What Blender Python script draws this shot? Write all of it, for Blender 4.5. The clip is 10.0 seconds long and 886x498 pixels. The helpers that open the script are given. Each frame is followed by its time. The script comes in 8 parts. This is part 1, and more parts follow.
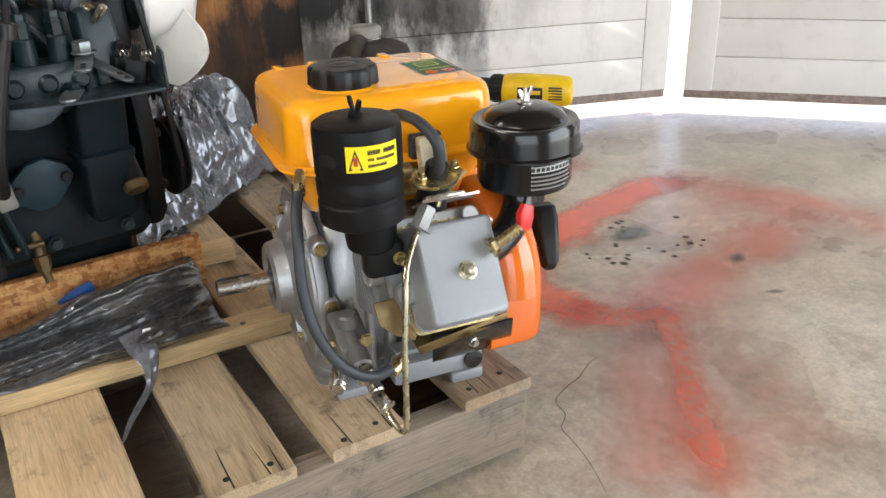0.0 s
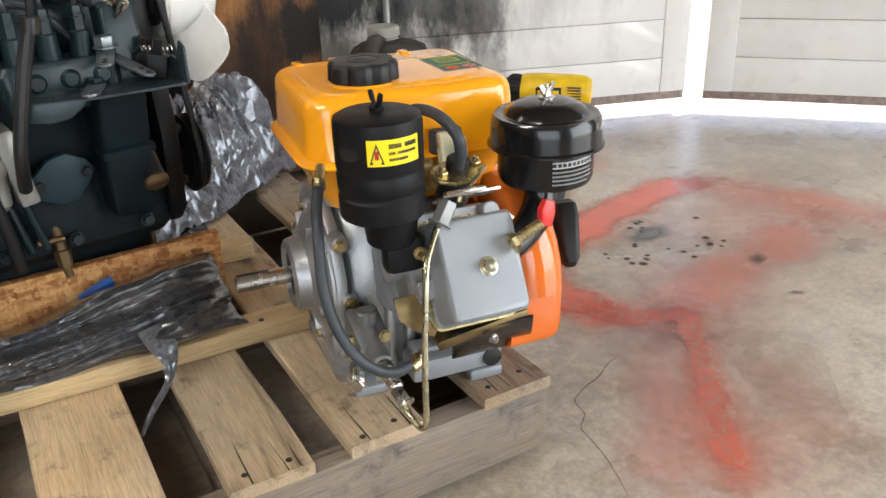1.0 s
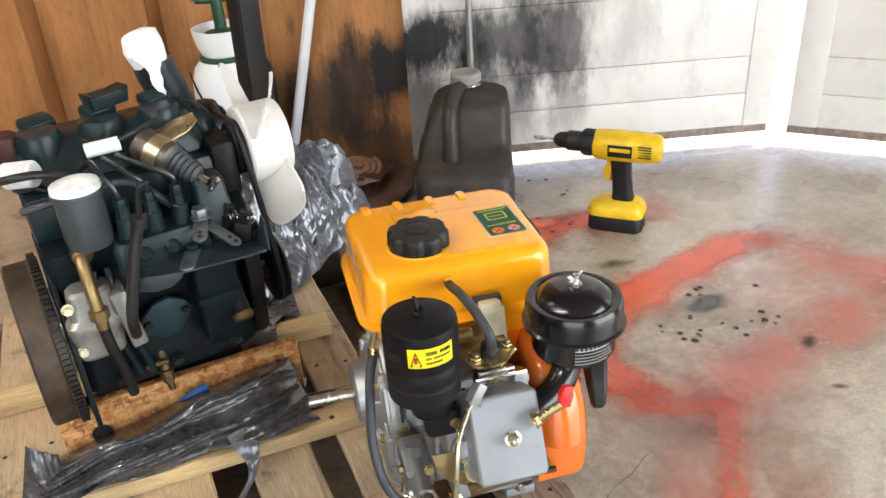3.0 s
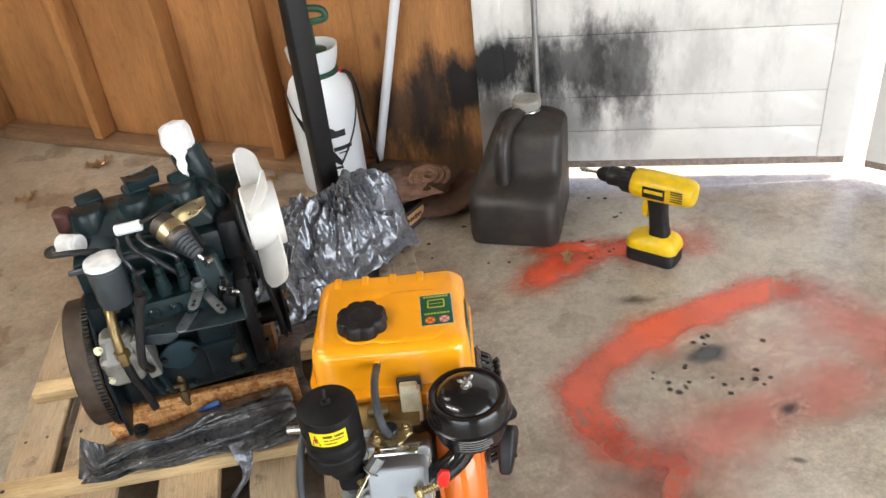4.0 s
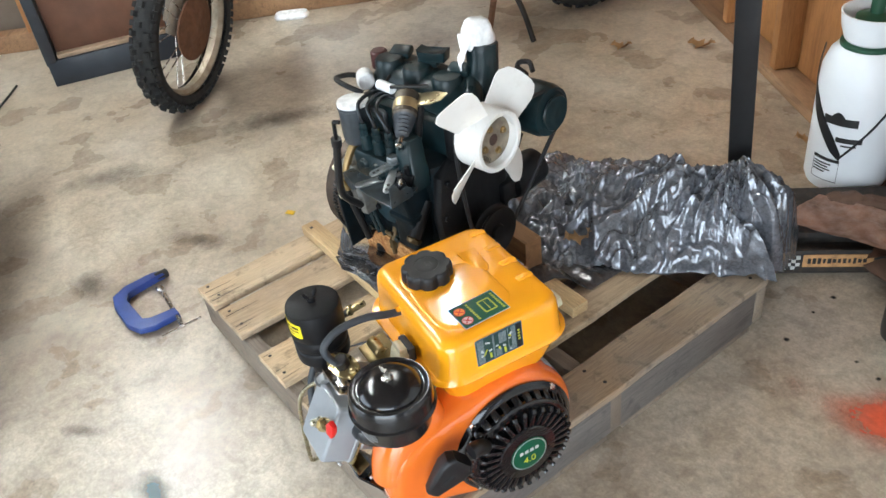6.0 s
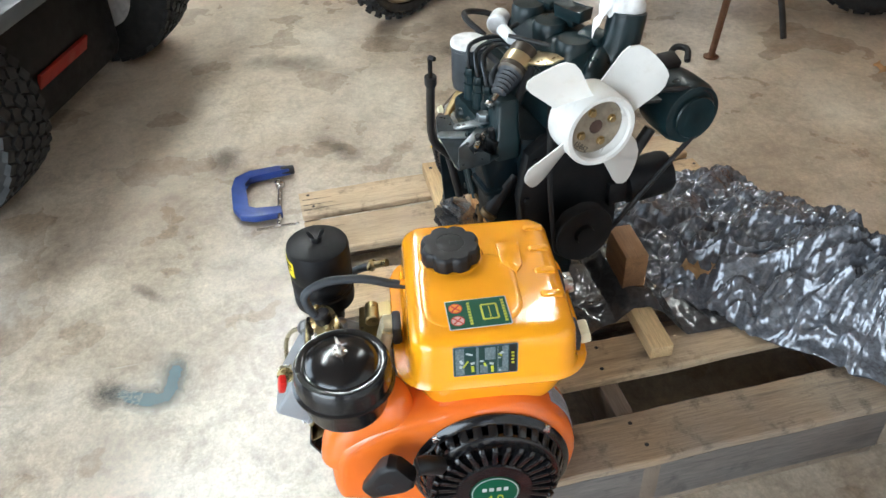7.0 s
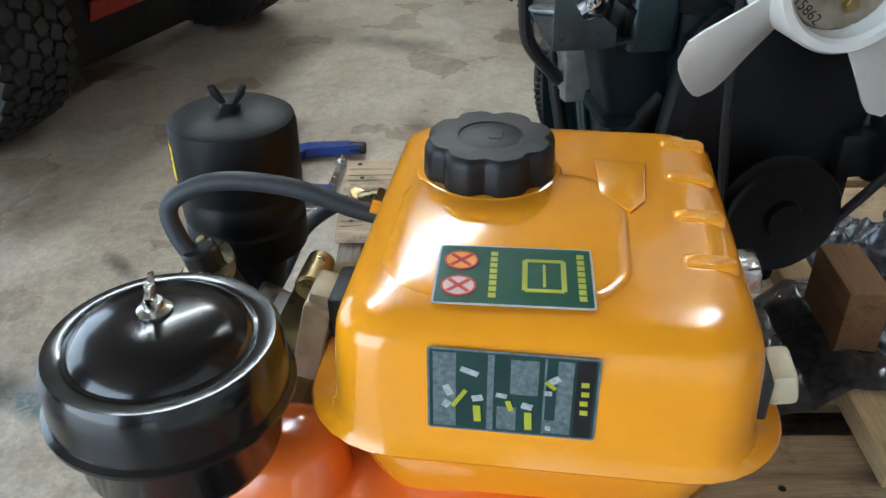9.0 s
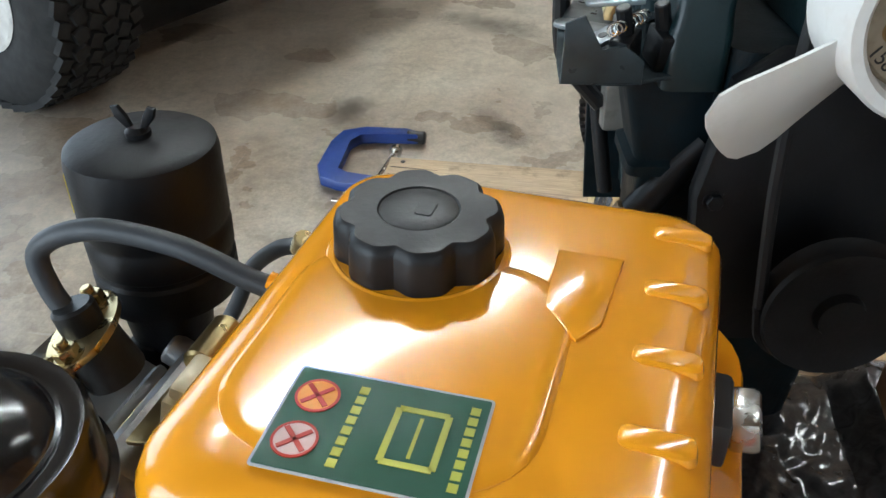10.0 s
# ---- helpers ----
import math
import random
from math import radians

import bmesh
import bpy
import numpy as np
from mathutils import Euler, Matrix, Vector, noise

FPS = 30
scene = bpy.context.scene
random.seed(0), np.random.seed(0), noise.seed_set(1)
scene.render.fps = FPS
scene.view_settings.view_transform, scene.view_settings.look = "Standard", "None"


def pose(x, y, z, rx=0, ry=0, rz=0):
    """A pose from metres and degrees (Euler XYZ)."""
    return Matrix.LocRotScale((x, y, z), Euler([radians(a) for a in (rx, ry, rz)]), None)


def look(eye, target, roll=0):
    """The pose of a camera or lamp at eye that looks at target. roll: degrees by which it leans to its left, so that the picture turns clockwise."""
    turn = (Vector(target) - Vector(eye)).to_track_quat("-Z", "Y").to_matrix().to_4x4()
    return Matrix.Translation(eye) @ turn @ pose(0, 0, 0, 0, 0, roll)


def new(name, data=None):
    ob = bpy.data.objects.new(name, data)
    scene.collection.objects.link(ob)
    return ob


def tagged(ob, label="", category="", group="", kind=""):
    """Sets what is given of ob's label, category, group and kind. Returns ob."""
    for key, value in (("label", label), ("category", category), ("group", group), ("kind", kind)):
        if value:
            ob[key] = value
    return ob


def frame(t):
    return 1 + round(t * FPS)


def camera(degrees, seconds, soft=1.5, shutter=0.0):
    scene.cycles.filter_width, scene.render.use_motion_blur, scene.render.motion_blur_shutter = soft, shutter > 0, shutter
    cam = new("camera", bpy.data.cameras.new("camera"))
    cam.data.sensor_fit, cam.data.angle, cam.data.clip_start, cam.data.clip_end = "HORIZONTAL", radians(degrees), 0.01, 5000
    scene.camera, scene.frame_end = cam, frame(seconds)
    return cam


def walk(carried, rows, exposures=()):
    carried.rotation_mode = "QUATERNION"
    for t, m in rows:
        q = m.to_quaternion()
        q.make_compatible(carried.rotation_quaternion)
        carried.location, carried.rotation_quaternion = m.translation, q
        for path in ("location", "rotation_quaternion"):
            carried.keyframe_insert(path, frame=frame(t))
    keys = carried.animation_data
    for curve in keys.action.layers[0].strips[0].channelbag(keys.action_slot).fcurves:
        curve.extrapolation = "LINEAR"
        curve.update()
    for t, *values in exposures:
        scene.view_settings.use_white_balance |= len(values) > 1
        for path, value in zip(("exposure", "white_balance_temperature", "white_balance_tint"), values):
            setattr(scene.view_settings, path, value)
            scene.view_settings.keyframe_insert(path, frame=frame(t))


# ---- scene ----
cam = camera(56.1, 10.0)
PATH = [
    (0, (-0.611, -0.809, 0.825), (0.308, 0.75, -0.028), -1.9),
    (0.5, (-0.613, -0.806, 0.821), (0.298, 0.76, -0.025), -1.9),
    (1, (-0.616, -0.804, 0.814), (0.274, 0.776, -0.03), -2.1),
    (1.5, (-0.617, -0.798, 0.811), (0.264, 0.785, -0.037), -2.2),
    (2, (-0.611, -0.785, 0.798), (0.23, 0.822, -0.044), -3.0),
    (2.5, (-0.557, -0.732, 0.827), (0.283, 0.871, -0.024), -2.9),
    (3, (-0.527, -0.837, 1.165), (0.105, 0.785, 0.18), -3.7),
    (3.2, (-0.484, -0.899, 1.301), (0.057, 0.733, 0.28), -4.4),
    (4.3, (0.034, -1.009, 1.513), (0.014, 0.62, 0.353), -7.4),
    (4.5, (0.144, -0.974, 1.499), (-0.039, 0.627, 0.313), -7.6),
    (5, (0.479, -0.868, 1.49), (-0.177, 0.603, 0.305), -8.5),
    (5.5, (0.696, -0.669, 1.481), (-0.3, 0.592, 0.29), -8.5),
    (6, (0.848, -0.421, 1.487), (-0.5, 0.456, 0.298), -7.9),
    (6.2, (0.907, -0.334, 1.474), (-0.546, 0.371, 0.294), -6.6),
    (7.3, (0.764, 0.091, 1.321), (-0.768, 0.356, 0.062), -1.4),
    (7.5, (0.728, 0.167, 1.277), (-0.81, 0.375, 0.016), -0.9),
    (8, (0.583, 0.202, 1.031), (-0.974, 0.255, -0.224), -1.1),
    (8.5, (0.465, 0.185, 0.818), (-1.214, 0.221, -0.268), 0.7),
    (9, (0.367, 0.159, 0.825), (-1.324, 0.17, -0.244), -0.7),
    (9.5, (0.256, 0.17, 0.85), (-1.424, 0.343, -0.222), 3.3),
    (10, (0.211, 0.264, 0.818), (-1.419, 0.027, -0.315), 0.4),
]
walk(cam, [(t, look(eye, target, roll)) for t, eye, target, roll in PATH], [(0.0, 1.60, 6600, 9), (2.5, 1.75, 6600, 9), (3.0, 1.88, 6600, 9), (3.2, 1.88, 6600, 9), (4.5, 1.74, 6450, 8), (5.0, 1.86, 6350, 7), (5.5, 1.95, 6200, 6), (6.0, 1.89, 6050, 5), (7.5, 1.88, 5900, 3), (8.0, 1.84, 5750, 3), (8.5, 1.54, 5400, 2), (9.0, 1.34, 5550, 1), (9.5, 1.56, 5800, 2), (10.0, 1.49, 5800, 2)])

H = 0.145  # top of the pallet's deck

# ---- world, sun, lights ----
world = bpy.data.worlds.new("sky")
scene.world = world
world.use_nodes = True
wn = world.node_tree.nodes
sky = wn.new("ShaderNodeTexSky")
sky.sky_type = "NISHITA"
sky.sun_disc = False
sky.sun_elevation, sky.sun_rotation = radians(68), radians(104)
sky.air_density, sky.dust_density, sky.ozone_density = 0.7, 5.0, 0.5
wn["Background"].inputs["Strength"].default_value = 0.15
world.node_tree.links.new(sky.outputs[0], wn["Background"].inputs["Color"])

U = Vector((0.848, -0.53, 0)).normalized()   # along the plank wall
V = Vector((-0.53, -0.848, 0)).normalized()  # from that wall into the room
W0 = Vector((-1.93, 3.02, 0))                # the corner of the two walls
ROOM = Matrix.Translation(W0) @ Matrix((( *U, 0), (*V, 0), (0, 0, 1, 0), (0, 0, 0, 1))).transposed()
ROOM_W, ROOM_D, ROOM_H = 6.6, 6.4, 2.75


def room(a, b, z=0.0):
    """A point a metres along the plank wall and b metres in front of it."""
    return W0 + U * a + V * b + Vector((0, 0, z))


def area(name, at, target, w, h, power, colour=(1, 1, 1)):
    lamp = bpy.data.lights.new(name, "AREA")
    lamp.shape, lamp.size, lamp.size_y, lamp.energy, lamp.color = "RECTANGLE", w, h, power, colour
    ob = new(name, lamp)
    ob.matrix_world = look(at, target)
    return ob


sun = bpy.data.lights.new("sun", "SUN")
sun.energy, sun.angle, sun.color = 5.0, radians(0.5), (1.0, 0.95, 0.88)
new("sun", sun).matrix_world = look((0, 0, 0), (-math.sin(radians(104)) * math.cos(radians(68)), -math.cos(radians(104)) * math.cos(radians(68)), -math.sin(radians(68))))
area("daylight_back_opening", room(3.2, ROOM_D - 0.02, 1.35), room(3.2, 0, 1.0), 3.8, 2.3, 31, (0.90, 0.96, 1.0))
# added fill lamp: brightens the right side from an unseen opening
area("daylight_side_opening", room(ROOM_W - 0.02, 2.9, 1.3), room(0, 2.4, 0.6), 3.4, 2.3, 50, (0.90, 0.96, 1.0))

# ---- materials ----
MATS = {}


def nodes_of(name):
    m = bpy.data.materials.new(name)
    m.use_nodes = True
    nt = m.node_tree
    return m, nt, nt.nodes, nt.links, nt.nodes["Principled BSDF"]


def ramp(nt, fac, stops):
    r = nt.nodes.new("ShaderNodeValToRGB")
    el = r.color_ramp.elements
    while len(el) < len(stops):
        el.new(0.5)
    for e, (p, c) in zip(el, stops):
        e.position, e.color = p, (*c, 1) if len(c) == 3 else c
    nt.links.new(fac, r.inputs[0])
    return r.outputs[0]


def noise_tex(nt, vec, scale, detail=4.0, rough=0.55, stretch=(1, 1, 1), distortion=0.0):
    mp = nt.nodes.new("ShaderNodeMapping")
    mp.inputs["Scale"].default_value = stretch
    nt.links.new(vec, mp.inputs[0])
    n = nt.nodes.new("ShaderNodeTexNoise")
    n.inputs["Scale"].default_value, n.inputs["Detail"].default_value, n.inputs["Roughness"].default_value = scale, detail, rough
    n.inputs["Distortion"].default_value = distortion
    nt.links.new(mp.outputs[0], n.inputs["Vector"])
    return n.outputs["Fac"]


def mix(nt, fac, a, b, mode="MIX"):
    m = nt.nodes.new("ShaderNodeMix")
    m.data_type, m.blend_type = "RGBA", mode
    for sock, v in ((m.inputs[0], fac), (m.inputs[6], a), (m.inputs[7], b)):
        if isinstance(v, (int, float)):
            sock.default_value = v
        elif isinstance(v, tuple):
            sock.default_value = (*v, 1) if len(v) == 3 else v
        else:
            nt.links.new(v, sock)
    return m.outputs[2]


def math_node(nt, op, a, b=0.0):
    m = nt.nodes.new("ShaderNodeMath")
    m.operation = op
    for sock, v in zip(m.inputs, (a, b)):
        if isinstance(v, (int, float)):
            sock.default_value = v
        else:
            nt.links.new(v, sock)
    return m.outputs[0]


def bump(nt, bsdf, height, strength=0.3, distance=0.002):
    b = nt.nodes.new("ShaderNodeBump")
    b.inputs["Strength"].default_value, b.inputs["Distance"].default_value = strength, distance
    nt.links.new(height, b.inputs["Height"])
    nt.links.new(b.outputs[0], bsdf.inputs["Normal"])


def coords(nt, kind="Object"):
    return nt.nodes.new("ShaderNodeTexCoord").outputs[kind]


def soot_over(nt, v, col, marks):
    """Black smoke stains on a flat thing: (x, z, reach in x, reach in z, strength) in the thing's own space."""
    sep = nt.nodes.new("ShaderNodeSeparateXYZ")
    nt.links.new(v, sep.inputs[0])
    n1, n2 = noise_tex(nt, v, 9, 5, 0.6, (1, 1, 0.35)), noise_tex(nt, v, 70, 4, 0.7, (1, 1, 0.5))
    for x, z, rx, rz, s in marks:
        dx = math_node(nt, "MULTIPLY", math_node(nt, "SUBTRACT", sep.outputs[0], x), 1 / rx)
        dz = math_node(nt, "MULTIPLY", math_node(nt, "SUBTRACT", sep.outputs[2], z), 1 / rz)
        d = math_node(nt, "POWER", math_node(nt, "ADD", math_node(nt, "POWER", math_node(nt, "ABSOLUTE", dx), 4.0), math_node(nt, "POWER", math_node(nt, "ABSOLUTE", dz), 4.0)), 0.25)
        f = math_node(nt, "SUBTRACT", 1.0, d)
        f = math_node(nt, "ADD", f, math_node(nt, "MULTIPLY", math_node(nt, "SUBTRACT", n1, 0.5), 1.9))
        f = math_node(nt, "ADD", f, math_node(nt, "MULTIPLY", math_node(nt, "SUBTRACT", n2, 0.5), 0.5))
        col = mix(nt, ramp(nt, f, [(0.02, (0, 0, 0)), (0.6, (s, s, s))]), col, (0.008, 0.008, 0.009))
    return col


def surface(name, colour, rough=0.5, metal=0.0, dark=0.75, light=1.15, scale=18.0, fine=220.0, relief=0.15, depth=0.0006, coat=0.0, rough_var=0.12, dirt=None, dirt_amount=0.0, per_piece=0.0, soot=(), spec=0.5):
    """A plain painted, cast or moulded surface with grain, patches and a little dirt."""
    if name in MATS:
        return MATS[name]
    m, nt, nodes, links, b = nodes_of(name)
    v = coords(nt)
    patches, grain = noise_tex(nt, v, scale, 5), noise_tex(nt, v, fine, 3)
    low, high = tuple(c * dark for c in colour), tuple(min(1, c * light) for c in colour)
    col = ramp(nt, patches, [(0.3, low), (0.7, high)])
    if dirt_amount:
        spots = ramp(nt, noise_tex(nt, v, scale * 2.3, 7, 0.65), [(0.62 - 0.25 * dirt_amount, (0, 0, 0)), (0.8, (1, 1, 1))])
        col = mix(nt, math_node(nt, "MULTIPLY", spots, dirt_amount), col, dirt or (0.06, 0.045, 0.03))
    if per_piece:
        rnd = nodes.new("ShaderNodeObjectInfo").outputs["Random"]
        col = mix(nt, 1.0, col, ramp(nt, rnd, [(0, (1 - per_piece,) * 3), (1, (1 + per_piece,) * 3)]), "MULTIPLY")
    if soot:
        col = soot_over(nt, v, col, soot)
    links.new(col, b.inputs["Base Color"])
    r = ramp(nt, noise_tex(nt, v, scale * 1.7, 4), [(0.25, (max(0.02, rough - rough_var),) * 3), (0.75, (min(1, rough + rough_var),) * 3)])
    links.new(r, b.inputs["Roughness"])
    b.inputs["Metallic"].default_value = metal
    b.inputs["Specular IOR Level"].default_value = spec
    b.inputs["Coat Weight"].default_value, b.inputs["Coat Roughness"].default_value = coat, 0.08
    if relief:
        bump(nt, b, grain, relief, depth)
    MATS[name] = m
    return m


def wood(name, base, dark, along=0, grain=60.0, knots=True, grey=0.0, rough=0.75, per_piece=0.18, stains=0.4, soot=()):
    """Sawn timber: long grain, knots, dirt; the grain runs along the given axis of the object."""
    if name in MATS:
        return MATS[name]
    m, nt, nodes, links, b = nodes_of(name)
    tc = coords(nt)
    info = nodes.new("ShaderNodeObjectInfo")
    shift = nodes.new("ShaderNodeVectorMath")
    shift.operation = "ADD"
    off = nodes.new("ShaderNodeCombineXYZ")
    for n, k in enumerate((7.3, 3.1, 5.7)):
        links.new(math_node(nt, "MULTIPLY", info.outputs["Random"], k), off.inputs[n])
    links.new(tc, shift.inputs[0]), links.new(off.outputs[0], shift.inputs[1])
    v = shift.outputs[0]
    st = [1, 1, 1]
    st[along] = 0.06
    rings = noise_tex(nt, v, grain, 6, 0.6, tuple(st), 0.6)
    broad = noise_tex(nt, v, 7, 4, 0.5, tuple(0.35 if n == along else 1 for n in range(3)))
    col = ramp(nt, rings, [(0.27, dark), (0.44, base), (0.75, tuple(min(1, c * 1.18) for c in base))])
    col = mix(nt, ramp(nt, broad, [(0.35, (0, 0, 0)), (0.7, (0.7,) * 3)]), col, (base[0] * 0.56, base[1] * 0.50, base[2] * 0.46))
    if grey:
        g = sum(base) / 3
        col = mix(nt, math_node(nt, "MULTIPLY", ramp(nt, noise_tex(nt, v, 4, 5), [(0.3, (0, 0, 0)), (0.65, (1, 1, 1))]), grey), col, (g * 0.95, g * 0.92, g * 0.85))
    if stains:
        s = ramp(nt, noise_tex(nt, v, 16, 6, 0.7), [(0.56, (0, 0, 0)), (0.74, (1, 1, 1))])
        col = mix(nt, math_node(nt, "MULTIPLY", s, stains), col, tuple(c * 0.3 for c in dark))
    if knots:
        vo = nodes.new("ShaderNodeTexVoronoi")
        mp = nodes.new("ShaderNodeMapping")
        mp.inputs["Scale"].default_value = tuple(2.2 if n == along else 6 for n in range(3))
        links.new(v, mp.inputs[0]), links.new(mp.outputs[0], vo.inputs["Vector"])
        vo.inputs["Scale"].default_value = 1.0
        k = ramp(nt, vo.outputs["Distance"], [(0.03, (1, 1, 1)), (0.11, (0, 0, 0))])
        col = mix(nt, math_node(nt, "MULTIPLY", k, 0.7), col, tuple(c * 0.35 for c in dark))
    if per_piece:
        col = mix(nt, 1.0, col, ramp(nt, info.outputs["Random"], [(0, (1 - per_piece,) * 3), (1, (1 + per_piece,) * 3)]), "MULTIPLY")
    if soot:
        col = soot_over(nt, tc, col, soot)
    fibre = noise_tex(nt, v, 420, 4, 0.7, tuple(0.05 if n == along else 1 for n in range(3)))
    col = mix(nt, 0.55, col, ramp(nt, fibre, [(0.32, (0.45,) * 3), (0.6, (1.15,) * 3)]), "MULTIPLY")
    links.new(col, b.inputs["Base Color"])
    b.inputs["Roughness"].default_value = rough
    bump(nt, b, math_node(nt, "ADD", rings, math_node(nt, "MULTIPLY", fibre, 0.5)), 0.6, 0.0012)
    MATS[name] = m
    return m


def glow(name, colour, strength):
    m, nt, nodes, links, b = nodes_of(name)
    b.inputs["Base Color"].default_value = (*colour, 1)
    b.inputs["Emission Color"].default_value, b.inputs["Emission Strength"].default_value = (*colour, 1), strength
    MATS[name] = m
    return m


def soft_paint(name, colour, rough=0.7, cut=0.35, noise_scale=60.0, strength=1.0):
    """Sprayed or smeared colour that thins out towards its edge: the mesh's 'cover' says how thick it lies."""
    m, nt, nodes, links, b = nodes_of(name)
    at = nodes.new("ShaderNodeAttribute")
    at.attribute_name = "cover"
    v = coords(nt)
    n1, n2 = noise_tex(nt, v, noise_scale, 6, 0.7), noise_tex(nt, v, 6, 4, 0.6)
    f = math_node(nt, "ADD", at.outputs["Fac"], math_node(nt, "MULTIPLY", math_node(nt, "SUBTRACT", n1, 0.5), 0.55))
    f = math_node(nt, "ADD", f, math_node(nt, "MULTIPLY", math_node(nt, "SUBTRACT", n2, 0.5), 0.9))
    f = ramp(nt, f, [(cut * 0.5, (0, 0, 0)), (cut + 0.55, (strength,) * 3)])
    b.inputs["Roughness"].default_value = rough
    if rough < 0.3:  # paint under the floor's sealed sheen
        b.inputs["Coat Weight"].default_value, b.inputs["Coat Roughness"].default_value, b.inputs["Coat IOR"].default_value = 0.9, 0.40, 1.65
    links.new(ramp(nt, n2, [(0.3, tuple(c * 0.8 for c in colour)), (0.7, tuple(min(1, c * 1.15) for c in colour))]), b.inputs["Base Color"])
    links.new(f, b.inputs["Alpha"])
    MATS[name] = m
    return m


def concrete():
    m, nt, nodes, links, b = nodes_of("stained concrete")
    v = coords(nt)
    big, mid, fine = noise_tex(nt, v, 1.1, 6, 0.6), noise_tex(nt, v, 3.2, 5, 0.5), noise_tex(nt, v, 130, 4, 0.7)
    col = ramp(nt, big, [(0.32, (0.29, 0.225, 0.16)), (0.5, (0.49, 0.43, 0.34)), (0.70, (0.62, 0.565, 0.47))])
    col = mix(nt, ramp(nt, mid, [(0.34, (0, 0, 0)), (0.52, (0.27,) * 3), (0.76, (0.8,) * 3)]), col, (0.20, 0.13, 0.075))
    col = mix(nt, 0.45, col, ramp(nt, noise_tex(nt, v, 46, 7, 0.7), [(0.34, (0.40, 0.36, 0.32)), (0.62, (1.28, 1.26, 1.22))]), "MULTIPLY")
    col = mix(nt, ramp(nt, noise_tex(nt, v, 2.6, 6, 0.6, (1, 1, 1), 0.8), [(0.45, (0, 0, 0)), (0.8, (0.6,) * 3)]), col, (0.55, 0.51, 0.44))
    col = mix(nt, ramp(nt, noise_tex(nt, v, 38, 5, 0.7), [(0.66, (0, 0, 0)), (0.76, (0.5,) * 3)]), col, (0.10, 0.07, 0.05))
    col = mix(nt, 0.5, col, ramp(nt, fine, [(0.3, (0.6,) * 3), (0.7, (1.3,) * 3)]), "MULTIPLY")
    col = mix(nt, 0.6, col, ramp(nt, noise_tex(nt, v, 11, 9, 0.72, (1, 1, 1), 0.5), [(0.36, (0.52, 0.47, 0.41)), (0.52, (1.0, 1.0, 1.0)), (0.68, (1.22, 1.22, 1.22))]), "MULTIPLY")
    for turn, scale in (((1, 0.05, 1), 75), ((0.06, 1, 1), 90)):
        col = mix(nt, ramp(nt, noise_tex(nt, v, scale, 3, 0.6, turn, 0.3), [(0.69, (0, 0, 0)), (0.74, (0.28,) * 3)]), col, (0.60, 0.55, 0.48))
    col = mix(nt, ramp(nt, noise_tex(nt, v, 420, 3, 0.7), [(0.60, (0, 0, 0)), (0.74, (0.55,) * 3)]), col, (0.09, 0.065, 0.05))
    vo = nodes.new("ShaderNodeTexVoronoi")
    vo.feature = "DISTANCE_TO_EDGE"
    warp = nodes.new("ShaderNodeVectorMath")
    warp.operation = "ADD"
    wob = nodes.new("ShaderNodeTexNoise")
    wob.inputs["Scale"].default_value, wob.inputs["Detail"].default_value = 3.0, 6.0
    links.new(v, wob.inputs["Vector"])
    links.new(v, warp.inputs[0]), links.new(wob.outputs["Color"], warp.inputs[1])
    links.new(warp.outputs[0], vo.inputs["Vector"])
    vo.inputs["Scale"].default_value = 0.4
    crack = ramp(nt, vo.outputs["Distance"], [(0.0, (1, 1, 1)), (0.006, (0, 0, 0))])
    col = mix(nt, math_node(nt, "MULTIPLY", crack, 0.12), col, (0.06, 0.045, 0.035))
    links.new(col, b.inputs["Base Color"])
    links.new(ramp(nt, mid, [(0.3, (0.40,) * 3), (0.65, (0.24,) * 3)]), b.inputs["Roughness"])
    h = math_node(nt, "SUBTRACT", math_node(nt, "ADD", math_node(nt, "MULTIPLY", fine, 0.35), mid), math_node(nt, "MULTIPLY", crack, 0.15))
    bump(nt, b, h, 0.25, 0.003)
    b.inputs["Coat Weight"].default_value, b.inputs["Coat Roughness"].default_value, b.inputs["Coat IOR"].default_value = 0.9, 0.40, 1.65
    MATS["concrete"] = m
    return m


def crinkled(name, colour, rough=0.22, scale=14.0, depth=0.02, sheen=0.0):
    """Crumpled plastic film: sharp small folds in the relief over a glossy skin."""
    m, nt, nodes, links, b = nodes_of(name)
    v = coords(nt)
    f1 = noise_tex(nt, v, scale, 3, 0.5, (1, 1, 1), 1.4)
    ridge = math_node(nt, "ABSOLUTE", math_node(nt, "SUBTRACT", f1, 0.5))
    f2 = noise_tex(nt, v, scale * 3.2, 3, 0.55, (1, 1, 1), 1.0)
    ridge2 = math_node(nt, "ABSOLUTE", math_node(nt, "SUBTRACT", f2, 0.5))
    links.new(ramp(nt, f2, [(0.3, tuple(c * 0.6 for c in colour)), (0.7, tuple(c * 1.5 for c in colour))]), b.inputs["Base Color"])
    b.inputs["Roughness"].default_value = rough
    b.inputs["Metallic"].default_value = sheen
    b.inputs["Coat Weight"].default_value, b.inputs["Coat Roughness"].default_value = 0.5, 0.12
    bump(nt, b, math_node(nt, "ADD", ridge, math_node(nt, "MULTIPLY", ridge2, 0.4)), 0.35, depth)
    MATS[name] = m
    return m


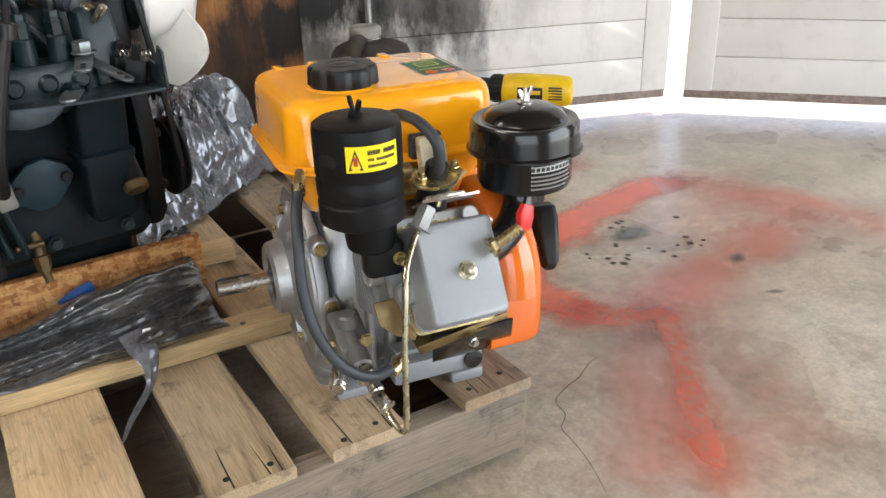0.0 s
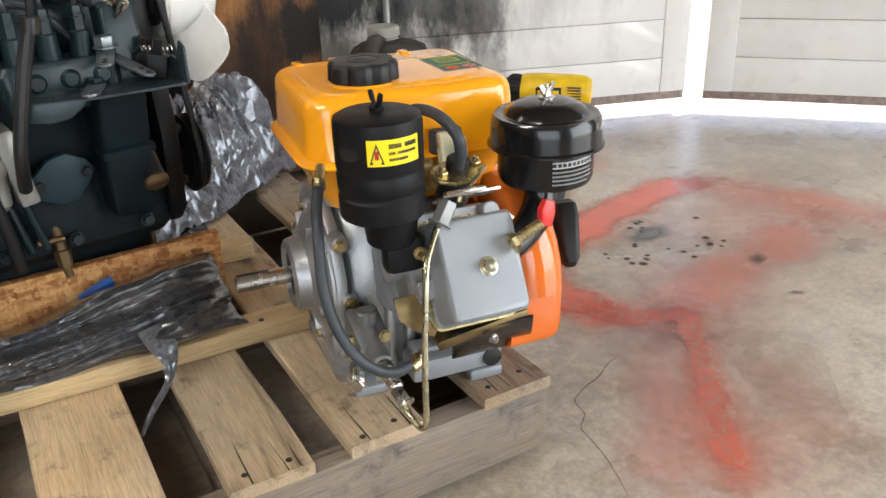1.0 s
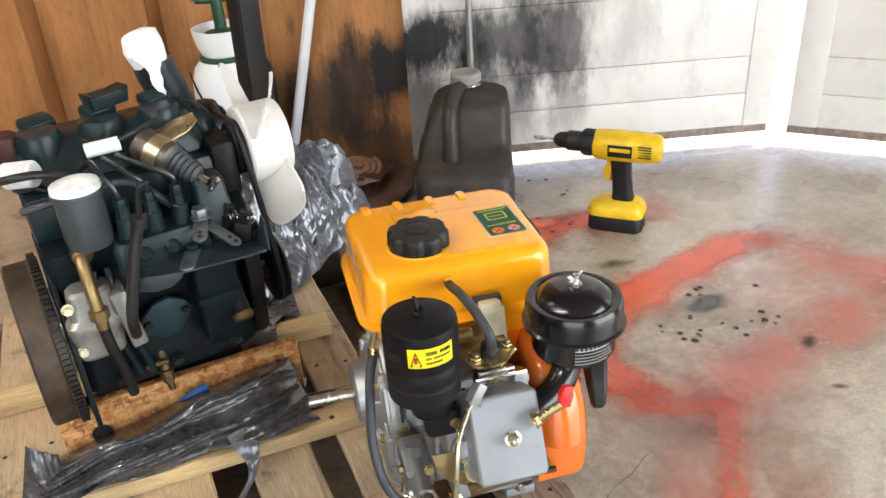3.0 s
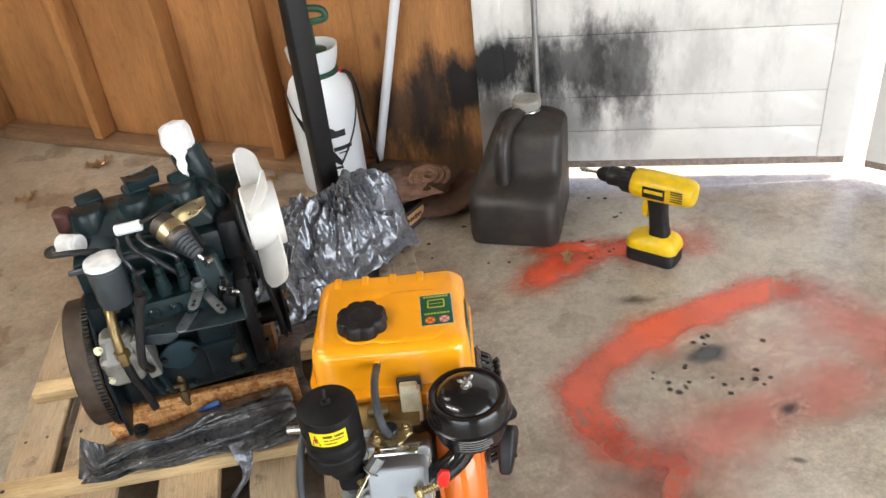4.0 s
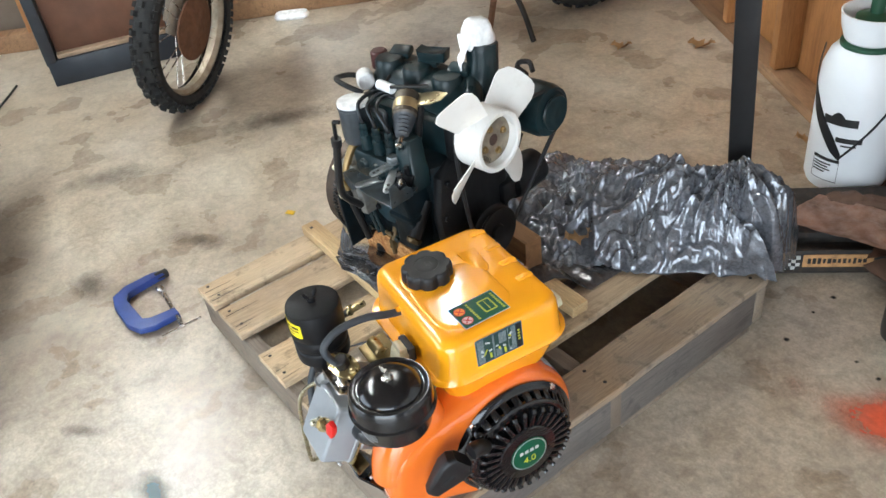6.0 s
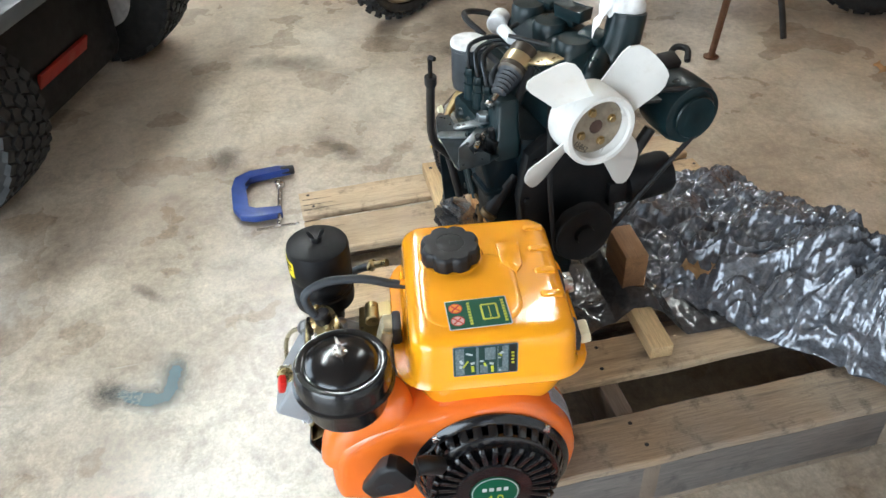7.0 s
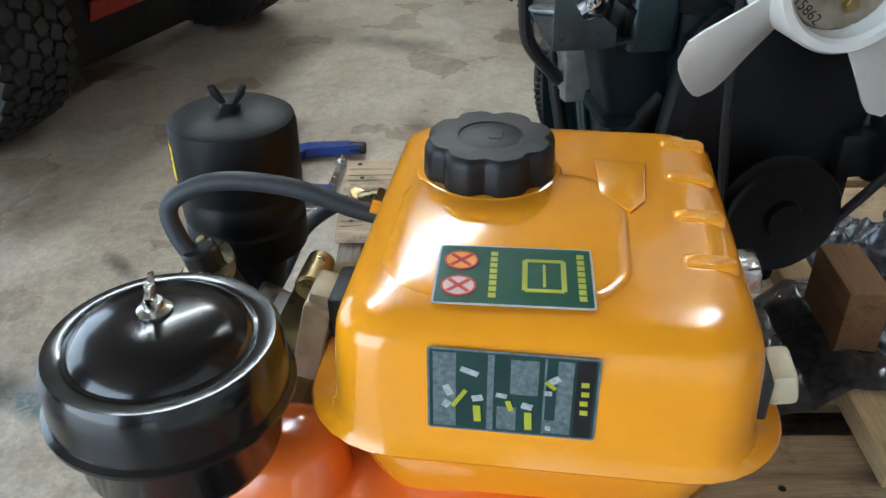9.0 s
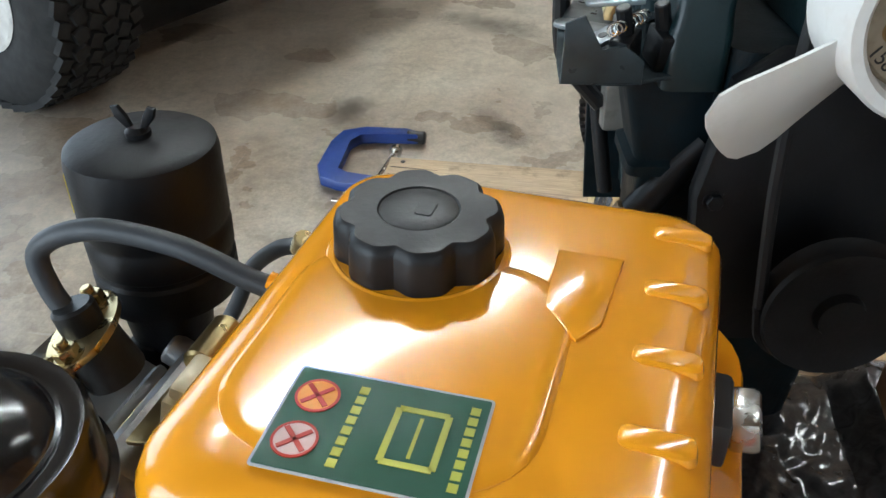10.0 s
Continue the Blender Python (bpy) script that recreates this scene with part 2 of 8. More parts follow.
TANK = surface("tank enamel", (0.90, 0.365, 0.009), 0.17, dark=0.94, light=1.05, scale=9, relief=0.04, coat=0.5, rough_var=0.06)
SHROUD = surface("shroud enamel", (0.73, 0.155, 0.019), 0.14, dark=0.93, light=1.06, scale=9, relief=0.05, coat=0.35, rough_var=0.06)
GLOSS_BLACK = surface("black enamel", (0.007, 0.007, 0.008), 0.2, scale=12, relief=0.03, coat=0.25, rough_var=0.05, spec=0.4)
MATT_BLACK = surface("heat-proof black", (0.006, 0.006, 0.007), 0.5, scale=14, relief=0.35, spec=0.22)
PLASTIC = surface("moulded black plastic", (0.010, 0.010, 0.011), 0.46, scale=20, relief=0.3, spec=0.35)
RUBBER = surface("grey rubber", (0.036, 0.041, 0.048), 0.55, scale=20, relief=0.2)
CAST = surface("cast aluminium", (0.40, 0.405, 0.41), 0.40, metal=0.75, dark=0.8, light=1.15, scale=20, fine=420, relief=0.5, depth=0.0008)
GREY_PAINT = surface("grey painted casting", (0.27, 0.285, 0.30), 0.38, metal=0.25, dark=0.9, light=1.08, scale=16, fine=320, relief=0.2)
STEEL = surface("bright steel", (0.62, 0.60, 0.57), 0.24, metal=1.0, scale=25, relief=0.1)
ZINC = surface("yellow zinc plate", (0.46, 0.37, 0.19), 0.3, metal=0.95, dark=0.7, light=1.2, scale=40, relief=0.1)
CREAM_STEEL = surface("pale plated bracket", (0.74, 0.70, 0.50), 0.35, metal=0.12, scale=40, relief=0.1)
RED_PLASTIC = surface("red plastic", (0.62, 0.015, 0.012), 0.35, scale=20, relief=0.05)
TEAL = surface("dark teal engine paint", (0.007, 0.018, 0.021), 0.36, dark=0.6, light=1.4, scale=16, fine=300, relief=0.4, coat=0.08, spec=0.3, dirt=(0.018, 0.013, 0.009), dirt_amount=0.4)
# darker copy of TEAL: shade of the engine's low parts put into colour
TEAL_SHADED = surface("shaded dirty teal casting", (0.004, 0.009, 0.012), 0.5, dark=0.5, light=1.6, scale=14, fine=260, relief=0.5, spec=0.16, dirt=(0.014, 0.009, 0.006), dirt_amount=0.6)
OILY_BLACK = surface("oily black casting", (0.0055, 0.006, 0.007), 0.5, metal=0.0, dark=0.6, light=1.5, scale=18, relief=0.4, dirt=(0.016, 0.012, 0.010), dirt_amount=0.35, spec=0.25)
DARK_IRON = surface("oily dark iron", (0.022, 0.021, 0.020), 0.5, metal=0.4, dark=0.6, light=1.6, scale=18, relief=0.4, dirt=(0.05, 0.03, 0.018), dirt_amount=0.4)
FAN_WHITE = surface("white nylon", (0.66, 0.655, 0.63), 0.42, dark=0.93, light=1.03, scale=14, relief=0.12, dirt=(0.35, 0.31, 0.24), dirt_amount=0.3)
RAG_WHITE = surface("white tape", (0.82, 0.82, 0.82), 0.6, scale=40, relief=0.4, depth=0.002)
BRASS = surface("dull brass", (0.34, 0.24, 0.11), 0.4, metal=0.85, scale=30, relief=0.2, dirt=(0.03, 0.02, 0.01), dirt_amount=0.4)
RUST = surface("rusty iron", (0.16, 0.075, 0.04), 0.75, metal=0.3, scale=30, relief=0.5)
WHITE_DOOR = surface("worn white paint", (0.72, 0.70, 0.67), 0.72, dark=0.9, light=1.03, scale=5, fine=90, relief=0.25, depth=0.001, dirt=(0.30, 0.24, 0.17), dirt_amount=0.28, per_piece=0.04)
SOOTY_DOOR = surface("smoke-blackened white paint", (0.72, 0.70, 0.67), 0.72, dark=0.9, light=1.03, scale=5, fine=90, relief=0.25, depth=0.001, dirt=(0.30, 0.24, 0.17), dirt_amount=0.28, per_piece=0.04,
                     soot=((0.06, 0.37, 0.30, 0.125, 0.98), (0.30, 0.36, 0.24, 0.15, 0.8), (0.48, 0.33, 0.15, 0.20, 0.7), (0.32, 0.16, 0.16, 0.16, 0.45), (0.52, 0.13, 0.09, 0.14, 0.45), (0.33, 0.36, 0.62, 0.24, 0.3), (0.0, 0.12, 0.18, 0.3, 0.65)))
YELLOW = surface("yellow tool plastic", (0.80, 0.52, 0.008), 0.4, scale=20, relief=0.15, dirt=(0.2, 0.12, 0.02), dirt_amount=0.2)
WHITE_PLASTIC = surface("white tank plastic", (0.76, 0.78, 0.80), 0.4, dark=0.95, light=1.02, scale=8, relief=0.08)
JUG = surface("dusty black plastic", (0.020, 0.017, 0.015), 0.5, dark=0.7, light=1.4, scale=9, relief=0.2, dirt=(0.085, 0.055, 0.036), dirt_amount=0.6)
BLUE = surface("blue clamp paint", (0.02, 0.05, 0.22), 0.4, scale=20, relief=0.2, dirt=(0.05, 0.04, 0.03), dirt_amount=0.2)
PALLET_WOOD = wood("pallet board", (0.54, 0.39, 0.225), (0.18, 0.11, 0.056), along=1, grey=0.28, stains=0.9, grain=34)
PALLET_SIDE = wood("weathered pallet runner", (0.27, 0.205, 0.145), (0.05, 0.037, 0.026), along=0, grey=0.4, grain=55, stains=0.75)
PALLET_FLANK = wood("dark grey side timber", (0.15, 0.13, 0.115), (0.05, 0.042, 0.036), along=1, grey=0.7, grain=60, stains=0.6)
PALLET_OLD = wood("worn brown pallet board", (0.40, 0.275, 0.155), (0.12, 0.075, 0.042), along=1, grey=0.5, stains=0.95, grain=38)
PINE = wood("pale pine", (0.70, 0.51, 0.27), (0.50, 0.31, 0.13), along=0, stains=0.15)


def flake_board(name):
    """Pressed strand board: overlapping pale and brown flakes lying two ways."""
    m, nt, nodes, links, b = nodes_of(name)
    tc = coords(nt)
    cols = []
    for turn, scale in ((0.5, (45, 110, 150)), (-0.7, (130, 110, 60))):
        mp = nodes.new("ShaderNodeMapping")
        mp.inputs["Rotation"].default_value = (0, turn, 0)
        mp.inputs["Scale"].default_value = scale
        vo = nodes.new("ShaderNodeTexVoronoi")
        vo.inputs["Scale"].default_value = 1.0
        links.new(tc, mp.inputs[0]), links.new(mp.outputs[0], vo.inputs["Vector"])
        cols.append(ramp(nt, vo.outputs["Color"], [(0.15, (0.26, 0.085, 0.022)), (0.45, (0.50, 0.21, 0.060)), (0.8, (0.70, 0.40, 0.16))]))
    col = mix(nt, ramp(nt, noise_tex(nt, tc, 120, 4, 0.6), [(0.4, (0, 0, 0)), (0.6, (1, 1, 1))]), cols[0], cols[1])
    links.new(col, b.inputs["Base Color"])
    b.inputs["Roughness"].default_value = 0.75
    return m


OSB = flake_board("strand board")
PLANK_WALL = wood("stained plank wall", (0.42, 0.19, 0.062), (0.22, 0.085, 0.026), along=2, grain=22, stains=0.35, per_piece=0.1, rough=0.6,
                  soot=((3.03, 0.36, 0.17, 0.16, 0.98), (2.87, 0.28, 0.12, 0.24, 0.8), (2.75, 0.24, 0.16, 0.20, 0.75), (2.61, 0.28, 0.14, 0.16, 0.55), (2.95, 0.08, 0.3, 0.14, 0.7), (2.55, 0.10, 0.25, 0.07, 0.6)))
SILL_WOOD = wood("old sill timber", (0.30, 0.17, 0.085), (0.15, 0.08, 0.04), along=0, stains=0.4)
TYRE = surface("tyre rubber", (0.014, 0.014, 0.014), 0.8, scale=20, relief=0.3, dirt=(0.05, 0.04, 0.03), dirt_amount=0.35)
CONCRETE = concrete()

# ---- mesh helpers ----


def bm_new():
    return bmesh.new()


def xf(verts, m):
    for v in verts:
        v.co = m @ v.co


def box(bm, size, at=(0, 0, 0), rot=(0, 0, 0), bevel=0.0, seg=2):
    """A box with rounded edges about its centre."""
    made = bmesh.ops.create_cube(bm, size=1.0)["verts"]
    xf(made, Matrix.Diagonal((*size, 1)))
    if bevel:
        edges = list({e for v in made for e in v.link_edges})
        out = bmesh.ops.bevel(bm, geom=edges, offset=min(bevel, 0.49 * min(size)), segments=seg, profile=0.5, affect="EDGES")
        made = list({v for f in out["faces"] for v in f.verts} | {v for v in made if v.is_valid})
    xf(made, pose(*at, *rot))
    return made


def grid_rings(bm, rings, closed=True, caps=(True, True)):
    """Skins a row of rings of points that have the same count."""
    rows = [[bm.verts.new(p) for p in ring] for ring in rings]
    n = len(rows[0])
    for a, b in zip(rows, rows[1:]):
        for i in range(n if closed else n - 1):
            j = (i + 1) % n
            bm.faces.new((a[i], a[j], b[j], b[i]))
    if caps[0]:
        bm.faces.new(rows[0][::-1])
    if caps[1]:
        bm.faces.new(rows[-1])
    return [v for r in rows for v in r]


def lathe(bm, profile, m=None, seg=32, caps=(True, True)):
    """Turns (radius, height) pairs round z."""
    rings = [[Vector((r * math.cos(2 * math.pi * i / seg), r * math.sin(2 * math.pi * i / seg), z)) for i in range(seg)] for r, z in profile]
    vs = grid_rings(bm, rings, True, caps)
    if m is not None:
        xf(vs, m)
    return vs


def axis_to(p, q):
    """A pose at p whose z points to q."""
    p, q = Vector(p), Vector(q)
    return Matrix.Translation(p) @ (q - p).to_track_quat("Z", "Y").to_matrix().to_4x4()


def rod(bm, p, q, r, r2=None, seg=16, chamfer=0.0):
    p, q = Vector(p), Vector(q)
    n, r2 = (q - p).length, r if r2 is None else r2
    c = min(chamfer, 0.4 * n, 0.5 * r)
    prof = [(r - c, 0), (r, c), (r2, n - c), (r2 - c, n)] if c else [(r, 0), (r2, n)]
    return lathe(bm, prof, axis_to(p, q), seg)


def hexnut(bm, at, toward, r, h, hole=False):
    vs = lathe(bm, [(r * 0.93, 0), (r, h * 0.12), (r, h * 0.88), (r * 0.9, h)], axis_to(at, Vector(at) + Vector(toward)), 6)
    lathe(bm, [(r * 1.25, -0.0012), (r * 1.25, 0.0006)], axis_to(at, Vector(at) + Vector(toward)), 18)
    return vs


def spline(points, per=8):
    """A smooth line through the points."""
    p = [Vector(q) for q in points]
    p = [2 * p[0] - p[1]] + p + [2 * p[-1] - p[-2]]
    out = []
    for i in range(1, len(p) - 2):
        for k in range(per):
            t = k / per
            out.append(0.5 * (2 * p[i] + (p[i + 1] - p[i - 1]) * t + (2 * p[i - 1] - 5 * p[i] + 4 * p[i + 1] - p[i + 2]) * t * t + (3 * p[i] - p[i - 1] - 3 * p[i + 1] + p[i + 2]) * t ** 3))
    return out + [p[-2]]


def tube(bm, points, r, seg=12, per=8, smooth=True, flat=1.0):
    """A hose or bent pipe through the points."""
    line = spline(points, per) if smooth else [Vector(q) for q in points]
    up, rings = None, []
    for i, p in enumerate(line):
        d = (line[min(i + 1, len(line) - 1)] - line[max(i - 1, 0)]).normalized()
        if up is None:
            up = d.orthogonal().normalized()
        up = (up - d * up.dot(d)).normalized()
        side = d.cross(up)
        rr = r[min(len(r) - 1, int(i / len(line) * len(r)))] if isinstance(r, (list, tuple)) else r
        rings.append([p + up * rr * math.cos(2 * math.pi * k / seg) + side * rr * flat * math.sin(2 * math.pi * k / seg) for k in range(seg)])
    return grid_rings(bm, rings)


def slab(bm, outline, thick, m=None, bevel=0.0, seg=2):
    """An outline in x and y, thick along z from 0."""
    n = len(outline)
    a, b = [bm.verts.new((x, y, 0)) for x, y in outline], [bm.verts.new((x, y, thick)) for x, y in outline]
    faces = [bm.faces.new(a[::-1]), bm.faces.new(b)] + [bm.faces.new((a[i], a[(i + 1) % n], b[(i + 1) % n], b[i])) for i in range(n)]
    made = a + b
    if bevel:
        edges = list(faces[0].edges) + list(faces[1].edges)
        out = bmesh.ops.bevel(bm, geom=edges, offset=bevel, segments=seg, profile=0.5, affect="EDGES")
        made = list({v for f in out["faces"] for v in f.verts} | {v for v in made if v.is_valid})
    if m is not None:
        xf(made, m)
    return made


def round_rect(w, h, r, per=6, cx=0.0, cy=0.0):
    pts = []
    for sx, sy, a0 in ((1, 1, 0), (-1, 1, 90), (-1, -1, 180), (1, -1, 270)):
        for k in range(per + 1):
            a = radians(a0 + 90 * k / per)
            pts.append((cx + sx * (w / 2 - r) + r * math.cos(a), cy + sy * (h / 2 - r) + r * math.sin(a)))
    return pts


def loft(bm, sections, caps=(True, True)):
    """Rounded rectangles (z, w, h, r, cx, cy) skinned upwards."""
    rings = [[Vector((x, y, z)) for x, y in round_rect(w, h, r, 7, cx, cy)] for z, w, h, r, cx, cy in sections]
    return grid_rings(bm, rings, True, caps)


def link(name, bm, material, parent=None, label="", smooth=35):
    bmesh.ops.recalc_face_normals(bm, faces=bm.faces)
    me = bpy.data.meshes.new(name)
    bm.to_mesh(me)
    bm.free()
    if smooth:
        me.polygons.foreach_set("use_smooth", [True] * len(me.polygons))
        me.set_sharp_from_angle(angle=radians(smooth))
    me.materials.append(material)
    ob = new(name, me)
    if parent is not None:
        ob.parent = parent
    if label:
        ob["label"] = label
    return ob


def part(name, bm, material, parent, label="", smooth=35):
    return link(name, bm, material, parent, label, smooth)


def thing(name, m, label, category, group="", kind=""):
    ob = new(name)
    ob.empty_display_size = 0.05
    ob.matrix_world = m
    return tagged(ob, label, category, group, kind)


def single(name, bm, material, m, label, category, group="", kind="", smooth=35):
    """A thing that is one mesh."""
    ob = link(name, bm, material, None, "", smooth)
    ob.matrix_world = m
    return tagged(ob, label, category, group, kind)

# ---- structure ----
bm = bm_new()
bmesh.ops.create_grid(bm, x_segments=2, y_segments=2, size=60)
single("ground", bm, CONCRETE, pose(0, 0, 0), "stained brown-grey concrete slab floor with cracks", "floor", kind="structure")


def wall_piece(name, a0, b0, a1, b1, z0, z1, material, label, thick=0.12):
    """A wall between two points of the room's plan; its face lies on the line and its body behind it."""
    p, q = room(a0, b0), room(a1, b1)
    n = (q - p).length
    bm = bm_new()
    box(bm, (n, thick, z1 - z0), (n / 2, thick / 2, (z0 + z1) / 2))
    d = (q - p).normalized()
    return single(name, bm, material, Matrix.Translation(p) @ pose(0, 0, 0, 0, 0, math.degrees(math.atan2(d.y, d.x))), label, "wall", kind="structure")


DULL_WALL = surface("bare dusty boarding", (0.15, 0.115, 0.085), 0.8, scale=4, relief=0.3, dirt_amount=0.3)
LEFT = -0.25
wall_piece("wall_left", LEFT, ROOM_D, LEFT, 0, 0, ROOM_H, DULL_WALL, "brown boarded garage wall behind bare studs")
wall_piece("wall_planks", -0.37, 0, 2.69, 0, 0, ROOM_H, PLANK_WALL, "orange-stained plywood garage wall")
# out of view; its 0.33 depth serves as a canopy that blocks sun
wall_piece("wall_over_doors", 2.69, 0, ROOM_W, 0, 2.19, ROOM_H, DULL_WALL, "unseen boarded wall over the folding doors, deepened to block sun", 0.33)
wall_piece("wall_right_near", ROOM_W, 0, ROOM_W, 1.2, 0, ROOM_H, DULL_WALL, "plain boarded garage wall")
wall_piece("wall_right_far", ROOM_W, 4.6, ROOM_W, ROOM_D, 0, ROOM_H, DULL_WALL, "plain boarded garage wall")
# closes the top of the unseen opening made for the fill lamp
wall_piece("wall_right_top", ROOM_W, 1.2, ROOM_W, 4.6, 2.45, ROOM_H, DULL_WALL, "unseen boarding above the added side opening")
wall_piece("wall_back_left", 1.3, ROOM_D, LEFT, ROOM_D, 0, ROOM_H, DULL_WALL, "plain boarded garage wall")
wall_piece("wall_back_right", ROOM_W, ROOM_D, 5.1, ROOM_D, 0, ROOM_H, DULL_WALL, "plain boarded garage wall")
wall_piece("wall_back_top", 5.1, ROOM_D, 1.3, ROOM_D, 2.45, ROOM_H, DULL_WALL, "boarding above the open doorway")
bm = bm_new()
box(bm, (ROOM_W + 0.8, ROOM_D + 0.3, 0.1), (ROOM_W / 2, ROOM_D / 2, ROOM_H + 0.05))
link("ceiling", bm, DULL_WALL).matrix_world = ROOM
tagged(bpy.data.objects["ceiling"], "plain boarded garage ceiling", "ceiling", kind="structure")

# studs and sill against the plank wall
for n, a in enumerate((0.35, 0.95, 1.42, 1.86)):
    bm = bm_new()
    box(bm, (0.045, 0.09, ROOM_H - 0.1), (0, 0.048, ROOM_H / 2), bevel=0.003)
    single("wall_stud", bm, PLANK_WALL, ROOM @ pose(a, 0, 0), "orange-stained upright timber stud on the wall", "stud", "wall studs", "structure")
bm = bm_new()
box(bm, (2.3, 0.10, 0.045), (1.15, 0.053, 0.0235), bevel=0.004)
single("sill_plate", bm, SILL_WOOD, ROOM, "dusty brown sill timber along the wall's foot", "sill", kind="structure")
bm = bm_new()
box(bm, (0.10, 5.0, 0.09), (-0.090, 2.6, 0.046), bevel=0.004)
single("sill_plate_left", bm, SILL_WOOD, ROOM, "dusty brown sill timber along the wall's foot", "sill", kind="structure")

for b in (0.85, 1.45, 2.06, 2.66, 3.27):
    bm = bm_new()
    box(bm, (0.09, 0.045, ROOM_H - 0.12), (-0.090, 0, ROOM_H / 2 + 0.03), bevel=0.003)
    single("wall_stud", bm, PLANK_WALL, ROOM @ pose(0, b, 0), "orange-stained upright timber stud on the wall", "stud", "wall studs", "structure")


def garage_door(name, p, q, paint):
    """A boarded white door leaf: stiles, rails and recessed boards."""
    p, q = Vector((*p, 0.085)), Vector((*q, 0.085))
    n, d = (q - p).length, (q - p).normalized()
    m = Matrix.Translation(p) @ pose(0, 0, 0, 0, 0, math.degrees(math.atan2(d.y, d.x)))
    leaf = thing(name, m, "white-painted wooden folding door leaf with worn boards", "door", kind="structure")
    rnd = random.Random(name)
    z = 0.0
    rows = [0.115, 0.125, 0.215, 0.21, 0.20, 0.21, 0.22, 0.22, 0.22, 0.23, 0.2]
    for k, h in enumerate(rows):
        bm = bm_new()
        box(bm, (n - 0.174, 0.018, h - 0.0018), (n / 2, 0.013 + rnd.uniform(0, 0.002), z + h / 2), bevel=0.0015)
        part("board", bm, paint, leaf)
        z += h
    # unseen panel added to stop daylight leaking through the board joints
    bm = bm_new()
    box(bm, (n - 0.17, 0.005, z - 0.01), (n / 2, 0.0365, z / 2))
    part("backing_panel", bm, surface("dark light stop", (0.10, 0.085, 0.07), 0.8, scale=8), leaf)
    for x in (0.045, n - 0.045):
        bm = bm_new()
        box(bm, (0.09, 0.04, z), (x, 0.02, z / 2), bevel=0.004)
        part("stile", bm, paint, leaf)
    bm = bm_new()
    box(bm, (n, 0.03, 0.036), (n / 2, 0.022, -0.010), bevel=0.004)
    part("bottom_rail", bm, surface("rotten door foot", (0.30, 0.24, 0.21), 0.8, scale=25, relief=0.5, dirt=(0.10, 0.05, 0.04), dirt_amount=0.9), leaf, "rotten bare bottom rail")
    return leaf


garage_door("door_1", (0.33, 1.575), (1.475, 1.200), SOOTY_DOOR)
garage_door("door_2", (1.515, 1.155), (2.46, 0.14), WHITE_DOOR)

# ---- pallet ----
pallet = thing("pallet", pose(0, 0, 0), "weathered wooden shipping pallet with nailed boards on the floor", "pallet")
for y, label in ((0.019, "grey weathered runner"), (0.52, ""), (1.03, "")):
    bm = bm_new()
    box(bm, (1.02, 0.038, 0.107), (-0.51, y, 0.0725), bevel=0.004)
    part("runner", bm, PALLET_SIDE, pallet, label)
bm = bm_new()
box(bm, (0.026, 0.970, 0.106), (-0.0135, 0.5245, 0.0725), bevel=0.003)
part("side_board", bm, PALLET_FLANK, pallet, "dark grey side board")
boards = ((-1.02, -0.915), (-0.889, -0.757), (-0.665, -0.533), (-0.465, -0.357), (-0.308, -0.2), (-0.112, 0.0))
rnd = random.Random(4)
for x0, x1 in boards:
    bm = bm_new()
    w, n = x1 - x0, 1.052
    # a board with a slightly wandering edge and split, worn ends
    cuts = 9
    rings = []
    for k in range(cuts):
        y = -0.004 + n * k / (cuts - 1)
        dx = rnd.uniform(-0.0018, 0.0018)
        dz = rnd.uniform(-0.001, 0.001)
        if k in (0, cuts - 1):
            y += rnd.uniform(-0.004, 0.004)
        prof = [(-w / 2, 0.002), (-w / 2 + 0.002, 0), (w / 2 - 0.002, 0), (w / 2, 0.002), (w / 2, 0.016), (w / 2 - 0.003, 0.0185), (-w / 2 + 0.003, 0.0185), (-w / 2, 0.016)]
        rings.append([Vector((px + dx, y, pz + dz)) for px, pz in prof])
    grid_rings(bm, rings)
    ob = part("deck_board", bm, PALLET_OLD if x0 > -0.25 else PALLET_WOOD, pallet)
    ob.location = ((x0 + x1) / 2, 0, H - 0.0185)
    for k in range(3):
        # drying cracks that run in from the board's end
        cx, n = rnd.uniform(-0.4, 0.4) * w, rnd.uniform(0.03, 0.11)
        bm = bm_new()
        tip = rnd.uniform(-0.004, 0.004)
        slab(bm, [(cx - 0.0009, 0.001), (cx + 0.0008, 0.001), (cx + tip * 0.4 + 0.0006, n * 0.5), (cx + tip, n), (cx + tip * 0.3 - 0.0006, n * 0.55)], 0.0006, pose(0, 0, 0.0185))
        part("crack", bm, DARK_IRON, ob)
    for y in (0.019, 0.52, 1.03):
        for dx in (-0.3, 0.22):
            bm = bm_new()
            lathe(bm, [(0.0042, 0), (0.0042, 0.0008), (0.003, 0.0014)], None, 10)
            part("nail_head", bm, DARK_IRON, pallet).location = ((x0 + x1) / 2 + dx * w + rnd.uniform(-0.006, 0.006), y + rnd.uniform(-0.008, 0.008), H)
for x0, x1 in ((-1.02, -0.90), (-0.57, -0.45), (-0.12, 0.0)):
    bm = bm_new()
    for y in (0.2695, 0.775):
        box(bm, (x1 - x0 - 0.006, 0.458, 0.0175), ((x0 + x1) / 2, y, 0.010), bevel=0.002)
    part("bottom_board", bm, PALLET_SIDE, pallet)

# ---- small diesel engine ----
ENG = pose(-0.111, 0.229, H - 0.010, 0, 0, -8.5)
diesel = thing("diesel_engine", ENG, "small new single-cylinder diesel engine with yellow tank on the pallet", "engine")
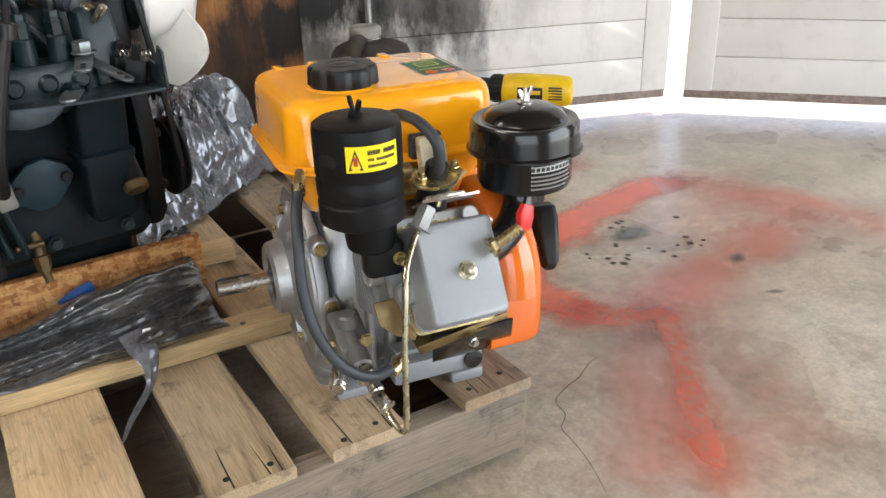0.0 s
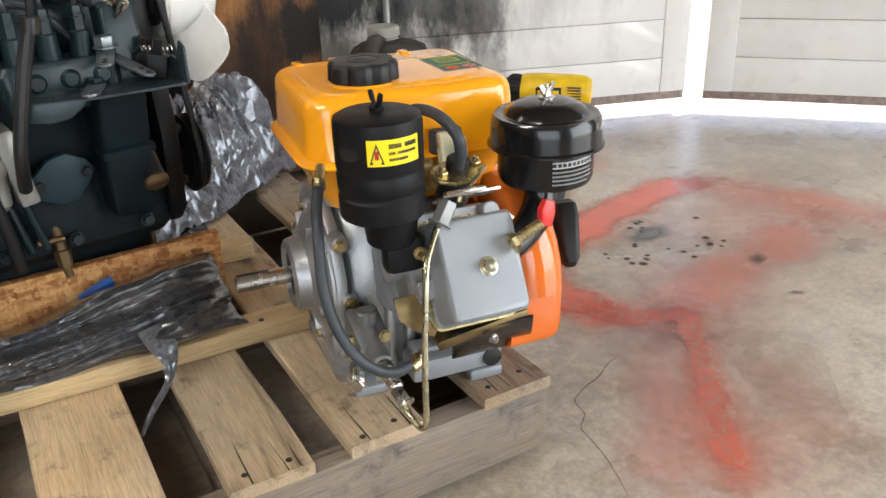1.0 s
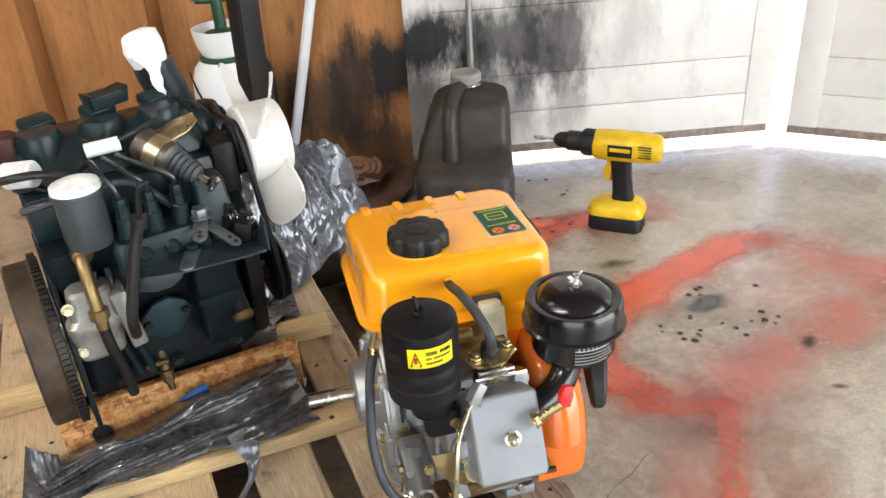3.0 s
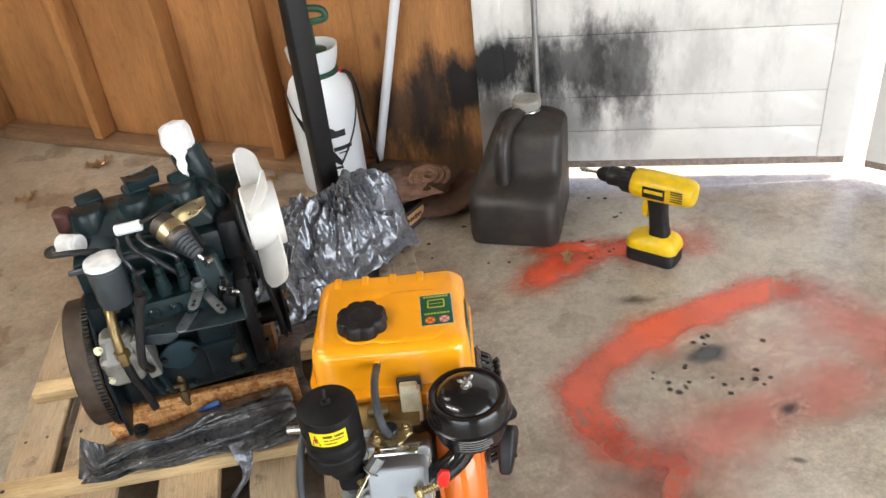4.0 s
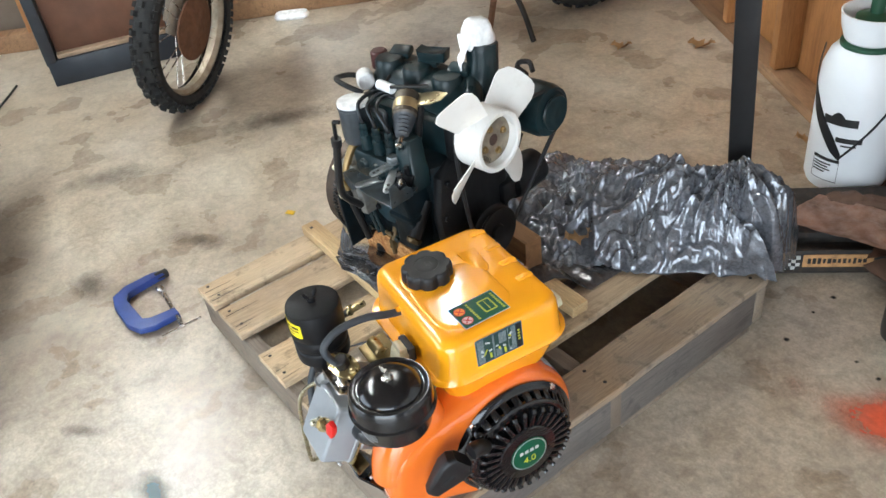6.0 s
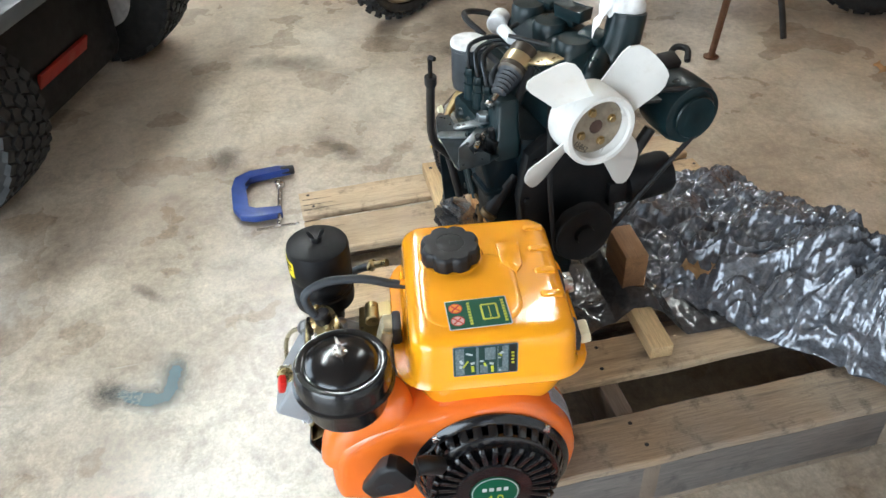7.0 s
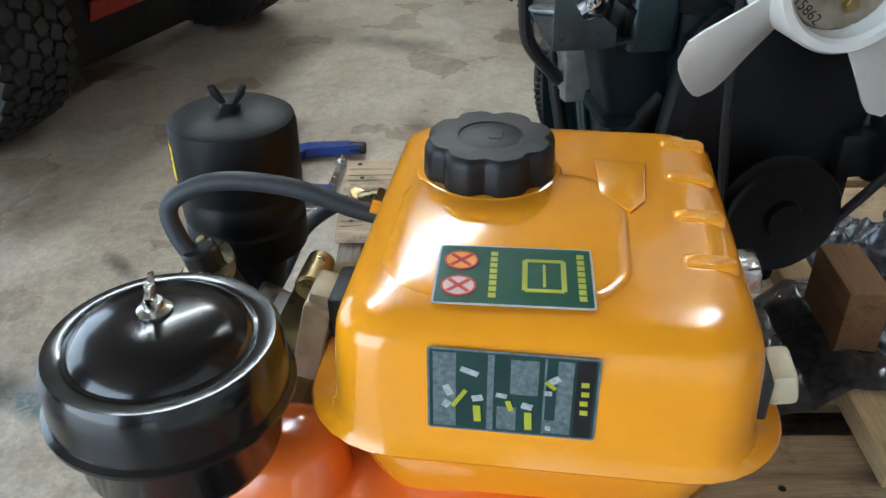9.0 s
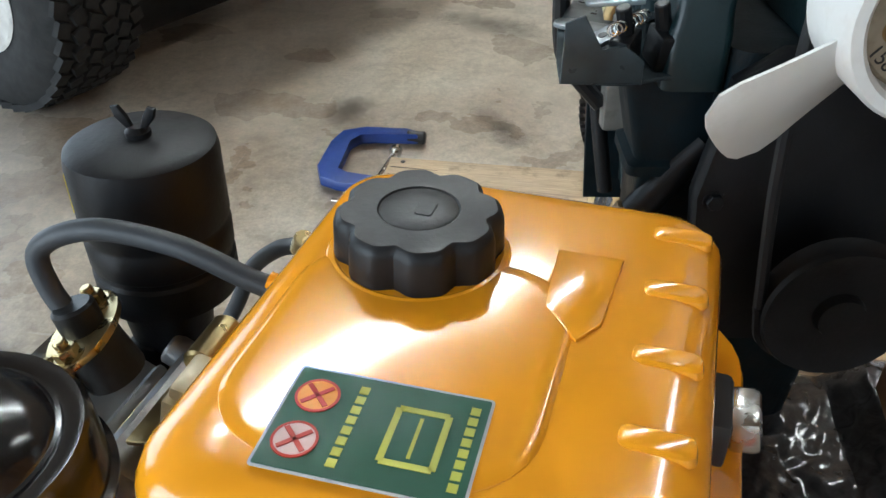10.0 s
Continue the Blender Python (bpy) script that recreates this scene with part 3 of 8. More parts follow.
CR = 0.153  # height of the crankshaft

# crankcase and base
bm = bm_new()
loft(bm, [(0.0105, 0.215, 0.20, 0.02, -0.03, -0.015), (0.026, 0.22, 0.205, 0.02, -0.03, -0.015), (0.030, 0.205, 0.195, 0.03, -0.03, -0.012), (0.06, 0.207, 0.205, 0.035, -0.03, -0.008), (0.15, 0.21, 0.23, 0.06, -0.03, 0.0), (0.22, 0.20, 0.21, 0.07, -0.03, 0.0), (0.265, 0.17, 0.15, 0.06, -0.03, 0.0), (0.275, 0.14, 0.12, 0.05, -0.03, 0.0)])
part("crankcase", bm, CAST, diesel, "cast aluminium crankcase")
bm = bm_new()
box(bm, (0.135, 0.05, 0.034), (0.018, -0.162, 0.046), bevel=0.007)
box(bm, (0.115, 0.030, 0.012), (0.018, -0.150, 0.064), bevel=0.004)
part("mounting_rail", bm, GREY_PAINT, diesel, "grey painted mounting rail")
for x, y, w, d, h in ((0.060, -0.168, 0.05, 0.04, 0.018), (-0.1, -0.135, 0.05, 0.05, 0.016), (0.03, 0.105, 0.05, 0.04, 0.018)):
    bm = bm_new()
    box(bm, (w, d, h), (x, y, h / 2 + 0.0105), bevel=0.005)
    part("mounting_foot", bm, GREY_PAINT, diesel, "grey painted mounting foot")
bm = bm_new()
lathe(bm, [(0.012, 0), (0.014, 0.001), (0.014, 0.004), (0.009, 0.006)], axis_to((0.068, -0.1865, 0.046), (0.068, -0.20, 0.046)), 14)
part("bolt_boss", bm, DARK_IRON, diesel)

# bolted flange between the case's halves, front webs and case bolts
GASKET = surface("dark gasket", (0.03, 0.03, 0.032), 0.7, scale=40)
for x0, thick, grow, mat_, name in ((-0.128, 0.017, 1.0, CAST, "case_flange"), (-0.1105, 0.003, 1.01, GASKET, "gasket")):
    bm = bm_new()
    outline = [(y * grow, 0.145 + (z - 0.145) * grow) for y, z in ((-0.080, 0.022), (0.075, 0.022), (0.100, 0.060), (0.106, 0.15), (0.085, 0.225), (0.045, 0.264), (-0.035, 0.270), (-0.088, 0.238), (-0.116, 0.17), (-0.112, 0.08))]
    slab(bm, outline, thick, Matrix(((0, 0, 1, x0), (1, 0, 0, 0), (0, 1, 0, 0), (0, 0, 0, 1))), 0.003 if thick > 0.01 else 0)
    part(name, bm, mat_, diesel)
for x, z, h in ((-0.085, 0.085, 0.12), (-0.058, 0.08, 0.11), (-0.030, 0.085, 0.12), (0.0, 0.08, 0.10)):
    bm = bm_new()
    loft(bm, [(z - h / 2, 0.016, 0.034, 0.007, x, -0.112), (z, 0.013, 0.030, 0.006, x, -0.114), (z + h / 2, 0.009, 0.022, 0.004, x, -0.112)])
    part("case_web", bm, CAST, diesel)
for x, y, z in ((-0.118, -0.122, 0.060), (-0.118, -0.118, 0.225), (-0.112, -0.124, 0.14)):
    bm = bm_new()
    rod(bm, (x, y + 0.03, z), (x, y, z), 0.012, seg=16, chamfer=0.002)
    part("cast_boss", bm, CAST, diesel)
    bm = bm_new()
    hexnut(bm, (x, y, z), (0, -1, 0), 0.0075, 0.007)
    part("case_bolt", bm, ZINC, diesel)

# side cover, shaft seal and shaft
bm = bm_new()
lathe(bm, [(0.104, 0), (0.106, 0.006), (0.104, 0.014), (0.088, 0.018), (0.075, 0.026), (0.056, 0.032), (0.052, 0.05), (0.047, 0.054), (0.040, 0.054), (0.036, 0.046)], axis_to((-0.118, -0.008, CR - 0.008), (-0.2, -0.008, CR - 0.008)), 44)
side = part("side_cover", bm, CAST, diesel, "ribbed cast side cover")
for k in range(6):
    a = radians(20 + 60 * k)
    c = Vector((-0.13, -0.008 + 0.097 * math.cos(a), CR - 0.008 + 0.097 * math.sin(a)))
    bm = bm_new()
    rod(bm, c + Vector((0.012, 0, 0)), c - Vector((0.008, 0, 0)), 0.011, seg=14, chamfer=0.002)
    part("bolt_boss", bm, CAST, side)
for k in range(8):
    a = radians(22.5 + 45 * k)
    d = Vector((0, math.cos(a), math.sin(a)))
    c = Vector((-0.141, -0.008, CR - 0.008)) + d * 0.072
    bm = bm_new()
    box(bm, (0.012, 0.004, 0.03), c, (math.degrees(a) - 90, 0, 0), bevel=0.0015)
    part("cover_rib", bm, CAST, side)
for k in range(6):
    a = radians(20 + 60 * k)
    c = Vector((-0.138, -0.008 + 0.097 * math.cos(a), CR - 0.008 + 0.097 * math.sin(a)))
    bm = bm_new()
    hexnut(bm, c, (-1, 0, 0), 0.0065, 0.006)
    part("cover_bolt", bm, ZINC, diesel)
bm = bm_new()
lathe(bm, [(0.040, 0), (0.040, 0.004), (0.020, 0.005), (0.016, 0.002)], axis_to((-0.162, -0.008, CR - 0.008), (-0.2, -0.008, CR - 0.008)), 30)
part("shaft_seal", bm, RUBBER, diesel)
bm = bm_new()
rod(bm, (-0.16, -0.008, CR - 0.008), (-0.248, -0.008, CR - 0.008), 0.0125, seg=28, chamfer=0.0018)
shaft = part("output_shaft", bm, STEEL, diesel, "bright machined output shaft")
bm = bm_new()
box(bm, (0.045, 0.0055, 0.003), (-0.222, -0.008, CR + 0.0045), bevel=0.001)
part("keyway_key", bm, DARK_IRON, shaft)
# cast ribs and pads on the flank
bm = bm_new()
for y, z, h in ((-0.10, 0.10, 0.09), (-0.085, 0.2, 0.06), (0.07, 0.12, 0.1)):
    box(bm, (0.012, 0.010, h), (-0.132, y, z), bevel=0.003)
    part("cast_rib", bm, CAST, diesel)
    bm = bm_new()
rod(bm, (-0.10, -0.05, 0.26), (-0.10, -0.05, 0.30), 0.022, 0.018, 20, 0.003)
part("cast_boss", bm, CAST, diesel)
bm = bm_new()
rod(bm, (-0.10, -0.05, 0.297), (-0.10, -0.05, 0.306), 0.011, seg=16, chamfer=0.002)
hexnut(bm, (-0.10, -0.05, 0.306), (0, 0, 1), 0.009, 0.006)
part("oil_filler_plug", bm, ZINC, diesel)

# barrel with fins, head and rocker cover, along the tilted cylinder
AX = Vector((0, -0.875, 0.484))                # out along the cylinder
CYL = Matrix.Translation((0, -0.075, 0.150)) @ AX.to_track_quat("Z", "Y").to_matrix().to_4x4()
bm = bm_new()
vs = lathe(bm, [(0.048, 0.0), (0.048, 0.14)], None, 28)
xf(vs, CYL)
barrel = part("finned_barrel", bm, CAST, diesel, "finned cast cylinder barrel")
for k in range(9):
    bm = bm_new()
    vs = slab(bm, round_rect(0.135, 0.115, 0.03, 4), 0.0035)
    xf(vs, CYL @ pose(-0.006, 0, 0.03 + 0.0115 * k))
    part("cooling_fin", bm, CAST, barrel)
bm = bm_new()
vs = loft(bm, [(0.138, 0.128, 0.112, 0.02, -0.006, 0), (0.142, 0.132, 0.116, 0.02, -0.006, 0), (0.19, 0.132, 0.116, 0.02, -0.006, 0), (0.194, 0.126, 0.11, 0.02, -0.006, 0)])
for sx in (-1, 1):
    vs += rod(bm, (sx * 0.054 - 0.006, 0.045, 0.13), (sx * 0.054 - 0.006, 0.045, 0.206), 0.012, seg=14, chamfer=0.002)
vs += rod(bm, (-0.055, -0.035, 0.13), (-0.055, -0.035, 0.212), 0.014, seg=14, chamfer=0.002)
vs += rod(bm, (-0.045, 0.0, 0.17), (-0.09, 0.0, 0.17), 0.020, 0.017, 16, 0.002)
xf(vs, CYL)
part("cylinder_head", bm, CAST, diesel, "cast cylinder head")
FACE = Matrix.Translation((0.0, -0.309, 0.258)) @ Matrix.Rotation(radians(90 - 29), 4, "X")  # z out of the cover's face, y up it
bm = bm_new()
vs = loft(bm, [(z, w, h, r, 0.003, -0.002) for z, w, h, r in ((-0.062, 0.102, 0.124, 0.012), (-0.058, 0.106, 0.128, 0.012), (-0.054, 0.106, 0.128, 0.012), (-0.052, 0.102, 0.124, 0.012), (-0.006, 0.098, 0.120, 0.009), (-0.002, 0.095, 0.117, 0.009), (0.0, 0.090, 0.112, 0.008))])
xf(vs, FACE)
cover = part("rocker_cover", bm, GREY_PAINT, diesel, "grey rocker cover with a domed bolt")
bm = bm_new()
vs = lathe(bm, [(0.0115, 0), (0.0115, 0.002), (0.010, 0.0025)], None, 22)
vs += lathe(bm, [(0.0085, 0.0025), (0.0088, 0.004), (0.0088, 0.009), (0.0075, 0.0105)], None, 6)
vs += lathe(bm, [(0.0065, 0.0105), (0.0066, 0.014), (0.005, 0.018), (0.002, 0.0195)], None, 18)
xf(vs, FACE @ pose(0.008, -0.004, 0.0))
part("dome_nut", bm, surface("pale zinc plate", (0.55, 0.51, 0.38), 0.28, metal=0.9, scale=40, relief=0.1), cover, "domed plated nut")
bm = bm_new()
vs = slab(bm, round_rect(0.112, 0.134, 0.012, 4, 0.003, -0.002), 0.0022)
xf(vs, FACE @ pose(0, 0, -0.0635))
part("cover_gasket", bm, ZINC, cover, "plated sealing plate behind the cover")
# breather plate and lever on the cover's top
bm = bm_new()
vs = slab(bm, round_rect(0.075, 0.042, 0.004, 3), 0.003)
xf(vs, Matrix.Translation((0.006, -0.257, 0.3225)) @ Matrix.Rotation(radians(-29), 4, "X"))
vs = box(bm, (0.05, 0.016, 0.007), (0, 0, 0.006), bevel=0.002)
xf(vs, Matrix.Translation((0.004, -0.257, 0.3225)) @ Matrix.Rotation(radians(-29), 4, "X"))
part("breather_plate", bm, STEEL, cover, "bright breather plate")
bm = bm_new()
tube(bm, [(-0.005, -0.258, 0.318), (0.0, -0.256, 0.328), (0.012, -0.252, 0.332), (0.03, -0.246, 0.348), (0.036, -0.244, 0.350)], 0.0032, 8, 5)
part("decompression_lever", bm, ZINC, diesel, "yellow zinc decompression lever")

# intake flange with its rubber hose
bm = bm_new()
vs = slab(bm, [(0.038 * math.cos(a) * (1 if abs(math.cos(a)) < 0.5 else 1.0), 0.021 * math.sin(a)) for a in [2 * math.pi * k / 28 for k in range(28)]], 0.005, bevel=0.0012)
xf(vs, pose(0.0, -0.242, 0.347, 18, 0, 20))
part("hose_flange", bm, ZINC, diesel, "oval yellow zinc flange")
bm = bm_new()
vs = lathe(bm, [(0.020, -0.035), (0.018, -0.004), (0.017, 0.0)], None, 20)
xf(vs, pose(0.0, -0.242, 0.347, 18, 0, 20))
part("injector_body", bm, DARK_IRON, diesel)
for sx in (-1, 1):
    bm = bm_new()
    hexnut(bm, (0, 0, 0), (0, 0, 1), 0.0078, 0.007)
    rod(bm, (0, 0, 0.007), (0, 0, 0.0125), 0.0042, seg=12, chamfer=0.001)
    o = part("flange_nut", bm, ZINC, diesel)
    o.matrix_local = pose(0.0, -0.242, 0.347, 18, 0, 20) @ pose(sx * 0.026, 0, 0.005)
bm = bm_new()
tube(bm, [(-0.022, -0.108, 0.391), (-0.022, -0.135, 0.397), (-0.021, -0.180, 0.412), (-0.016, -0.232, 0.416), (-0.008, -0.266, 0.401), (-0.003, -0.263, 0.376), (0.0, -0.245, 0.350)], 0.0069, 14, 8)
part("return_hose", bm, RUBBER, diesel, "grey rubber hose")
bm = bm_new()
vs = lathe(bm, [(0.0125, 0), (0.0135, 0.003), (0.0135, 0.016), (0.0115, 0.018)], axis_to((0.0, -0.243, 0.351), (0, -0.248, 0.37)), 18)
part("hose_collar", bm, PLASTIC, diesel)
# injector line: union nut and bright pipe down to the pump
bm = bm_new()
hexnut(bm, (-0.038, -0.279, 0.304), (0.50, 0.30, 0.62), 0.0115, 0.028)
part("union_nut", bm, surface("dull zinc", (0.27, 0.27, 0.265), 0.48, metal=0.6, scale=30), diesel)
bm = bm_new()
tube(bm, [(-0.036, -0.277, 0.307), (-0.047, -0.287, 0.296), (-0.066, -0.308, 0.272), (-0.074, -0.322, 0.240), (-0.080, -0.328, 0.18), (-0.083, -0.331, 0.11), (-0.084, -0.331, 0.076), (-0.088, -0.324, 0.064), (-0.093, -0.303, 0.068), (-0.097, -0.285, 0.080)], 0.0038, 10, 7)
part("injector_pipe", bm, surface("nickel pipe", (0.46, 0.42, 0.29), 0.28, metal=1.0, scale=30), diesel, "bent plated injector pipe")
bm = bm_new()
hexnut(bm, (-0.094, -0.288, 0.078), (-0.02, 0.06, 0.035), 0.0095, 0.022)
rod(bm, (-0.098, -0.270, 0.089), (-0.104, -0.225, 0.106), 0.009, 0.011, 14, 0.002)
hexnut(bm, (-0.104, -0.243, 0.099), (-0.02, 0.06, 0.030), 0.012, 0.012)
part("pump_union", bm, STEEL, diesel)
bm = bm_new()
box(bm, (0.046, 0.075, 0.042), (-0.103, -0.165, 0.112), (18, 0, 0), bevel=0.008)
rod(bm, (-0.103, -0.15, 0.122), (-0.104, -0.232, 0.103), 0.0165, 0.0145, 18, 0.003)
rod(bm, (-0.103, -0.165, 0.115), (-0.103, -0.165, 0.150), 0.014, seg=16, chamfer=0.003)
part("injection_pump", bm, surface("grey cast alloy", (0.20, 0.205, 0.21), 0.4, metal=0.6, scale=20), diesel, "grey alloy injection pump")
for at, d in (((-0.127, -0.180, 0.118), (-1, 0, 0)), ((-0.090, -0.205, 0.128), (0, -1, 0.4))):
    bm = bm_new()
    hexnut(bm, at, d, 0.0068, 0.007)
    part("pump_bolt", bm, ZINC, diesel)
bm = bm_new()
rod(bm, (-0.105, -0.10, 0.034), (-0.122, -0.158, 0.034), 0.011, seg=16, chamfer=0.002)
hexnut(bm, (-0.121, -0.154, 0.034), (-0.35, -1, 0), 0.0105, 0.01)
part("drain_plug", bm, STEEL, diesel)
# fuel hose round the left of the head
bm = bm_new()
tube(bm, [(-0.150, -0.170, 0.330), (-0.160, -0.195, 0.315), (-0.168, -0.225, 0.285), (-0.173, -0.248, 0.24), (-0.168, -0.270, 0.197), (-0.152, -0.284, 0.162), (-0.130, -0.290, 0.139), (-0.105, -0.288, 0.127), (-0.082, -0.277, 0.124)], 0.0068, 14, 8)
part("fuel_hose", bm, RUBBER, diesel, "grey rubber fuel hose")
bm = bm_new()
rod(bm, (-0.148, -0.165, 0.333), (-0.138, -0.14, 0.345), 0.0065, seg=12)
rod(bm, (-0.15, -0.17, 0.326), (-0.147, -0.163, 0.34), 0.0085, seg=14, chamfer=0.001)
part("hose_clip", bm, ZINC, diesel)
bm = bm_new()
rod(bm, (-0.082, -0.278, 0.121), (-0.070, -0.272, 0.124), 0.0092, seg=14, chamfer=0.001)
hexnut(bm, (-0.070, -0.27, 0.125), (1, 0.3, 0.2), 0.009, 0.012)
part("hose_clip", bm, ZINC, diesel)
# folded gold plates under the head
bm = bm_new()
slab(bm, [(-0.092, 0.0), (-0.062, 0.0), (-0.058, -0.026), (-0.042, -0.046), (-0.048, -0.056), (-0.072, -0.044), (-0.088, -0.028)], 0.0025, Matrix.Translation((-0.004, -0.266, 0.214)) @ Matrix.Rotation(radians(72), 4, "X"), 0.0006)
box(bm, (0.125, 0.026, 0.0025), (0.012, -0.275, 0.158), (24, -6, 4), bevel=0.001)
box(bm, (0.125, 0.0025, 0.012), (0.012, -0.288, 0.157), (0, -6, 4), bevel=0.001)
part("deflector_plate", bm, surface("passivated gold plate", (0.20, 0.14, 0.065), 0.36, metal=0.9, dark=0.6, light=1.25, scale=30), diesel, "gold-passivated air deflector")
bm = bm_new()
slab(bm, [(-0.05, -0.03), (0.06, -0.03), (0.085, 0.06), (-0.03, 0.06)], 0.004, Matrix.Translation((0.02, -0.27, 0.135)) @ Matrix.Rotation(radians(-52), 4, "X"), 0.001)
part("lower_plate", bm, GLOSS_BLACK, diesel)
for at in ((0.02, -0.298, 0.148), (0.075, -0.262, 0.143), (0.052, -0.245, 0.118)):
    bm = bm_new()
    hexnut(bm, at, (0.2, -0.8, -0.2), 0.0055, 0.006)
    part("plate_screw", bm, STEEL, diesel)

# exhaust silencer
MUF = (-0.094, -0.247)
bm = bm_new()
SIL = lambda z: 0.437 - (0.430 - z) * 0.87   # heights on the short can
prof = [(r * 0.94, SIL(z)) for r, z in ((0.020, 0.288), (0.046, 0.290), (0.0515, 0.294), (0.0525, 0.300), (0.0525, 0.322), (0.0505, 0.325), (0.0505, 0.329), (0.0525, 0.332), (0.0530, 0.352), (0.0515, 0.355), (0.0515, 0.359), (0.0530, 0.362), (0.0530, 0.416), (0.0515, 0.424), (0.046, 0.4275), (0.012, 0.4300))]
lathe(bm, prof, Matrix.Translation((*MUF, 0)), 48)
silencer = part("silencer", bm, MATT_BLACK, diesel, "matt black cylindrical exhaust silencer")
# outlet recess: its darkness is a black patch on the can
bm = bm_new()
rings = []
for k in range(11):
    a, h = radians(196 + 3.0 * k), 0.0065 * math.sqrt(max(0.02, 1 - ((k - 5) / 5.2) ** 4))
    rings.append([Vector((MUF[0] + r * math.cos(a), MUF[1] + r * math.sin(a), z)) for r, z in ((0.0475, 0.3995 - h), (0.0502, 0.3995 - h), (0.0502, 0.3995 + h), (0.0475, 0.3995 + h))])
grid_rings(bm, rings)
part("outlet_slot", bm, surface("slot shade", (0.003, 0.003, 0.003), 0.9), silencer, "black outlet slot")
bm = bm_new()
lathe(bm, [(0.008, 0.437), (0.0085, 0.441), (0.005, 0.444)], Matrix.Translation((*MUF, 0)), 14)
for s in (-1, 1):
    slab(bm, [(0.002, 0), (0.006, 0.0), (0.013, 0.008), (0.015, 0.015), (0.010, 0.016), (0.006, 0.010)], 0.004, Matrix.Translation((*MUF, 0.442)) @ pose(0, 0, 0, 0, 0, 100 if s > 0 else 280) @ pose(0, 0.002, 0, 90, 0, 0), 0.0008)
part("wing_nut", bm, MATT_BLACK, silencer, "black wing nut")
bm = bm_new()
rod(bm, (MUF[0] + 0.008, MUF[1] + 0.0, 0.322), (MUF[0] + 0.008, MUF[1], 0.278), 0.033, 0.029, 26, 0.004)
vs = box(bm, (0.050, 0.030, 0.046), (MUF[0] + 0.018, MUF[1] - 0.008, 0.266), (0, 0, 0), bevel=0.010)
part("silencer_elbow", bm, MATT_BLACK, silencer)
for dx, dz in ((0.034, 0.268),):
    bm = bm_new()
    hexnut(bm, (MUF[0] + dx, MUF[1] - 0.0235, dz), (0, -1, 0), 0.0066, 0.006)
    rod(bm, (MUF[0] + dx, MUF[1] - 0.034, dz), (MUF[0] + dx, MUF[1] - 0.040, dz), 0.0042, seg=12)
    part("elbow_nut", bm, ZINC, silencer)


def bent_sheet(bm, centre, r, a0, a1, z0, z1, seg=18, thick=0.0006):
    """A label wrapped round an upright cylinder."""
    rings = []
    for k in range(seg + 1):
        a = radians(a0 + (a1 - a0) * k / seg)
        rings.append([Vector((centre[0] + rr * math.cos(a), centre[1] + rr * math.sin(a), z)) for rr, z in ((r, z0), (r + thick, z0), (r + thick, z1), (r, z1))])
    return grid_rings(bm, rings)


LABEL_YELLOW = surface("yellow label", (0.86, 0.68, 0.01), 0.35, dark=0.97, light=1.02, relief=0.02)
INK = surface("label ink", (0.012, 0.012, 0.012), 0.5, relief=0)
INK_BROWN = surface("brown-black ink", (0.05, 0.035, 0.012), 0.5, relief=0)
INK_RED = surface("red ink", (0.5, 0.03, 0.01), 0.5, relief=0)
GREY_INK = surface("grey ink", (0.25, 0.25, 0.25), 0.5, relief=0)
WHITE_INK = surface("white ink", (0.50, 0.51, 0.50), 0.5, relief=0)
GREEN_INK = surface("green label", (0.006, 0.070, 0.034), 0.42, dark=0.9, light=1.1, relief=0.02, spec=0.2)
YELLOW_INK = surface("yellow ink", (0.42, 0.45, 0.03), 0.45, relief=0)
ORANGE_INK = surface("orange ink", (0.75, 0.26, 0.01), 0.45, relief=0)
PINK_INK = surface("pale pink ink", (0.7, 0.45, 0.42), 0.45, relief=0)

R0 = 0.0499
bm = bm_new()
bent_sheet(bm, MUF, R0, 238, 309, SIL(0.375), SIL(0.408))
warn = part("warning_label", bm, LABEL_YELLOW, silencer, "yellow hot-surface warning label")
bm = bm_new()
for tri in (((3, SIL(0.378)), (21, SIL(0.378)), (12, SIL(0.4045))),):
    pts = [Vector((MUF[0] + (R0 + 0.001) * math.cos(radians(238 + a)), MUF[1] + (R0 + 0.001) * math.sin(radians(238 + a)), z)) for a, z in tri]
    c = sum(pts, Vector()) / 3
    inner = [c + (p - c) * 0.72 for p in pts]
    vs = [bm.verts.new(p) for p in pts], [bm.verts.new(p) for p in inner]
    for i in range(3):
        bm.faces.new((vs[0][i], vs[0][(i + 1) % 3], vs[1][(i + 1) % 3], vs[1][i]))
part("triangle_mark", bm, INK, warn)
bm = bm_new()
bent_sheet(bm, MUF, R0 + 0.0006, 238 + 9.5, 238 + 14.5, SIL(0.384), SIL(0.395), 4)
part("triangle_figure", bm, INK_RED, warn)
for z, h, spans, m_ in ((SIL(0.3995), 0.0050, ((27, 44), (48, 66)), INK_BROWN), (SIL(0.3905), 0.0029, ((27, 36), (38, 66)), INK_BROWN), (SIL(0.3825), 0.0029, ((27, 52),), INK_BROWN)):
    for s0, s1 in spans:
        s = s0
        while s < s1 - 1:
            bm = bm_new()
            bent_sheet(bm, MUF, R0 + 0.0006, 238 + s, 238 + min(s + (2.8 if h > 0.005 else 1.4), s1), z - h / 2, z + h / 2, 2)
            part("print_bar", bm, m_, warn)
            s += 4.2 if h > 0.005 else 2.1

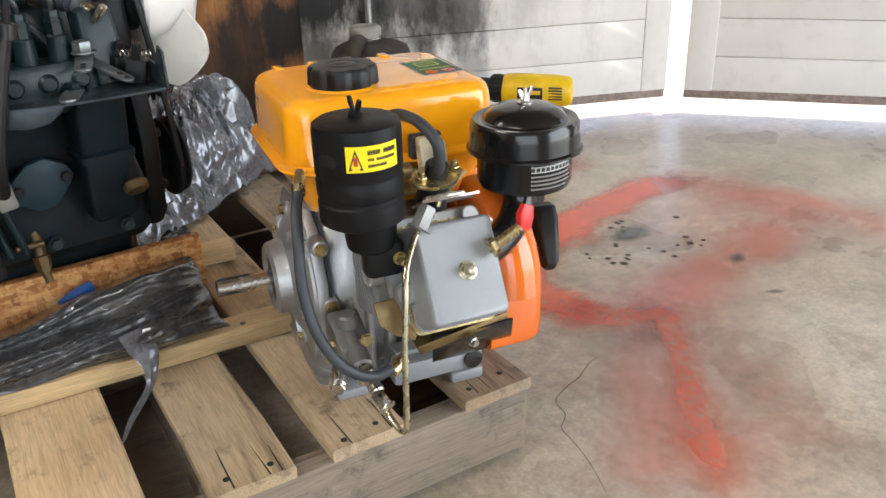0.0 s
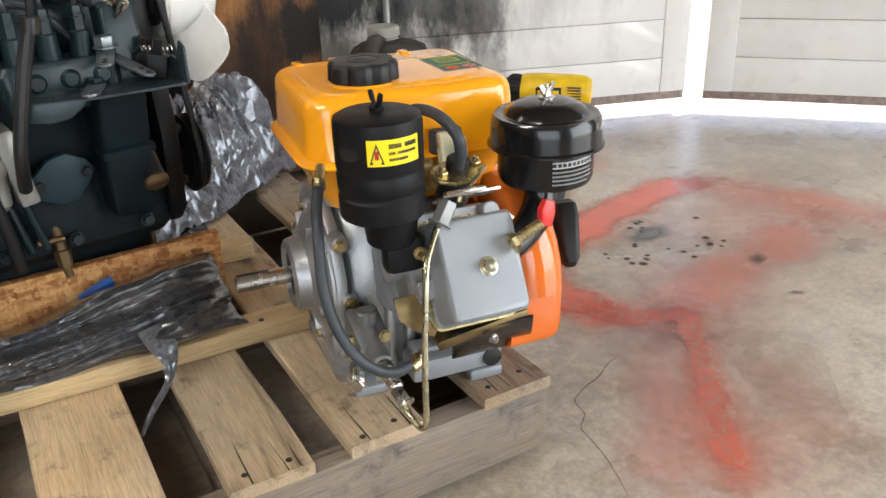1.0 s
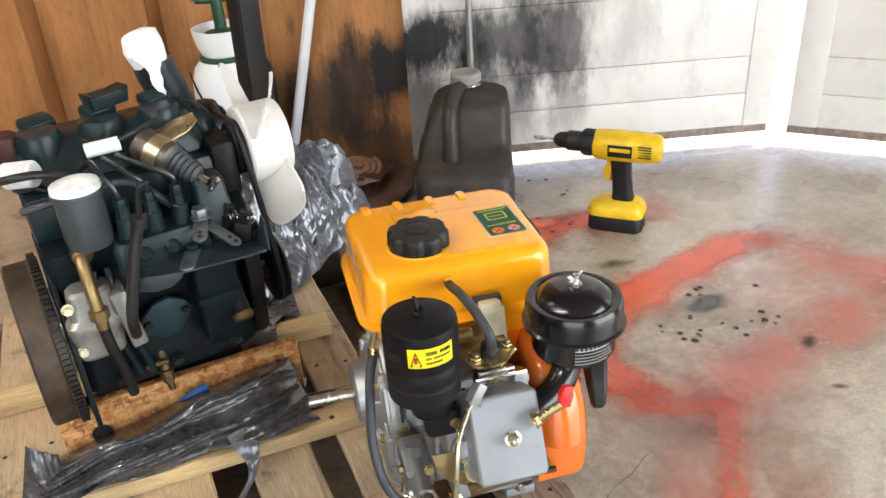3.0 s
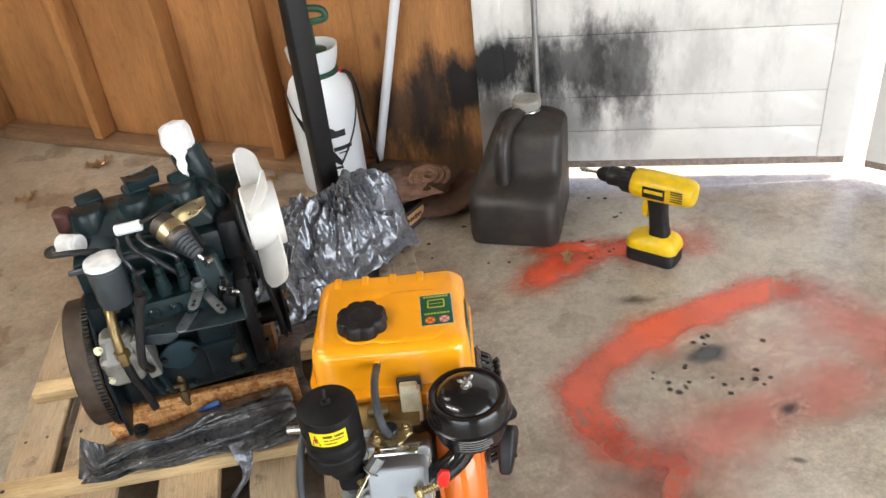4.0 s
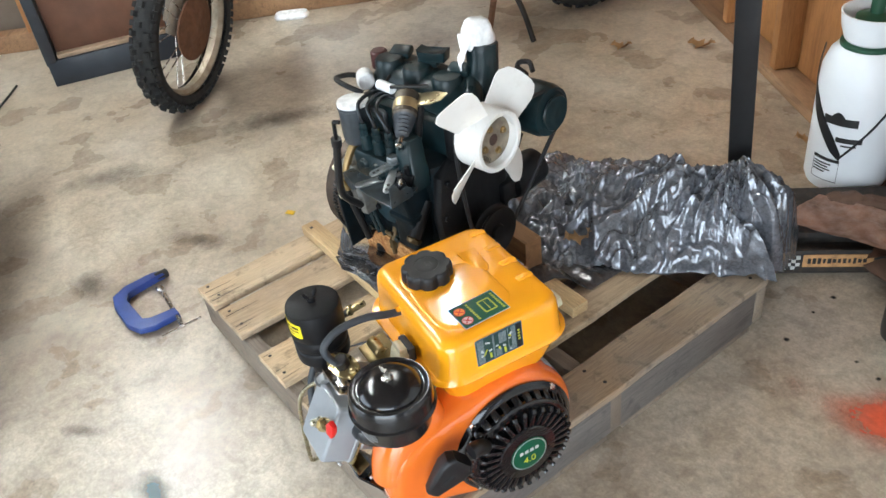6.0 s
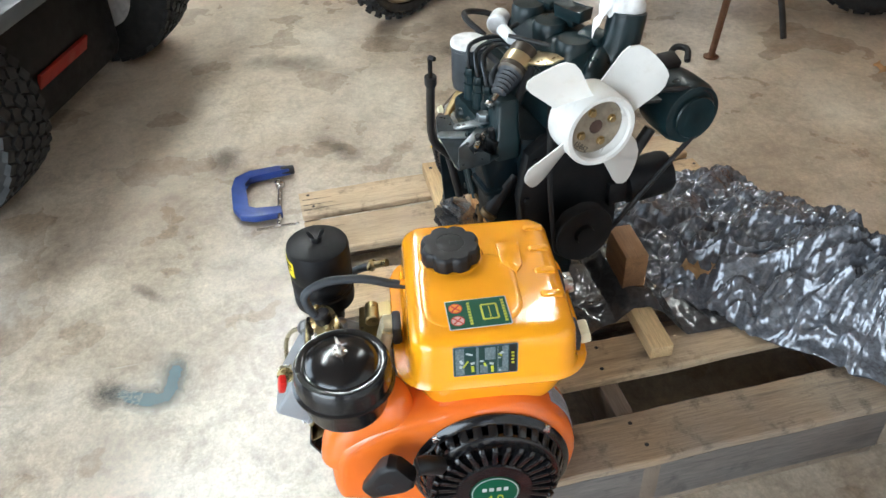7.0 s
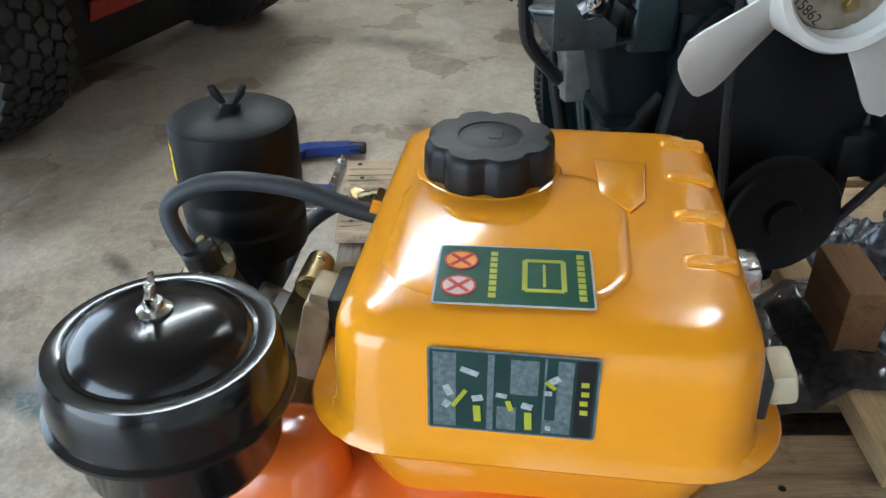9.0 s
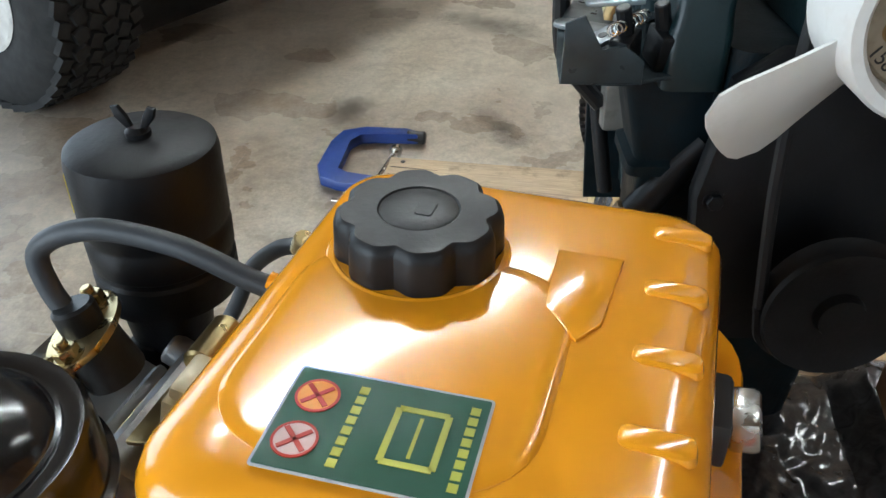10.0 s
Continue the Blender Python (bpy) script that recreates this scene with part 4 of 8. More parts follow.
# air cleaner
AF = (0.1335, -0.212)
bm = bm_new()
lathe(bm, [(r * 1.04, z) for r, z in ((0.030, 0.300), (0.048, 0.301), (0.0555, 0.305), (0.058, 0.312), (0.058, 0.346), (0.060, 0.349))], Matrix.Translation((*AF, 0.007)), 48, (True, False))
cleaner = part("air_cleaner_bowl", bm, GLOSS_BLACK, diesel, "glossy black air cleaner bowl")
bm = bm_new()
lathe(bm, [(r * 1.04, z) for r, z in ((0.060, 0.349), (0.068, 0.3485), (0.0705, 0.350), (0.0705, 0.3525), (0.0672, 0.355), (0.0665, 0.372), (0.0655, 0.384), (0.0625, 0.389), (0.0555, 0.3895), (0.0525, 0.388), (0.0505, 0.3885), (0.047, 0.394), (0.036, 0.4015), (0.020, 0.4055), (0.006, 0.4065))], Matrix.Translation((*AF, 0.007)), 56, (False, True))
part("air_cleaner_lid", bm, GLOSS_BLACK, cleaner, "glossy black domed lid")
bm = bm_new()
lathe(bm, [(0.010, 0.4065), (0.010, 0.408), (0.006, 0.4095), (0.0055, 0.414)], Matrix.Translation((*AF, 0.007)), 16)
rod(bm, (*AF, 0.417), (*AF, 0.431), 0.0028, seg=10)
for s in (0, 180):
    slab(bm, [(0.001, 0), (0.005, 0.0), (0.011, 0.007), (0.0145, 0.015), (0.0095, 0.0165), (0.005, 0.010), (0.001, 0.007)], 0.003, Matrix.Translation((*AF, 0.416)) @ pose(0, 0, 0, 0, 0, 20 + s) @ pose(0, 0.0015, 0, 90, 0, 0), 0.0007)
part("wing_nut", bm, STEEL, cleaner, "bright wing nut")
for k, (z0, z1, a0, a1) in enumerate(((0.3350, 0.3430, 250, 308), (0.3290, 0.3316, 250, 304), (0.3238, 0.3264, 250, 308), (0.3186, 0.3212, 250, 307), (0.3134, 0.3158, 250, 298))):
    a = a0
    if k == 0:
        bm = bm_new()
        bent_sheet(bm, AF, 0.0604, a0, a1, z0 + 0.007, z1 + 0.007, 14, 0.0003)
        part("print_band", bm, WHITE_INK, cleaner)
        z0, z1 = z0 + 0.0016, z1 - 0.0016
    while a < a1 - 2:
        bm = bm_new()
        bent_sheet(bm, AF, 0.0606, a, min(a + (4.4 if k == 0 else 1.9), a1), z0 + 0.007, z1 + 0.007, 2, 0.0003)
        part("print_bar", bm, INK if k == 0 else GREY_INK, cleaner)
        a += 6.0 if k == 0 else 2.7
# elbow from the cleaner to the head
bm = bm_new()
tube(bm, [(0.128, -0.214, 0.309), (0.12, -0.222, 0.28), (0.098, -0.236, 0.258), (0.065, -0.25, 0.245), (0.035, -0.25, 0.24)], 0.021, 18, 6)
part("intake_elbow", bm, GLOSS_BLACK, diesel, "black intake elbow")
# decompression tap: red knob on a zinc spring stud
bm = bm_new()
for k in range(7):
    rod(bm, (0.046 + 0.0045 * k, -0.312, 0.282 + 0.0022 * k), (0.0485 + 0.0045 * k, -0.312, 0.2835 + 0.0022 * k), 0.0070, seg=14)
rod(bm, (0.035, -0.312, 0.277), (0.082, -0.312, 0.300), 0.0048, seg=12)
hexnut(bm, (0.038, -0.312, 0.278), (1, 0, 0.45), 0.0105, 0.008)
part("spring_stud", bm, ZINC, diesel, "yellow zinc spring stud")
bm = bm_new()
slab(bm, [(-0.009, -0.014), (0.006, -0.016), (0.011, 0.0), (0.010, 0.014), (-0.003, 0.017), (-0.010, 0.005)], 0.011, Matrix.Translation((0.081, -0.305, 0.306)) @ pose(0, 0, 0, 80, 8, 10), 0.003)
part("red_knob", bm, RED_PLASTIC, diesel, "red plastic lever knob")

# fan shroud and recoil starter
INK_SLOT = surface("deep black recess", (0.003, 0.003, 0.003), 0.8)
bm = bm_new()
outline = []
for k in range(30):
    a = radians(-62 + 232 * k / 29)
    outline.append((0.0 + 0.136 * math.cos(a), CR + 0.002 + 0.136 * math.sin(a)))
left_side = [(-0.030, CR + 0.1350, 0), (-0.062, CR + 0.1285, 0), (-0.100, CR + 0.1185, 0), (-0.160, CR + 0.106, 0), (-0.200, CR + 0.094, 0), (-0.234, CR + 0.072, 0), (-0.248, CR + 0.040, 0), (-0.252, CR, 0), (-0.250, CR - 0.045, 0), (-0.240, CR - 0.064, 0), (-0.20, CR - 0.074, 0), (-0.14, 0.058, 0), (-0.08, 0.032, 0)]
outline = outline[:19] + [(p[0], p[1]) for p in spline(left_side, 4)] + [(0.05, 0.030)]
SH = Matrix(((0, 0, 1, 0.068), (1, 0, 0, 0), (0, 1, 0, 0), (0, 0, 0, 1)))  # x of the outline runs along y, y up, thickness along x
inward = []
for i, (x, y) in enumerate(outline):
    (xa, ya), (xb, yb) = outline[i - 1], outline[(i + 1) % len(outline)]
    d = Vector((xb - xa, yb - ya)).normalized()
    inward.append((-d.y, d.x))
rings = [[Vector((x, y, 0.0)) for x, y in outline]]
for k in range(7):
    a = radians(15 * k)
    rings.append([Vector((x + nx * 0.026 * (1 - math.cos(a)), y + ny * 0.026 * (1 - math.cos(a)), 0.057 + 0.026 * math.sin(a))) for (x, y), (nx, ny) in zip(outline, inward)])
for s, up in ((0.93, 0.0010), (0.85, 0.0017), (0.72, 0.002), (0.5, 0.002)):
    rings.append([Vector((q.x * s, CR + (q.y - CR) * s, 0.083 + up)) for q in rings[7]])
grid_rings(bm, rings)
xf(list(bm.verts), SH)
part("fan_shroud", bm, SHROUD, diesel, "glossy orange fan shroud", 50)
bm = bm_new()
loft(bm, [(0.17, 0.080, 0.165, 0.039, 0.108, -0.185), (0.205, 0.080, 0.158, 0.039, 0.108, -0.183), (0.23, 0.079, 0.146, 0.039, 0.107, -0.180), (0.25, 0.077, 0.130, 0.038, 0.106, -0.176), (0.266, 0.073, 0.112, 0.036, 0.105, -0.171), (0.280, 0.067, 0.094, 0.033, 0.103, -0.166), (0.291, 0.058, 0.074, 0.029, 0.101, -0.160), (0.298, 0.044, 0.052, 0.022, 0.098, -0.154), (0.301, 0.024, 0.028, 0.012, 0.096, -0.150)])
part("shroud_bulge", bm, SHROUD, diesel, "", 60)
RC = Matrix.Translation((0.150, -0.003, CR)) @ pose(0, 0, 0, 0, 90, 0)  # z out of the starter
bm = bm_new()
vs = lathe(bm, [(0.122, 0.0), (0.124, 0.004), (0.120, 0.009), (0.113, 0.0135), (0.1105, 0.0135), (0.1095, 0.006), (0.02, 0.006)], None, 64, (True, False))
vs += lathe(bm, [(0.101, 0.020), (0.1055, 0.026), (0.1045, 0.031), (0.1, 0.034), (0.088, 0.034), (0.088, 0.024), (0.101, 0.020)], None, 64, (False, False))
xf(vs, RC)
starter = part("recoil_housing", bm, GLOSS_BLACK, diesel, "glossy black vented recoil starter")
for k in range(30):
    a = 2 * math.pi * k / 30
    bm = bm_new()
    box(bm, (0.030, 0.0085, 0.006), (0.072, 0, 0.045), bevel=0.002)
    box(bm, (0.010, 0.0085, 0.018), (0.090, 0, 0.040), (0, 30, 0), bevel=0.002)
    box(bm, (0.020, 0.0140, 0.005), (0.1075, 0, 0.0205), (0, 65, 0), bevel=0.0015)
    o = part("housing_rib", bm, GLOSS_BLACK, starter)
    o.matrix_local = RC @ pose(0, 0, 0, 0, 0, 12 * k)
bm = bm_new()
vs = lathe(bm, [(0.056, 0.034), (0.060, 0.046), (0.058, 0.050), (0.040, 0.052), (0.038, 0.0505)], None, 48, (True, True))
vs += lathe(bm, [(0.092, 0.028), (0.0935, 0.031), (0.0925, 0.036), (0.087, 0.036), (0.0865, 0.030)], None, 64, (False, False))
vs += lathe(bm, [(0.088, 0.030), (0.05, 0.030)], None, 48, (False, False))
xf(vs, RC)
part("housing_hub", bm, GLOSS_BLACK, starter)
bm = bm_new()
vs = lathe(bm, [(0.0375, 0.0508), (0.0375, 0.0525), (0.036, 0.053)], None, 40)
xf(vs, RC)
badge = part("round_badge", bm, GREEN_INK, starter, "round green badge with yellow figures")
bm = bm_new()
vs = lathe(bm, [(0.0362, 0.0531), (0.0345, 0.0533)], None, 40, (False, False))
xf(vs, RC)
part("badge_ring", bm, surface("silver ink", (0.4, 0.42, 0.42), 0.4, metal=0.4), badge)
for k in (45, 135, 225, 315):
    a = radians(k)
    bm = bm_new()
    vs = hexnut(bm, (0.118 * math.cos(a), 0.118 * math.sin(a), 0.006), (0, 0, 1), 0.0062, 0.006)
    o = part("starter_bolt", bm, STEEL, starter)
    o.matrix_local = RC
bm = bm_new()
loft(bm, [(0.0, 0.014, 0.020, 0.005, 0, 0), (0.006, 0.022, 0.030, 0.007, 0, 0), (0.030, 0.028, 0.042, 0.008, 0, 0.002), (0.062, 0.032, 0.060, 0.008, 0, 0.004), (0.080, 0.032, 0.058, 0.008, 0, 0.004), (0.090, 0.026, 0.040, 0.008, 0, 0.004)])
handle = part("pull_handle", bm, PLASTIC, diesel, "black plastic starter pull handle")
handle.matrix_local = axis_to((0.186, -0.196, 0.168), (0.206, -0.118, 0.242))
bm = bm_new()
for x, h in ((0.0152, 0.030), (-0.0152, 0.030)):
    box(bm, (0.0014, 0.012, h), (x, 0.002, 0.048), bevel=0.0005)
part("finger_slot", bm, INK_SLOT, handle, "dark oval finger slot")
bm = bm_new()
tube(bm, [(0.206, -0.118, 0.240), (0.203, -0.104, 0.238), (0.192, -0.085, 0.218)], 0.014, 12, 5)
part("rope_guide", bm, PLASTIC, diesel)

bm = bm_new()
rings = []
for k in range(9):
    a = radians(12 + 34 * k / 8)
    rings.append([Vector((x, 0.1362 * math.cos(a) + dr * math.cos(a), CR + 0.002 + (0.1362 + dr) * math.sin(a))) for x, dr in ((0.080, 0.0), (0.080, 0.0006), (0.118, 0.0006), (0.118, 0.0))])
grid_rings(bm, rings)
plate_label = part("rating_label", bm, surface("grey-white label", (0.42, 0.46, 0.55), 0.35, dark=0.6, light=1.2, scale=260, relief=0), diesel, "small grey-white rating label on the shroud")
for k in range(5):
    bm = bm_new()
    rings = []
    for j in range(7):
        a = radians(15 + 28 * j / 6)
        rings.append([Vector((0.085 + 0.006 * k + dx, (0.1368 + dr) * math.cos(a), CR + 0.002 + (0.1368 + dr) * math.sin(a))) for dx, dr in ((0, 0), (0, 0.0003), (0.0026, 0.0003), (0.0026, 0))])
    grid_rings(bm, rings)
    part("print_bar", bm, GREY_INK, plate_label)

# fuel tank
TK, TY = 0.001, 0.005  # the tank's middle on the engine
bm = bm_new()
loft(bm, [(z, w + 0.018, h + 0.010, r, TK + dx, TY) for z, w, h, r, dx in (
    (0.258, 0.19, 0.165, 0.03, 0), (0.264, 0.215, 0.19, 0.035, 0), (0.29, 0.240, 0.21, 0.04, 0), (0.322, 0.260, 0.228, 0.04, 0), (0.330, 0.266, 0.236, 0.04, 0), (0.332, 0.286, 0.274, 0.06, -0.004), (0.3345, 0.289, 0.279, 0.062, -0.004), (0.337, 0.286, 0.276, 0.06, -0.004),
    (0.341, 0.274, 0.244, 0.042, 0), (0.350, 0.271, 0.236, 0.036, 0), (0.390, 0.268, 0.230, 0.032, 0), (0.4045, 0.265, 0.227, 0.032, 0), (0.4115, 0.260, 0.222, 0.032, 0), (0.4165, 0.250, 0.212, 0.03, 0), (0.4195, 0.236, 0.198, 0.026, 0), (0.4212, 0.218, 0.18, 0.022, 0))])
tank = part("fuel_tank", bm, TANK, diesel, "glossy yellow-orange steel fuel tank")
bm = bm_new()
loft(bm, [(0.4195, 0.160, 0.150, 0.045, 0.033, -0.020), (0.4215, 0.157, 0.147, 0.043, 0.033, -0.020), (0.4228, 0.150, 0.140, 0.04, 0.033, -0.020), (0.4232, 0.138, 0.128, 0.035, 0.033, -0.020)], (False, True))
part("raised_panel", bm, TANK, tank)
for x in (-0.104, -0.050, 0.004, 0.058):
    bm = bm_new()
    loft(bm, [(0.4185, 0.016, 0.034, 0.005, 0, 0), (0.4222, 0.0145, 0.032, 0.005, 0, 0), (0.4236, 0.011, 0.028, 0.004, 0, 0)], (False, True))
    part("pressed_rib", bm, TANK, tank).location = (x, 0.099, -0.0006)
bm = bm_new()
slab(bm, [(-0.068, 0.034), (-0.068, 0.070), (-0.010, 0.066), (0.006, 0.056), (-0.016, 0.036)], 0.0028, Matrix.Translation((0, 0, 0.4205)), 0.0012)
part("pressed_boss", bm, TANK, tank)
bm = bm_new()
vs = lathe(bm, [(0.052, 0.4200), (0.050, 0.4228), (0.047, 0.4238), (0.044, 0.4225)], Matrix.Translation((-0.046, -0.040, 0)), 40, (False, False))
lathe(bm, [(0.034, 0.4200), (0.034, 0.431)], Matrix.Translation((-0.046, -0.040, 0)), 30)
part("filler_neck", bm, TANK, tank)
bm = bm_new()
rings = []
for z, s in ((0.4245, 0.93), (0.426, 0.985), (0.430, 1.0), (0.447, 0.985), (0.4515, 0.955), (0.4535, 0.90), (0.4538, 0.48), (0.4530, 0.46), (0.4535, 0.44), (0.4537, 0.2)):
    ring = []
    for k in range(80):
        a = 2 * math.pi * k / 80
        lobe = -0.0052 * (0.5 + 0.5 * math.cos(8 * a)) ** 3 if s > 0.85 else 0
        r = 0.0470 * s + lobe
        ring.append(Vector((r * math.cos(a), r * math.sin(a), z)))
    rings.append(ring)
grid_rings(bm, rings)
cap = part("filler_cap", bm, PLASTIC, tank, "lobed black plastic filler cap")
cap.location = (-0.047, -0.040, -0.0055)
bm = bm_new()
loft(bm, [(0.4536, 0.014, 0.010, 0.002, 0, 0.004), (0.4543, 0.013, 0.009, 0.002, 0, 0.004)])
part("cap_emblem", bm, PLASTIC, cap)
bm = bm_new()
rod(bm, (-0.022, -0.100, 0.393), (-0.022, -0.122, 0.399), 0.0058, seg=12)
part("hose_spigot", bm, TANK, tank)
# tank straps seen at the sides
for x, y, s in ((0.030, -0.146, -1), (-0.035, 0.146, 1), (0.078, 0.146, 1)):
    bm = bm_new()
    box(bm, (0.032, 0.018, 0.022), (x, y, 0.357), (s * 12, 0, 0), bevel=0.004)
    if s < 0:
        box(bm, (0.036, 0.020, 0.066), (x + 0.002, y - 0.008, 0.328), (-14, 0, 0), bevel=0.003)
    part("tank_bracket", bm, CREAM_STEEL if s < 0 or x > 0 else STEEL, diesel, "pale plated tank bracket")
    bm = bm_new()
    box(bm, (0.044, 0.014, 0.034), (x, y - s * 0.014, 0.352), bevel=0.004)
    part("rubber_pad", bm, RUBBER, diesel)
bm = bm_new()
box(bm, (0.11, 0.055, 0.004), (-0.01, -0.165, 0.318), (12, 0, 0), bevel=0.001)
rod(bm, (-0.045, -0.17, 0.335), (-0.005, -0.17, 0.335), 0.011, seg=16, chamfer=0.002)
part("head_bracket", bm, surface("dark gold plate", (0.34, 0.26, 0.12), 0.35, metal=0.9, scale=30), diesel)


def sticker(name, m, w, h, border, ground, label, parent):
    bm = bm_new()
    slab(bm, round_rect(w, h, 0.002, 3), 0.0004, None)
    base = part(name, bm, border, parent, label)
    base.matrix_local = m
    bm = bm_new()
    slab(bm, round_rect(w - 0.0026, h - 0.0026, 0.001, 2), 0.0002, pose(0, 0, 0.0004))
    part("printed_field", bm, ground, base)
    return base


def mark(base, mat_, x, y, w, h, z=0.0007, name="print_bar"):
    bm = bm_new()
    box(bm, (w, h, 0.0003), (x, y, z))
    return part(name, bm, mat_, base)


# the label on the tank's top: long side across the engine
top_label = sticker("manual_label", pose(0.0890, -0.014, 0.4234, 0, 0, 92.5), 0.090, 0.060, WHITE_INK, GREEN_INK, "green manual and warning label", tank)
for k, y in enumerate((0.0130, -0.0130)):
    bm = bm_new()
    lathe(bm, [(0.0095, 0.0006), (0.0095, 0.0010)], Matrix.Translation((-0.031, y, 0)), 28)
    disc = part("warning_disc", bm, ORANGE_INK if k == 0 else PINK_INK, top_label)
    bm = bm_new()
    lathe(bm, [(0.0100, 0.0006), (0.0100, 0.0011), (0.0088, 0.0012), (0.0088, 0.0009)], Matrix.Translation((-0.031, y, 0)), 28, (False, False))
    part("disc_ring", bm, INK_RED, disc)
    bm = bm_new()
    for a in (45, -45):
        box(bm, (0.016, 0.0022, 0.0003), (-0.031, y, 0.0012), (0, 0, a))
    part("disc_cross", bm, INK_RED, disc)
bm = bm_new()
for w, h in ((0.022, 0.030),):
    for x, y, bw, bh in ((0.017, h / 2, w, 0.003), (0.017, -h / 2, w, 0.003), (0.017 - w / 2, 0, 0.003, h), (0.017 + w / 2, 0, 0.003, h), (0.017, 0, 0.0016, h * 0.75)):
        box(bm, (bw, bh, 0.0003), (x, y, 0.0008))
part("book_mark", bm, YELLOW_INK, top_label)
for x in (-0.012, 0.038):
    for k in range(8):
        mark(top_label, YELLOW_INK, x, -0.0210 + 0.006 * k, 0.0042, 0.0044)
# the label on the tank's starter side
LABEL_TEAL = surface("deep teal label field", (0.012, 0.045, 0.040), 0.4, relief=0)
LABEL_GREY = surface("grey-blue label field", (0.13, 0.17, 0.18), 0.4, dark=0.55, light=1.3, scale=320, relief=0)
LABEL_PALE = surface("pale label print", (0.42, 0.46, 0.46), 0.4, dark=0.6, light=1.2, scale=400, relief=0)
side_label = sticker("instruction_label", Matrix.Translation((0.1445, -0.0105, 0.384)) @ Matrix(((0, 0, 1, 0), (1, 0, 0, 0), (0, 1, 0, 0), (0, 0, 0, 1))) @ pose(0, 0, 0, -3, 0, 0), 0.092, 0.055, LABEL_GREY, LABEL_TEAL, "dark instruction label with small pictures", tank)
mark(side_label, surface("black label field", (0.008, 0.010, 0.012), 0.4, relief=0), 0.0385, 0, 0.0095, 0.0515, 0.00062, "dark_field")
for x, y, w, h in ((-0.0365, 0.0, 0.0125, 0.050), (-0.0115, 0.0, 0.0035, 0.051), (0.0065, 0.012, 0.015, 0.023), (-0.0025, -0.0165, 0.0105, 0.016), (0.0280, 0.0, 0.0085, 0.049), (0.0175, 0.0, 0.0012, 0.051), (0.0205, -0.020, 0.0065, 0.009)):
    mark(side_label, LABEL_GREY, x, y, w, h, 0.0007, "picture_field")
for x, y, w, h, a in ((-0.0345, 0.0, 0.004, 0.007, 25), (-0.0355, -0.0095, 0.004, 0.005, -30), (-0.0185, -0.004, 0.006, 0.004, 15), (-0.0055, -0.001, 0.006, 0.003, -8), (0.0085, -0.007, 0.006, 0.004, -15), (0.0225, 0.012, 0.006, 0.004, 35), (-0.023, 0.0135, 0.010, 0.0035, -20), (0.0195, 0.003, 0.004, 0.003, 0), (0.0205, -0.021, 0.003, 0.003, 0)):
    bm = bm_new()
    box(bm, (w, h, 0.0002), (x, y, 0.00095), (0, 0, a))
    part("picture_mark", bm, LABEL_PALE, side_label)
for x, y, w, h, a in ((-0.0285, -0.005, 0.0025, 0.014, -32), (-0.0185, -0.0145, 0.004, 0.011, 4), (-0.001, -0.0075, 0.003, 0.007, 18), (0.0095, -0.017, 0.004, 0.012, 3), (0.0205, 0.0085, 0.007, 0.0024, -38)):
    bm = bm_new()
    box(bm, (w, h, 0.0002), (x, y, 0.00115), (0, 0, a))
    part("picture_mark", bm, YELLOW_INK, side_label)
for k in range(4):
    mark(side_label, YELLOW_INK, 0.0385 + 0.0004 * (k % 2), 0.0105 - 0.0062 * k, 0.0042, 0.0032, 0.0009)


def words(name, text, size, m, material, parent):
    """Flat lettering in the built-in font, turned into a mesh."""
    cu = bpy.data.curves.new(name, "FONT")
    cu.body, cu.size, cu.align_x, cu.align_y, cu.extrude = text, size, "CENTER", "CENTER", 0.0002
    tmp = bpy.data.objects.new(name + "_text", cu)
    me = bpy.data.meshes.new_from_object(tmp)
    bpy.data.objects.remove(tmp)
    me.name = name
    me.materials.clear()
    me.materials.append(material)
    ob = new(name, me)
    ob.parent = parent
    ob.matrix_local = m
    return ob


BADGE = RC @ pose(0, 0, 0.0534, 0, 0, 90)
words("badge_figure", "4.0", 0.022, BADGE @ pose(0, -0.014, 0), YELLOW_INK, badge)
for k in range(4):
    bm = bm_new()
    box(bm, (0.007, 0.008, 0.0003), (-0.0165 + 0.011 * k, 0.009, 0))
    part("print_bar", bm, WHITE_INK, badge).matrix_local = BADGE

# ---- timber and film on the pallet ----


def timber(name, p, q, w, h, z, material, label, bevel=0.003, roll=0.0):
    """A straight piece of timber from p to q in the plan, lying with its underside at z."""
    p, q = Vector((*p, z)), Vector((*q, z))
    n, d = (q - p).length, q - p
    bm = bm_new()
    box(bm, (n, w, h), (n / 2, 0, h / 2), bevel=bevel)
    return single(name, bm, material, Matrix.Translation(p) @ pose(0, 0, 0, roll, 0, math.degrees(math.atan2(d.y, d.x))), label, "timber")


strip = timber("wood_strip", (-1.02, 0.352), (-0.235, 0.330), 0.048, 0.031, H + 0.001, PINE, "pale pine strip lying across the pallet boards")
rnd = random.Random(8)
for k in range(5):
    bm = bm_new()
    lathe(bm, [(0.005, 0), (0.005, 0.0006), (0.002, 0.0008)], None, 10)
    part("nail_head", bm, DARK_IRON, strip).location = (0.03 + 0.17 * k, rnd.uniform(-0.012, 0.012), 0.0312)
timber("wood_strip", (-1.0, 0.675), (-0.225, 0.640), 0.048, 0.031, H + 0.001, PINE, "pale pine strip under the old engine")
bm = bm_new()
box(bm, (0.41, 0.016, 0.128), (0, 0, 0.064), bevel=0.0015)
